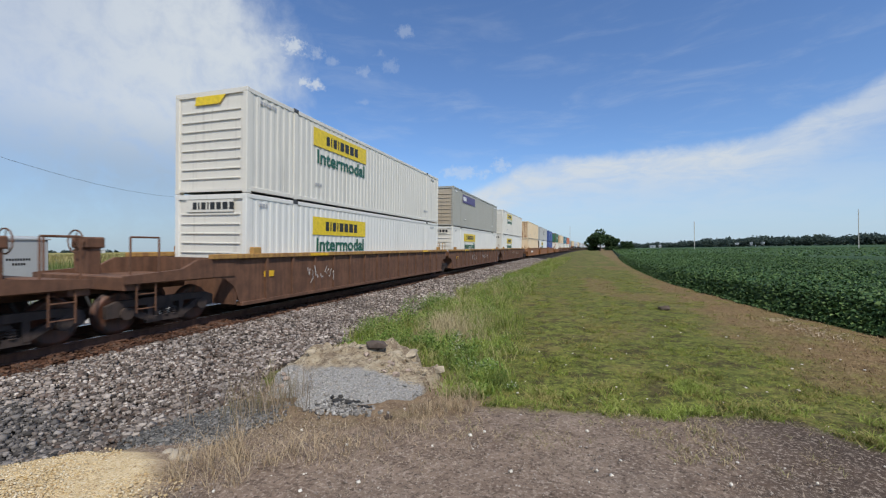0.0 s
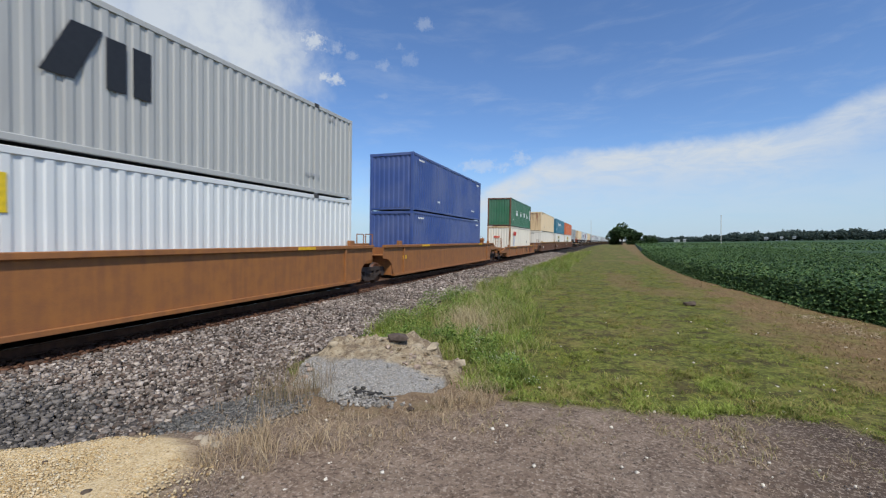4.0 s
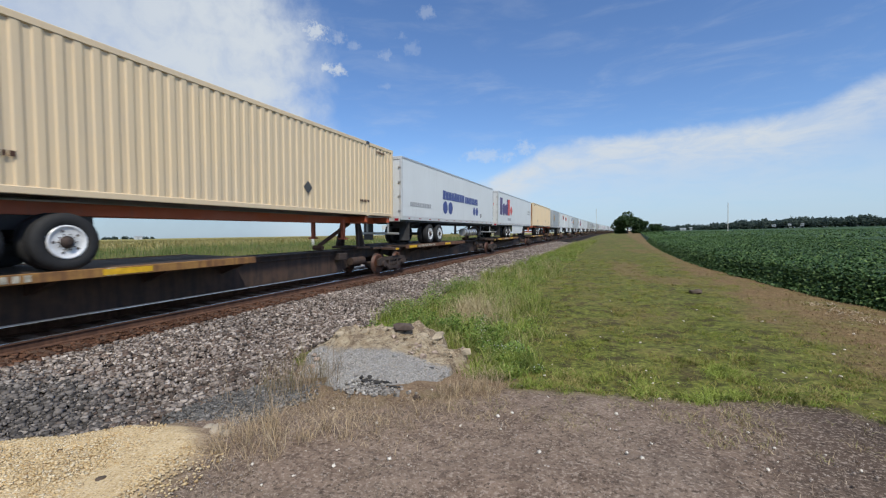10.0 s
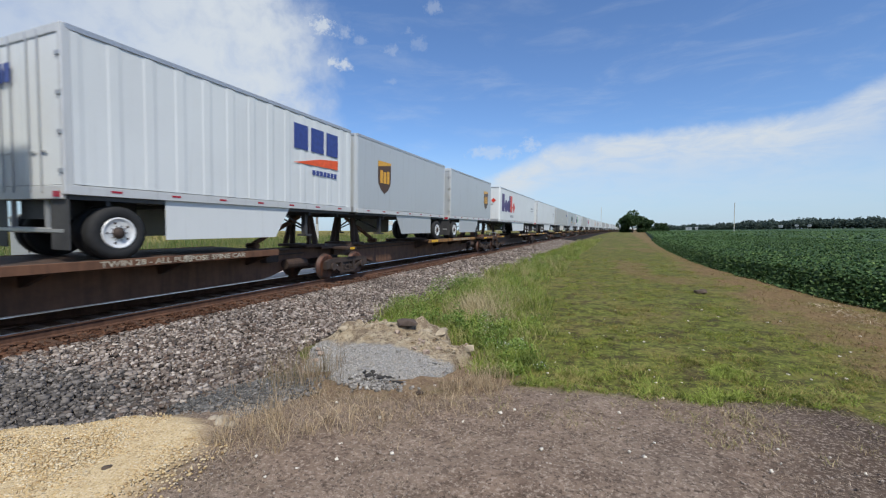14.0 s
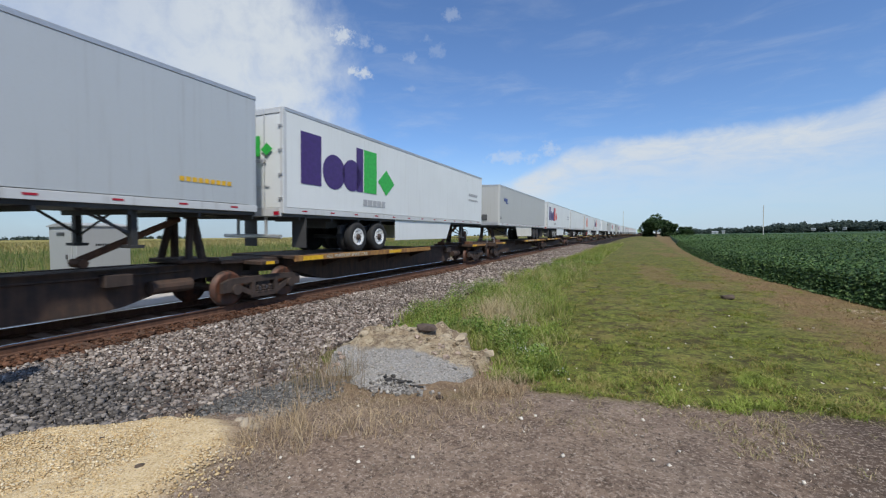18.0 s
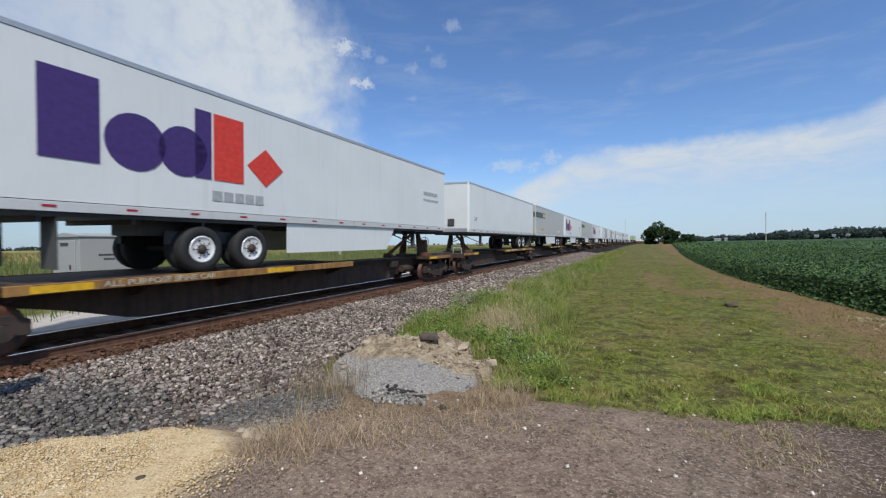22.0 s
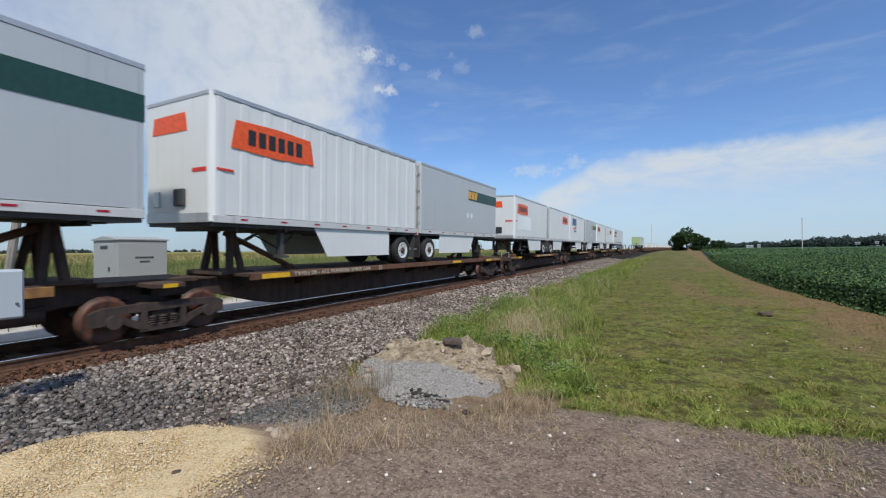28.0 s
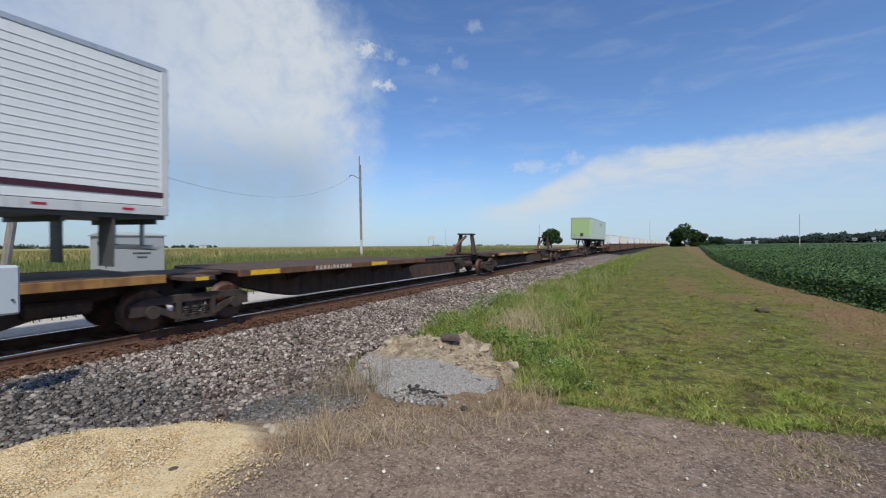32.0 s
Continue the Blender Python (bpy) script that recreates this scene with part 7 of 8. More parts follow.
def build_soy():
    # canopy: a rough sheet that falls to the ground along the edge of the field
    offs = graded(0.0, 6.0, 0.22, 0.0, 900.0, 1.10)
    ys = graded(6.0, 40.0, 0.3, -40.0, 1200.0, 1.08)
    verts = []
    for y in ys:
        for k, o in enumerate(offs):
            x = soy_edge(y) + o
            h = 0.60 * step(o, -0.15, 0.4) + 0.10 * noise.noise((x * 1.6, y * 1.6, 1)) + 0.05 * noise.noise((x * 5, y * 5, 4))
            row = 0.05 * math.sin(o * 2 * math.pi / 0.76)
            far = min(1.0, (x * x + y * y) ** 0.5 / 400)
            verts.append((x, y, -0.2 + rise(y) + (max(0, h) + row if k else 0.0) + 0.25 * far + 6.5 * step(x, 60, 900)))
    w = len(offs)
    faces = [(j * w + i, j * w + i + 1, (j + 1) * w + i + 1, (j + 1) * w + i) for j in range(len(ys) - 1) for i in range(w - 1)]
    me = bpy.data.meshes.new("crop_canopy")
    me.from_pydata(verts, [], faces)
    me.polygons.foreach_set("use_smooth", [True] * len(me.polygons))
    def build(n, b):
        p = n.add("TexCoord").outputs["Object"]
        f, m, c = n.noise(p, 14.0, 5, 0.65), n.noise(p, 1.1, 5, 0.6), n.noise(p, 0.08, 4)
        col = n.mix(n.ramp(f, 0.3, 0.7), (0.014, 0.034, 0.011), (0.046, 0.092, 0.030))
        col = n.mix(n.ramp(m, 0.4, 0.7, 0.0, 0.5), col, (0.062, 0.108, 0.036))
        col = n.mix(n.ramp(c, 0.5, 0.7, 0.0, 0.3), col, (0.10, 0.15, 0.05))
        put(n, b, color=col, rough=0.75, spec=0.25, bump=bump(n, n.math("ADD", f, m), 1.0, 0.12))
    me.materials.append(material("crop_canopy", build))
    tagged(new("crop_canopy", me), "dark green soybean field, dense and level", "crop", kind="stuff")
    n = 170000
    y = 8.0 + 62.0 * RNG.uniform(0, 1, n) ** 1.7
    o = np.where(RNG.uniform(0, 1, n) < 0.42, RNG.uniform(-0.15, 0.45, n), 16.0 * RNG.uniform(0, 1, n) ** 1.5)
    x = np.array([soy_edge(v) for v in y]) + o
    top = 0.68 * np.clip((o + 0.22) / 0.55, 0.25, 1.0)
    z = np.where(o < 0.5, RNG.uniform(0.02, 1.12, n) * top, top + RNG.uniform(-0.12, 0.14, n))
    base = np.array([-0.2 + rise(v) for v in y])
    at = np.column_stack([x, y, base + z])
    far_y = 55.0 + 190.0 * RNG.uniform(0, 1, 26000) ** 1.3
    far_x = np.array([soy_edge(v) for v in far_y]) + 0.3 + 110.0 * RNG.uniform(0, 1, 26000) ** 1.4
    crown = np.array([-0.2 + rise(b) + 0.62 + 0.25 * min(1.0, math.hypot(a, b) / 400) + 6.5 * step(a, 60, 900) for a, b in zip(far_x, far_y)]) + RNG.uniform(-0.06, 0.12, 26000)
    stuff("far_crop_leaves", "distant leaf tips of the soybean field", "crop", leaves(np.column_stack([far_x, far_y, crown]), 0.30, 0.35), leafy("far_soy_leaf", [(0.040, 0.086, 0.027), (0.060, 0.115, 0.036), (0.085, 0.148, 0.048), (0.13, 0.195, 0.066)], 0.65, 0.2))
    stuff("crop_leaves", "broad dark green soybean leaves", "crop", leaves(at, 0.095, 0.45), leafy("soy_leaf", [(0.026, 0.058, 0.017), (0.038, 0.084, 0.024), (0.054, 0.108, 0.031), (0.078, 0.142, 0.042), (0.145, 0.215, 0.066)], 0.6, 0.25))


# ---- track ----
def build_track():
    steel = rusty("rail_steel", (0.065, 0.030, 0.018), (0.13, 0.062, 0.036), 0.9, 2.0)
    shine = plain("rail_head", (0.74, 0.72, 0.70), 0.22, 1.0, 0.05)
    prof = [(-0.075, -0.175), (0.075, -0.175), (0.075, -0.160), (0.012, -0.140), (0.012, -0.045), (0.036, -0.032), (0.036, -0.004), (-0.036, -0.004), (-0.036, -0.032), (-0.012, -0.045), (-0.012, -0.140), (-0.075, -0.160)]
    stops = [-300 + 12 * i for i in range(26)] + [12 + 14 * i for i in range(60)]
    for s in (1, -1):
        rail = thing("rail", "rusty steel rail with a bright worn head", "rail", "rails", "structure")
        for name, outline, mat in (("web", prof, steel), ("head", [(-0.034, -0.005), (0.034, -0.005), (0.030, 0.0), (-0.030, 0.0)], shine)):
            bm = bmesh.new()
            rings = []
            for along in stops:
                m = on_track(along, s * 0.7525)
                rings.append([bm.verts.new(m @ Vector((p[0], 0, p[1]))) for p in outline])
            for a, b in zip(rings, rings[1:]):
                for i in range(len(outline)):
                    j = (i + 1) % len(outline)
                    bm.faces.new((a[i], a[j], b[j], b[i]))
            bmesh.ops.recalc_face_normals(bm, faces=bm.faces)
            part(name, bm, mat, rail)
    wood = rusty("creosoted_tie", (0.060, 0.034, 0.023), (0.125, 0.068, 0.042), 0.9, 2.5)
    bed = thing("railway_sleepers", "weathered dark brown wooden ties in the ballast", "sleepers", "", "structure")
    r = random.Random(5)
    tie = [mesh_of(("tie", k), lambda: boxes((-1.30, -0.115, -0.36, 1.30, 0.115, -0.178), bevel=0.014), wood) for k in range(1)]
    for i in range(150):
        part("tie", tie[0], None, bed, "", on_track(-8 + 0.5 * i, r.uniform(-0.06, 0.06), r.uniform(-0.01, 0.008)) @ Matrix.Rotation(r.uniform(-0.02, 0.02), 4, "Z"))
    anchor = mesh_of(("tie_plate",), lambda: boxes((-0.16, -0.09, -0.19, 0.16, 0.09, -0.168), (-0.10, -0.07, -0.17, -0.07, 0.07, -0.145), (0.07, -0.07, -0.17, 0.10, 0.07, -0.145)), steel)
    for i in range(60):
        part("tie_plate", anchor, None, bed, "", on_track(-8 + 0.5 * i, 0.7525))
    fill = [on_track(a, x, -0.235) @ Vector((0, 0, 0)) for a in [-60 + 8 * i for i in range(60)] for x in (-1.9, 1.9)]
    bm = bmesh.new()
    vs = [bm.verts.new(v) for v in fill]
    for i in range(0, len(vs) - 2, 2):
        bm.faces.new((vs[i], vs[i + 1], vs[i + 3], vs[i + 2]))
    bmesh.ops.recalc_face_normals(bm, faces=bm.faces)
    # the bed's near-black colour stands in for the shade under the train
    part("ballast_crown", bm, leafy("shaded_crown_stone", [(0.024, 0.016, 0.012), (0.050, 0.032, 0.023)], 0.95, 0.1), bed)


# ---- things beside the track ----
def rock_near(x, y):
    u, v = (x + 2.8) / 1.2, (y - 4.85) / 1.0
    return u * u + v * v < 1.0


def slab_z(x, y):
    """A slab that rises from the front to a broken crest and falls away behind."""
    crest = 5.15 + 0.42 * step(x, -3.9, -2.9) - 0.30 * step(x, -2.5, -1.6)
    high = 0.34 - 0.22 * step(x, -2.75, -1.7) - 0.12 * step(x, -3.5, -3.9)
    foot = 4.45 - 0.72 * step(x, -3.7, -2.7) + 0.62 * step(x, -2.4, -1.6)
    jag = 0.30 * noise.noise((x * 2.6, y * 2.6, 4.0)) + 0.09 * noise.noise((x * 8, y * 8, 1.0))
    u = (y - foot + jag * 0.7) / (crest - foot)
    z = -0.14 + (high + 0.14) * min(1.0, max(0.0, u)) ** 0.75
    z -= (high + 0.4) * step(y + jag, crest + 0.02, crest + 0.30)
    side = min(x + 3.92 + jag * 0.6, -1.62 - x - jag * 0.6)
    z = min(z, -0.42 + 3.2 * max(0.0, side + 0.06))
    z += 0.022 * noise.noise((x * 5, y * 5, 1)) + 0.014 * noise.noise((x * 14, y * 14, 2)) + (0.11 * noise.noise((x * 4, y * 4, 7)) + 0.05 * noise.noise((x * 9, y * 9, 3)) if u > 0.8 else 0.0)
    if u < -0.15:
        z = min(z, ground_z(x, y) - 0.06)
    return z


def build_rubble():
    t = thing("rubble_slab", "broken pale grey concrete slab with crumbled edges", "rubble")
    bm = bmesh.new()
    n = 46
    grid = {}
    for j in range(n + 1):
        for i in range(n + 1):
            x, y = -4.0 + 2.5 * i / n, 3.75 + 2.35 * j / n
            z = slab_z(x, y)
            grid[i, j] = bm.verts.new((x, y, z))
    for j in range(n):
        for i in range(n):
            bm.faces.new((grid[i, j], grid[i + 1, j], grid[i + 1, j + 1], grid[i, j + 1]))
    bmesh.ops.recalc_face_normals(bm, faces=bm.faces)
    def build(nn, b):
        p = nn.add("TexCoord").outputs["Object"]
        big, mid, fine = nn.noise(p, 1.6, 5), nn.noise(p, 9.0, 6, 0.7), nn.noise(p, 70.0, 3)
        q = nn.add("SeparateXYZ", {0: p}).outputs
        chip = nn.add("TexVoronoi", {"Vector": p, "Scale": 55.0}).outputs
        col = nn.mix(nn.ramp(mid, 0.3, 0.7), (0.37, 0.355, 0.335), (0.49, 0.475, 0.45))
        col = nn.mix(nn.ramp(chip[0], 0.1, 0.6, 0.0, 0.55), col, (0.16, 0.155, 0.15))
        col = nn.mix(nn.ramp(fine, 0.5, 0.75, 0.0, 0.7), col, (0.56, 0.545, 0.52))
        # the broken tan mortar that lies along the crest
        rim = nn.math("ADD", q[1], nn.math("MULTIPLY", nn.math("SUBTRACT", big, 0.5), 0.35))
        rim = nn.math("ADD", rim, nn.math("MULTIPLY", nn.math("SUBTRACT", mid, 0.5), 0.30))
        tan = nn.mix(nn.ramp(mid, 0.35, 0.65), (0.33, 0.255, 0.165), (0.50, 0.42, 0.30))
        tan = nn.mix(nn.ramp(nn.noise(p, 5.0, 6, 0.75), 0.50, 0.60, 0.0, 0.8), tan, (0.20, 0.145, 0.10))
        tan = nn.mix(nn.ramp(nn.noise(p, 22.0, 5, 0.75), 0.47, 0.38, 0.0, 0.8), tan, (0.10, 0.072, 0.05))
        col = nn.mix(nn.ramp(rim, 4.72, 4.86), col, tan)
        put(nn, b, color=col, rough=0.95, spec=0.2, bump=bump(nn, nn.math("ADD", mid, fine), 0.9, 0.04))
    stone = material("broken_concrete", build)
    part("slab", bm, stone, t)
    r = random.Random(3)

    def chunk(x, y, size, flat, mat, name, note="", lift=0.25, turn=0.0, long=1.0):
        """An angular broken piece: the hull of a few random points."""
        bm = bmesh.new()
        for _ in range(13):
            v = Vector((r.uniform(-1, 1), r.uniform(-1, 1), r.uniform(-1, 1))).normalized() * r.uniform(0.75, 1.0)
            bm.verts.new((v.x * long, v.y, v.z * flat))
        bmesh.ops.convex_hull(bm, input=bm.verts)
        bmesh.ops.delete(bm, geom=[v for v in bm.verts if not v.link_faces], context="VERTS")
        m = Matrix.Translation((x, y, max(slab_z(x, y), ground_z(x, y)) + size * flat * lift)) @ Matrix.Rotation(turn, 4, "Z") @ Matrix.Rotation(r.uniform(-0.3, 0.3), 4, "X") @ Matrix.Scale(size, 4)
        bmesh.ops.transform(bm, matrix=m, verts=bm.verts)
        return part(name, bm, mat, t, note)

    mortar = plain("tan_mortar", (0.37, 0.305, 0.215), 0.95, vary=0.45)
    pinkish = plain("pinkish_stone", (0.40, 0.31, 0.25), 0.95, vary=0.35)
    for x, y, size in ((-2.26, 5.50, 0.15), (-2.12, 5.36, 0.09), (-1.95, 5.30, 0.12), (-1.74, 5.22, 0.10), (-3.60, 5.10, 0.13), (-3.30, 5.30, 0.17), (-3.02, 5.40, 0.14), (-2.40, 5.30, 0.11), (-3.78, 4.90, 0.10)):
        chunk(x, y, size * 1.15, 0.5, mortar, "lump", "", -0.45, r.uniform(0, 3))
    for _ in range(34):
        x, y = r.gauss(-2.22, 0.22), r.gauss(5.02, 0.14)
        chunk(x, y, r.uniform(0.025, 0.07), 0.7, r.choice((mortar, pinkish, stone)), "lump", "", 0.3, r.uniform(0, 3))
    for _ in range(22):
        x, y = r.gauss(-3.72, 0.16), r.gauss(4.30, 0.22)
        chunk(x, y, r.uniform(0.02, 0.055), 0.7, r.choice((pinkish, stone)), "lump", "", 0.3, r.uniform(0, 3))
    black = plain("old_asphalt", (0.030, 0.028, 0.027), 0.95)
    for k in range(7):
        u = k / 6
        chunk(-2.64 + 0.44 * u + r.uniform(-0.02, 0.02), 4.16 - 0.03 * u + r.uniform(-0.05, 0.03), r.uniform(0.04, 0.072), 0.5, black, "asphalt_lump", "black lump of old asphalt", 0.2, -0.3 + r.uniform(-0.4, 0.4), 1.5)
    chunk(-1.82, 3.88, 0.055, 0.6, plain("dark_lump", (0.050, 0.034, 0.025), 0.95), "earth_lump", "dark lump of earth", 0.3)
    chunk(-2.70, 5.36, 0.16, 0.55, plain("old_brick", (0.085, 0.062, 0.050), 0.95, vary=0.4), "brick_lump", "dark broken brick on the crest", 0.5, 0.4, 1.2)
    chunk(-2.92, 5.38, 0.10, 0.6, mortar, "lump", "", 0.5, 0.9)
    for x, y, s in ((-3.25, 2.72, 0.075), (-3.12, 2.68, 0.05), (-3.42, 2.76, 0.05)):
        st = thing("stone", "pale tan limestone stone at the edge of the grit", "stone", "stones by the grit")
        bm = bmesh.new()
        bmesh.ops.create_icosphere(bm, subdivisions=2, radius=s)
        for v in bm.verts:
            v.co *= 1 + 0.3 * noise.noise(v.co * (2 / s) + Vector((x * 5, 0, 0)))
            v.co.z *= 0.7
        part("stone_body", bm, plain("tan_stone", (0.36, 0.31, 0.24), 0.9), st)
        st.matrix_basis = Matrix.Translation((x, y, ground_z(x, y) + s * 0.35))
    for x, y, s in ((-3.36, 1.84, 0.035), (-4.0, 2.1, 0.022), (-4.6, 2.2, 0.022), (2.27, 12.7, 0.16)):
        st = thing("clod", "dark clod of earth", "clod", "dark clods")
        bm = bmesh.new()
        bmesh.ops.create_icosphere(bm, subdivisions=2, radius=s)
        for v in bm.verts:
            v.co *= 1 + 0.5 * noise.noise(v.co * (2 / s))
            v.co.z *= 0.5
        part("clod_body", bm, plain("dark_earth", (0.085, 0.062, 0.045), 0.95), st)
        st.matrix_basis = Matrix.Translation((x, y, ground_z(x, y) + (0.055 if s < 0.1 else 0.0) + s * 0.2))


def build_cabinet():
    t = thing("signal_cabinet", "grey metal railway signal cabinet with a low gabled roof", "cabinet")
    m = paint("cabinet_grey", (0.33, 0.345, 0.35), 0.45, 0.12)
    x1, x0, y0, y1, z0, z1 = -17.0, -18.75, 7.6, 9.25, -0.05, 2.12
    part("body", boxes((x0, y0, z0 + 0.08, x1, y1, z1), bevel=0.01), m, t)
    part("roof", prism([(x0 - 0.04, z1), (x1 + 0.04, z1), (x1 + 0.04, z1 + 0.04), ((x0 + x1) / 2, z1 + 0.15), (x0 - 0.04, z1 + 0.04)], y0 - 0.06, y1 + 0.06, "y"), m, t)
    part("base", boxes((x0 - 0.06, y0 - 0.06, z0 - 0.35, x1 + 0.06, y1 + 0.06, z0 + 0.08)), plain("cabinet_base", (0.40, 0.39, 0.37), 0.9), t)
    d = part("door", boxes((x0 + 0.25, y0 - 0.03, z0 + 0.3, x1 - 0.25, y0, z1 - 0.12), bevel=0.008), m, t)
    part("handle", boxes((x0 + 1.2, y0 - 0.07, 1.0, x0 + 1.26, y0 - 0.03, 1.16)), DARK, d)
    part("vent", boxes(*[(x0 + 0.6, y0 - 0.05, z1 - 0.3 + 0.04 * i, x0 + 1.1, y0 - 0.03, z1 - 0.28 + 0.04 * i) for i in range(3)]), DARK, d)
    s = part("writing", bars([0.05] * 9, 0.07, 0.02), SIGN_BLACK, t, "", on_side(y0 + 0.55, 1.45, x1 + 0.001))
    part("writing", bars([0.05] * 5, 0.07, 0.02), SIGN_BLACK, t, "", on_side(y0 + 0.7, 1.3, x1 + 0.001))
    j = thing("junction_box", "pale grey metal junction box on a post by the crossing", "box")
    m2 = paint("box_grey", (0.42, 0.47, 0.52), 0.4, 0.1)
    part("housing", boxes((-7.15, 1.56, 0.90, -6.875, 2.06, 1.49), bevel=0.025), m2, j)
    part("bolt", rods(((-6.875, 1.985, 1.08), (-6.857, 1.985, 1.08), 0.015)), DARK, j)
    part("post", rods(((-7.2, 1.5, -0.4), (-7.2, 1.5, 1.45), 0.06)), plain("galvanised_post", (0.45, 0.46, 0.47), 0.4, 0.7), j)


def build_poles():
    wood = rusty("grey_pole_wood", (0.17, 0.155, 0.14), (0.27, 0.25, 0.23), 0.9, 1.5)
    pale = plain("pale_pole_sleeve", (0.52, 0.51, 0.47), 0.8)
    # across the track, with a bracket and a pale sleeve at the foot
    x, y = -0.637 * 66, 0.797 * 66
    t = thing("utility_pole", "tall grey wooden utility pole with a pale foot", "pole", "utility poles")
    part("shaft", rods(((x, y, 2.6), (x - 0.15, y, 14.6), 0.19)), wood, t)
    part("top_pin", rods(((x - 0.25, y, 14.4), (x - 0.25, y, 16.0), 0.09)), wood, t)
    part("sleeve", rods(((x, y, -0.3), (x, y, 2.7), 0.21)), pale, t)
    part("bracket", rods(((x - 0.15, y, 12.4), (x - 1.5, y - 0.3, 13.1), 0.05), ((x - 1.5, y - 0.3, 13.1), (x - 2.0, y - 0.4, 12.9), 0.07)), DARK, t)
    # leaning pole nearer the crossing
    t = thing("utility_pole", "leaning grey wooden utility pole carrying a wire", "pole", "utility poles")
    part("shaft", rods(((-26.0, 7.25, -0.4), (-26.0, 8.25, 7.7), 0.17)), wood, t)
    part("insulator", rods(((-26.0, 8.25, 7.6), (-26.0, 8.28, 7.9), 0.06)), DARK, t)
    a, b = Vector((-26.0, 8.2, 7.3)), Vector((x - 1.6, y - 0.3, 12.9))
    pts = [a.lerp(b, i / 16) - Vector((0, 0, 4 * 3.3 * (i / 16) * (1 - i / 16))) for i in range(17)]
    bm = bmesh.new()
    for p, q in zip(pts, pts[1:]):
        rod(bm, p, q, 0.010, 5)
    w = thing("overhead_wire", "thin dark overhead wire sagging between poles", "wire")
    part("strand", bm, plain("weathered_wire", (0.16, 0.17, 0.18), 0.6), w)
    for px, py, z, h in ((45.2, 192.6, 0.5, 11.7), (-5.3, 313.0, 0.5, 17.0), (-38.2, 149.0, 0.3, 8.9), (-86.5, 169.0, 0.2, 9.2), (97.0, 190.0, 1.0, 14.0)):
        t = thing("utility_pole", "distant grey wooden utility pole", "pole", "utility poles")
        part("shaft", rods(((px, py, z - 0.8), (px, py, z + h), 0.14)), pale, t)
    s = thing("field_sign", "small pale field sign on two legs", "sign")
    part("panel", boxes((-74.4, 131.0, 3.6, -71.6, 131.06, 5.1)), plain("sign_panel_white", (0.6, 0.62, 0.62), 0.6), s)
    part("leg", rods(((-74.0, 131.03, -0.2), (-74.0, 131.03, 3.7), 0.06)), wood, s)
    part("leg", rods(((-72.0, 131.03, -0.2), (-72.0, 131.03, 3.7), 0.06)), wood, s)


def tree(place, height, spread_, seed, leaf, bark, low=0.0, skirt=True):
    r = np.random.default_rng(seed)
    t = thing("tree", "dark green broad-leaved tree with a rounded uneven crown", "tree", "trees by the track")
    x, y, z = place
    bm = bmesh.new()
    rod(bm, (0, 0, -0.3), (0.1, 0, height * 0.45), 0.035 * height, 8, 0.016 * height)
    part("trunk", bm, bark, t)
    centres = []
    for k in range(9):
        a = r.uniform(0, 6.28)
        d = r.uniform(0.3, 1.0) * spread_
        c = Vector((math.cos(a) * d, math.sin(a) * d, height * r.uniform(0.30 + low, 0.84)))
        centres.append((c, height * r.uniform(0.14, 0.24)))
        bm = bmesh.new()
        rod(bm, (0.05, 0, height * r.uniform(0.2, 0.42)), c, 0.012 * height, 6, 0.004 * height)
        part("limb", bm, bark, t)
    for k in range(7):
        a = 0.9 * k
        if skirt:
            centres.append((Vector((math.cos(a) * spread_ * 0.95, math.sin(a) * spread_ * 0.95, height * 0.16)), height * 0.17))
        centres.append((Vector((math.cos(a + 0.4) * spread_ * r.uniform(0.4, 0.95), math.sin(a + 0.4) * spread_ * r.uniform(0.4, 0.95), height * r.uniform(0.36, 0.72))), height * r.uniform(0.10, 0.20)))
    centres += [(Vector((0, 0, height * 0.80)), height * 0.2), (Vector((0, 0, height * 0.45)), height * 0.26)]
    pts = []
    for c, s in centres:
        n = 300
        v = r.normal(size=(n, 3))
        v /= np.linalg.norm(v, axis=1)[:, None]
        v *= (s * r.uniform(0.55, 1.08, n) ** 0.6)[:, None]
        pts.append(v * np.array([1.15, 1.15, 0.85]) + np.array(c))
    v, q = leaves(np.vstack(pts), 0.13 * height ** 0.75, 0.7)
    part("crown", tri_mesh("crown", v, q, [leaf]), None, t)
    t.matrix_basis = Matrix.Translation((x, y, z))
    return t


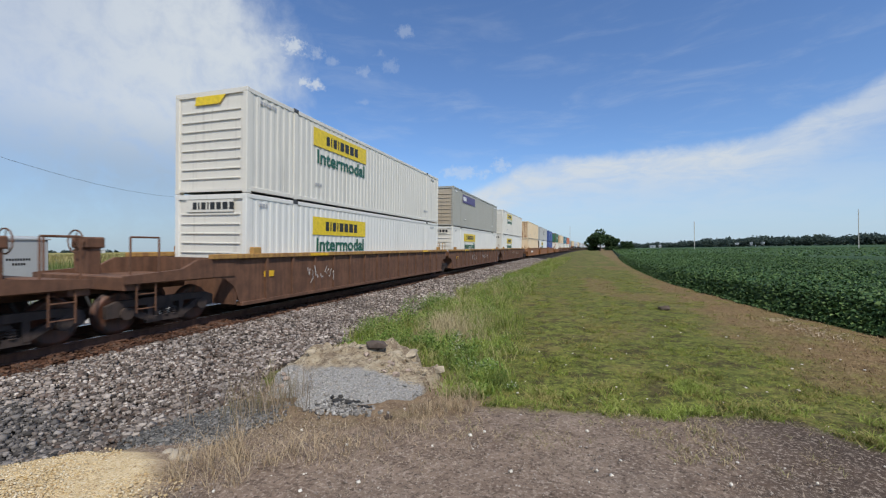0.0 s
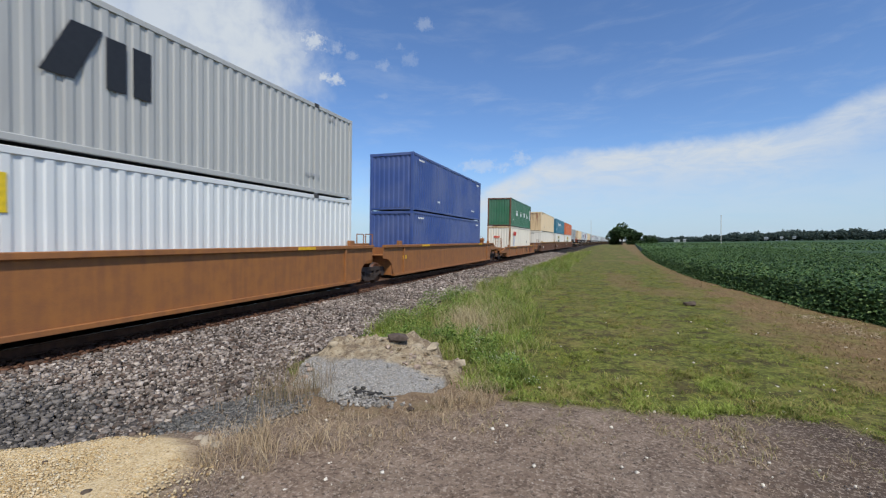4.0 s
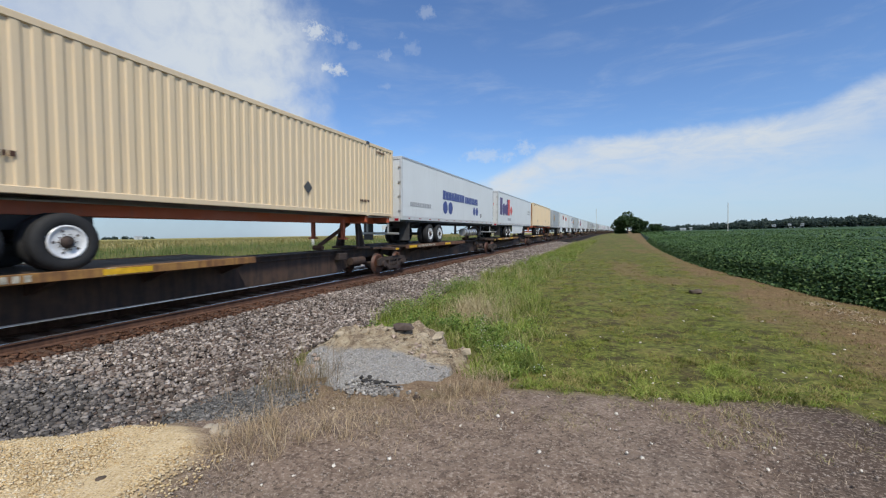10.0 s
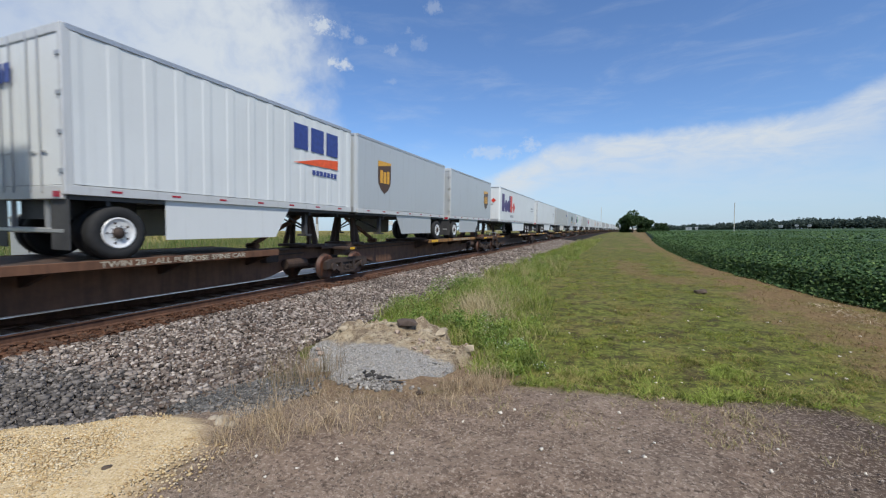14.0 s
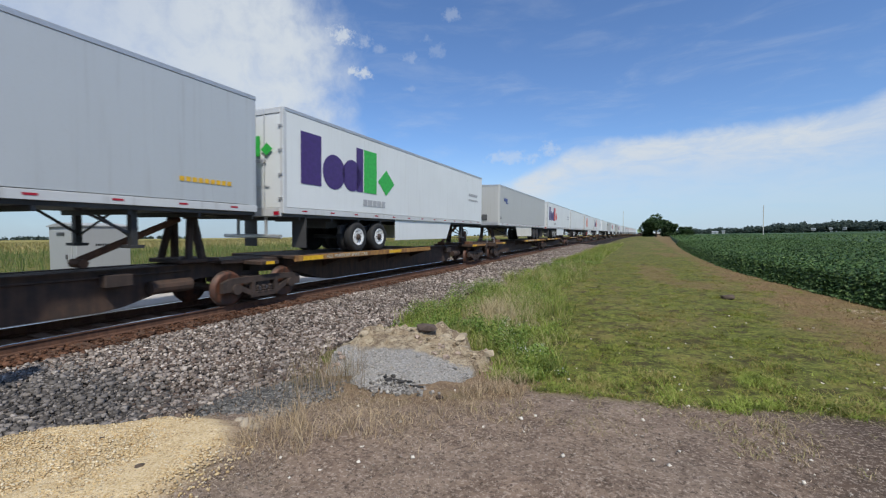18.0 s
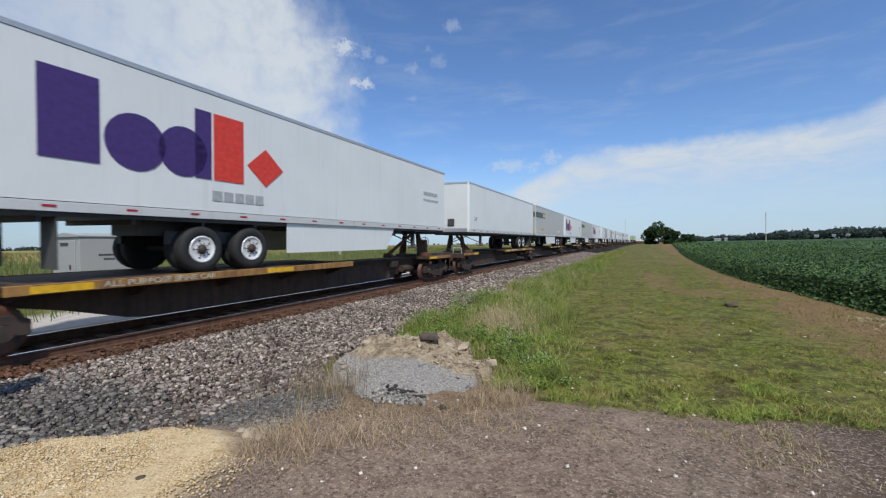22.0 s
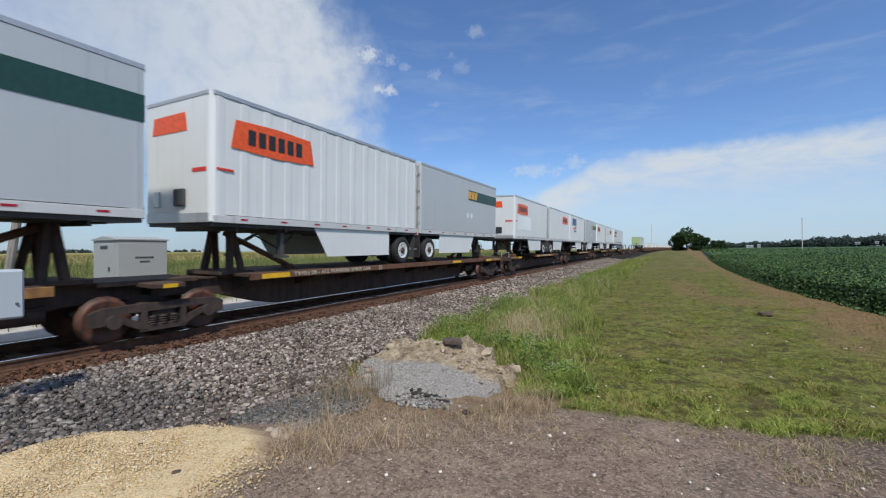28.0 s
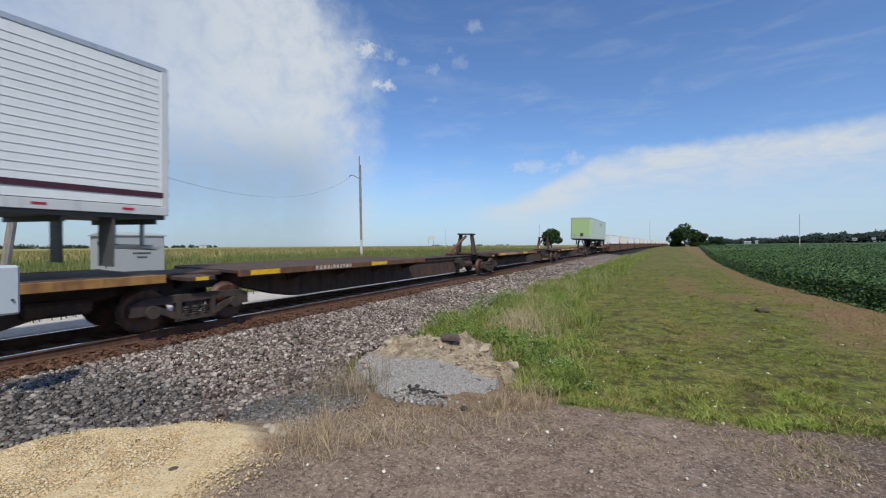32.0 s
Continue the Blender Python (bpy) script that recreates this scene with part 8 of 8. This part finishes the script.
def build_far():
    leaf = leafy("tree_leaf", [(0.018, 0.042, 0.013), (0.030, 0.062, 0.019), (0.045, 0.085, 0.026), (0.068, 0.112, 0.036)])
    bark = rusty("tree_bark", (0.06, 0.05, 0.04), (0.11, 0.09, 0.07), 0.95)
    tree((11.0, 231.0, 0.2), 11.8, 5.0, 1, leaf, bark, -0.02, False)
    tree((17.5, 238.0, 0.3), 7.5, 3.4, 2, leaf, bark, -0.25)
    tree((7.8, 236.0, 0.3), 6.0, 2.2, 5, leaf, bark, -0.25)
    tree((-39.0, 171.0, 0.2), 8.6, 2.9, 3, leaf, bark, -0.10, False)
    tree((27.0, 262.0, 0.3), 5.5, 3.4, 4, leaf, bark, -0.25)
    # woods along the horizon
    r = np.random.default_rng(11)
    pts = []
    def wood(az0, az1, dist, h, n):
        for _ in range(n):
            a = math.radians(r.uniform(az0, az1))
            d = dist * r.uniform(0.95, 1.08)
            hh = h * r.uniform(0.65, 1.12) * (0.85 + 0.35 * noise.noise((math.degrees(a) * 0.6, 0, 0)))
            c = np.array([d * math.sin(a), d * math.cos(a), -1.5 + d * 0.0075 * step(math.degrees(a), 4, 22)])
            m = 62
            v = r.normal(size=(m, 3))
            v /= np.linalg.norm(v, axis=1)[:, None]
            v *= (r.uniform(0.4, 1.05, m))[:, None]
            pts.append(c + v * np.array([hh * 0.55, hh * 0.55, hh * 0.52]) + np.array([0, 0, hh * 0.45]))
    wood(3, 21, 900, 14, 330)
    wood(14, 48, 760, 15, 560)
    wood(46, 80, 900, 18, 160)
    wood(-66, -56, 1100, 10, 40)
    wood(-80, -68, 1000, 11, 60)
    wood(-30, -18, 1500, 8, 20)
    at = np.vstack(pts)
    # haze of the distance is mixed into these pale bluish leaf colours
    far_leaf = leafy("hazed_wood_leaf", [(0.078, 0.108, 0.096), (0.088, 0.120, 0.105), (0.098, 0.130, 0.112)], 0.9, 0.05, thin=0.45)
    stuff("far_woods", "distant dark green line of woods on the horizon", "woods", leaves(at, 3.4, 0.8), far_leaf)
    # farm buildings before the woods
    wall = plain("far_white_wall", (0.45, 0.47, 0.48), 0.8)
    roof = plain("far_grey_roof", (0.30, 0.33, 0.35), 0.8)
    for az, d, w, h, n in ((17.3, 720, 4, 0.8, "barn"), (18.6, 715, 3, 0.8, "barn"), (19.6, 725, 4, 0.9, "house"), (8.8, 830, 9, 2.4, "barn"), (9.6, 835, 4, 3.0, "house"), (-57.5, 700, 9, 3.5, "barn")):
        t = thing(n, "distant white farm building with a grey roof", n, "farm buildings")
        part("walls", boxes((-w / 2, -4, -1, w / 2, 4, h)), wall, t)
        part("roof", prism([(-4.5, h), (4.5, h), (0, h + 1.2)], -w / 2 - 0.4, w / 2 + 0.4), roof, t)
        part("door", boxes((-1.2, -4.05, -0.2, 1.2, -3.98, 2.6)), roof, t)
        a = math.radians(az)
        t.matrix_basis = Matrix.Translation((d * math.sin(a), d * math.cos(a), 0.8 + d * 0.0075 * step(az, 4, 22))) @ Matrix.Rotation(-a, 4, "Z")


build_ground()
build_track()
build_soy()
build_rubble()
build_cabinet()
build_poles()
build_far()
stack_wells()
stacked_containers()
spine_cars()
trailers()
far_wells()
build_scatter()


def motions():
    """The whole train comes along the track, everything on it at one speed."""
    for ob, along, up in MOVERS:
        walk(ob, [(t, on_track(along - gone, 0.0, up)) for t, gone in TRAVEL])


motions()
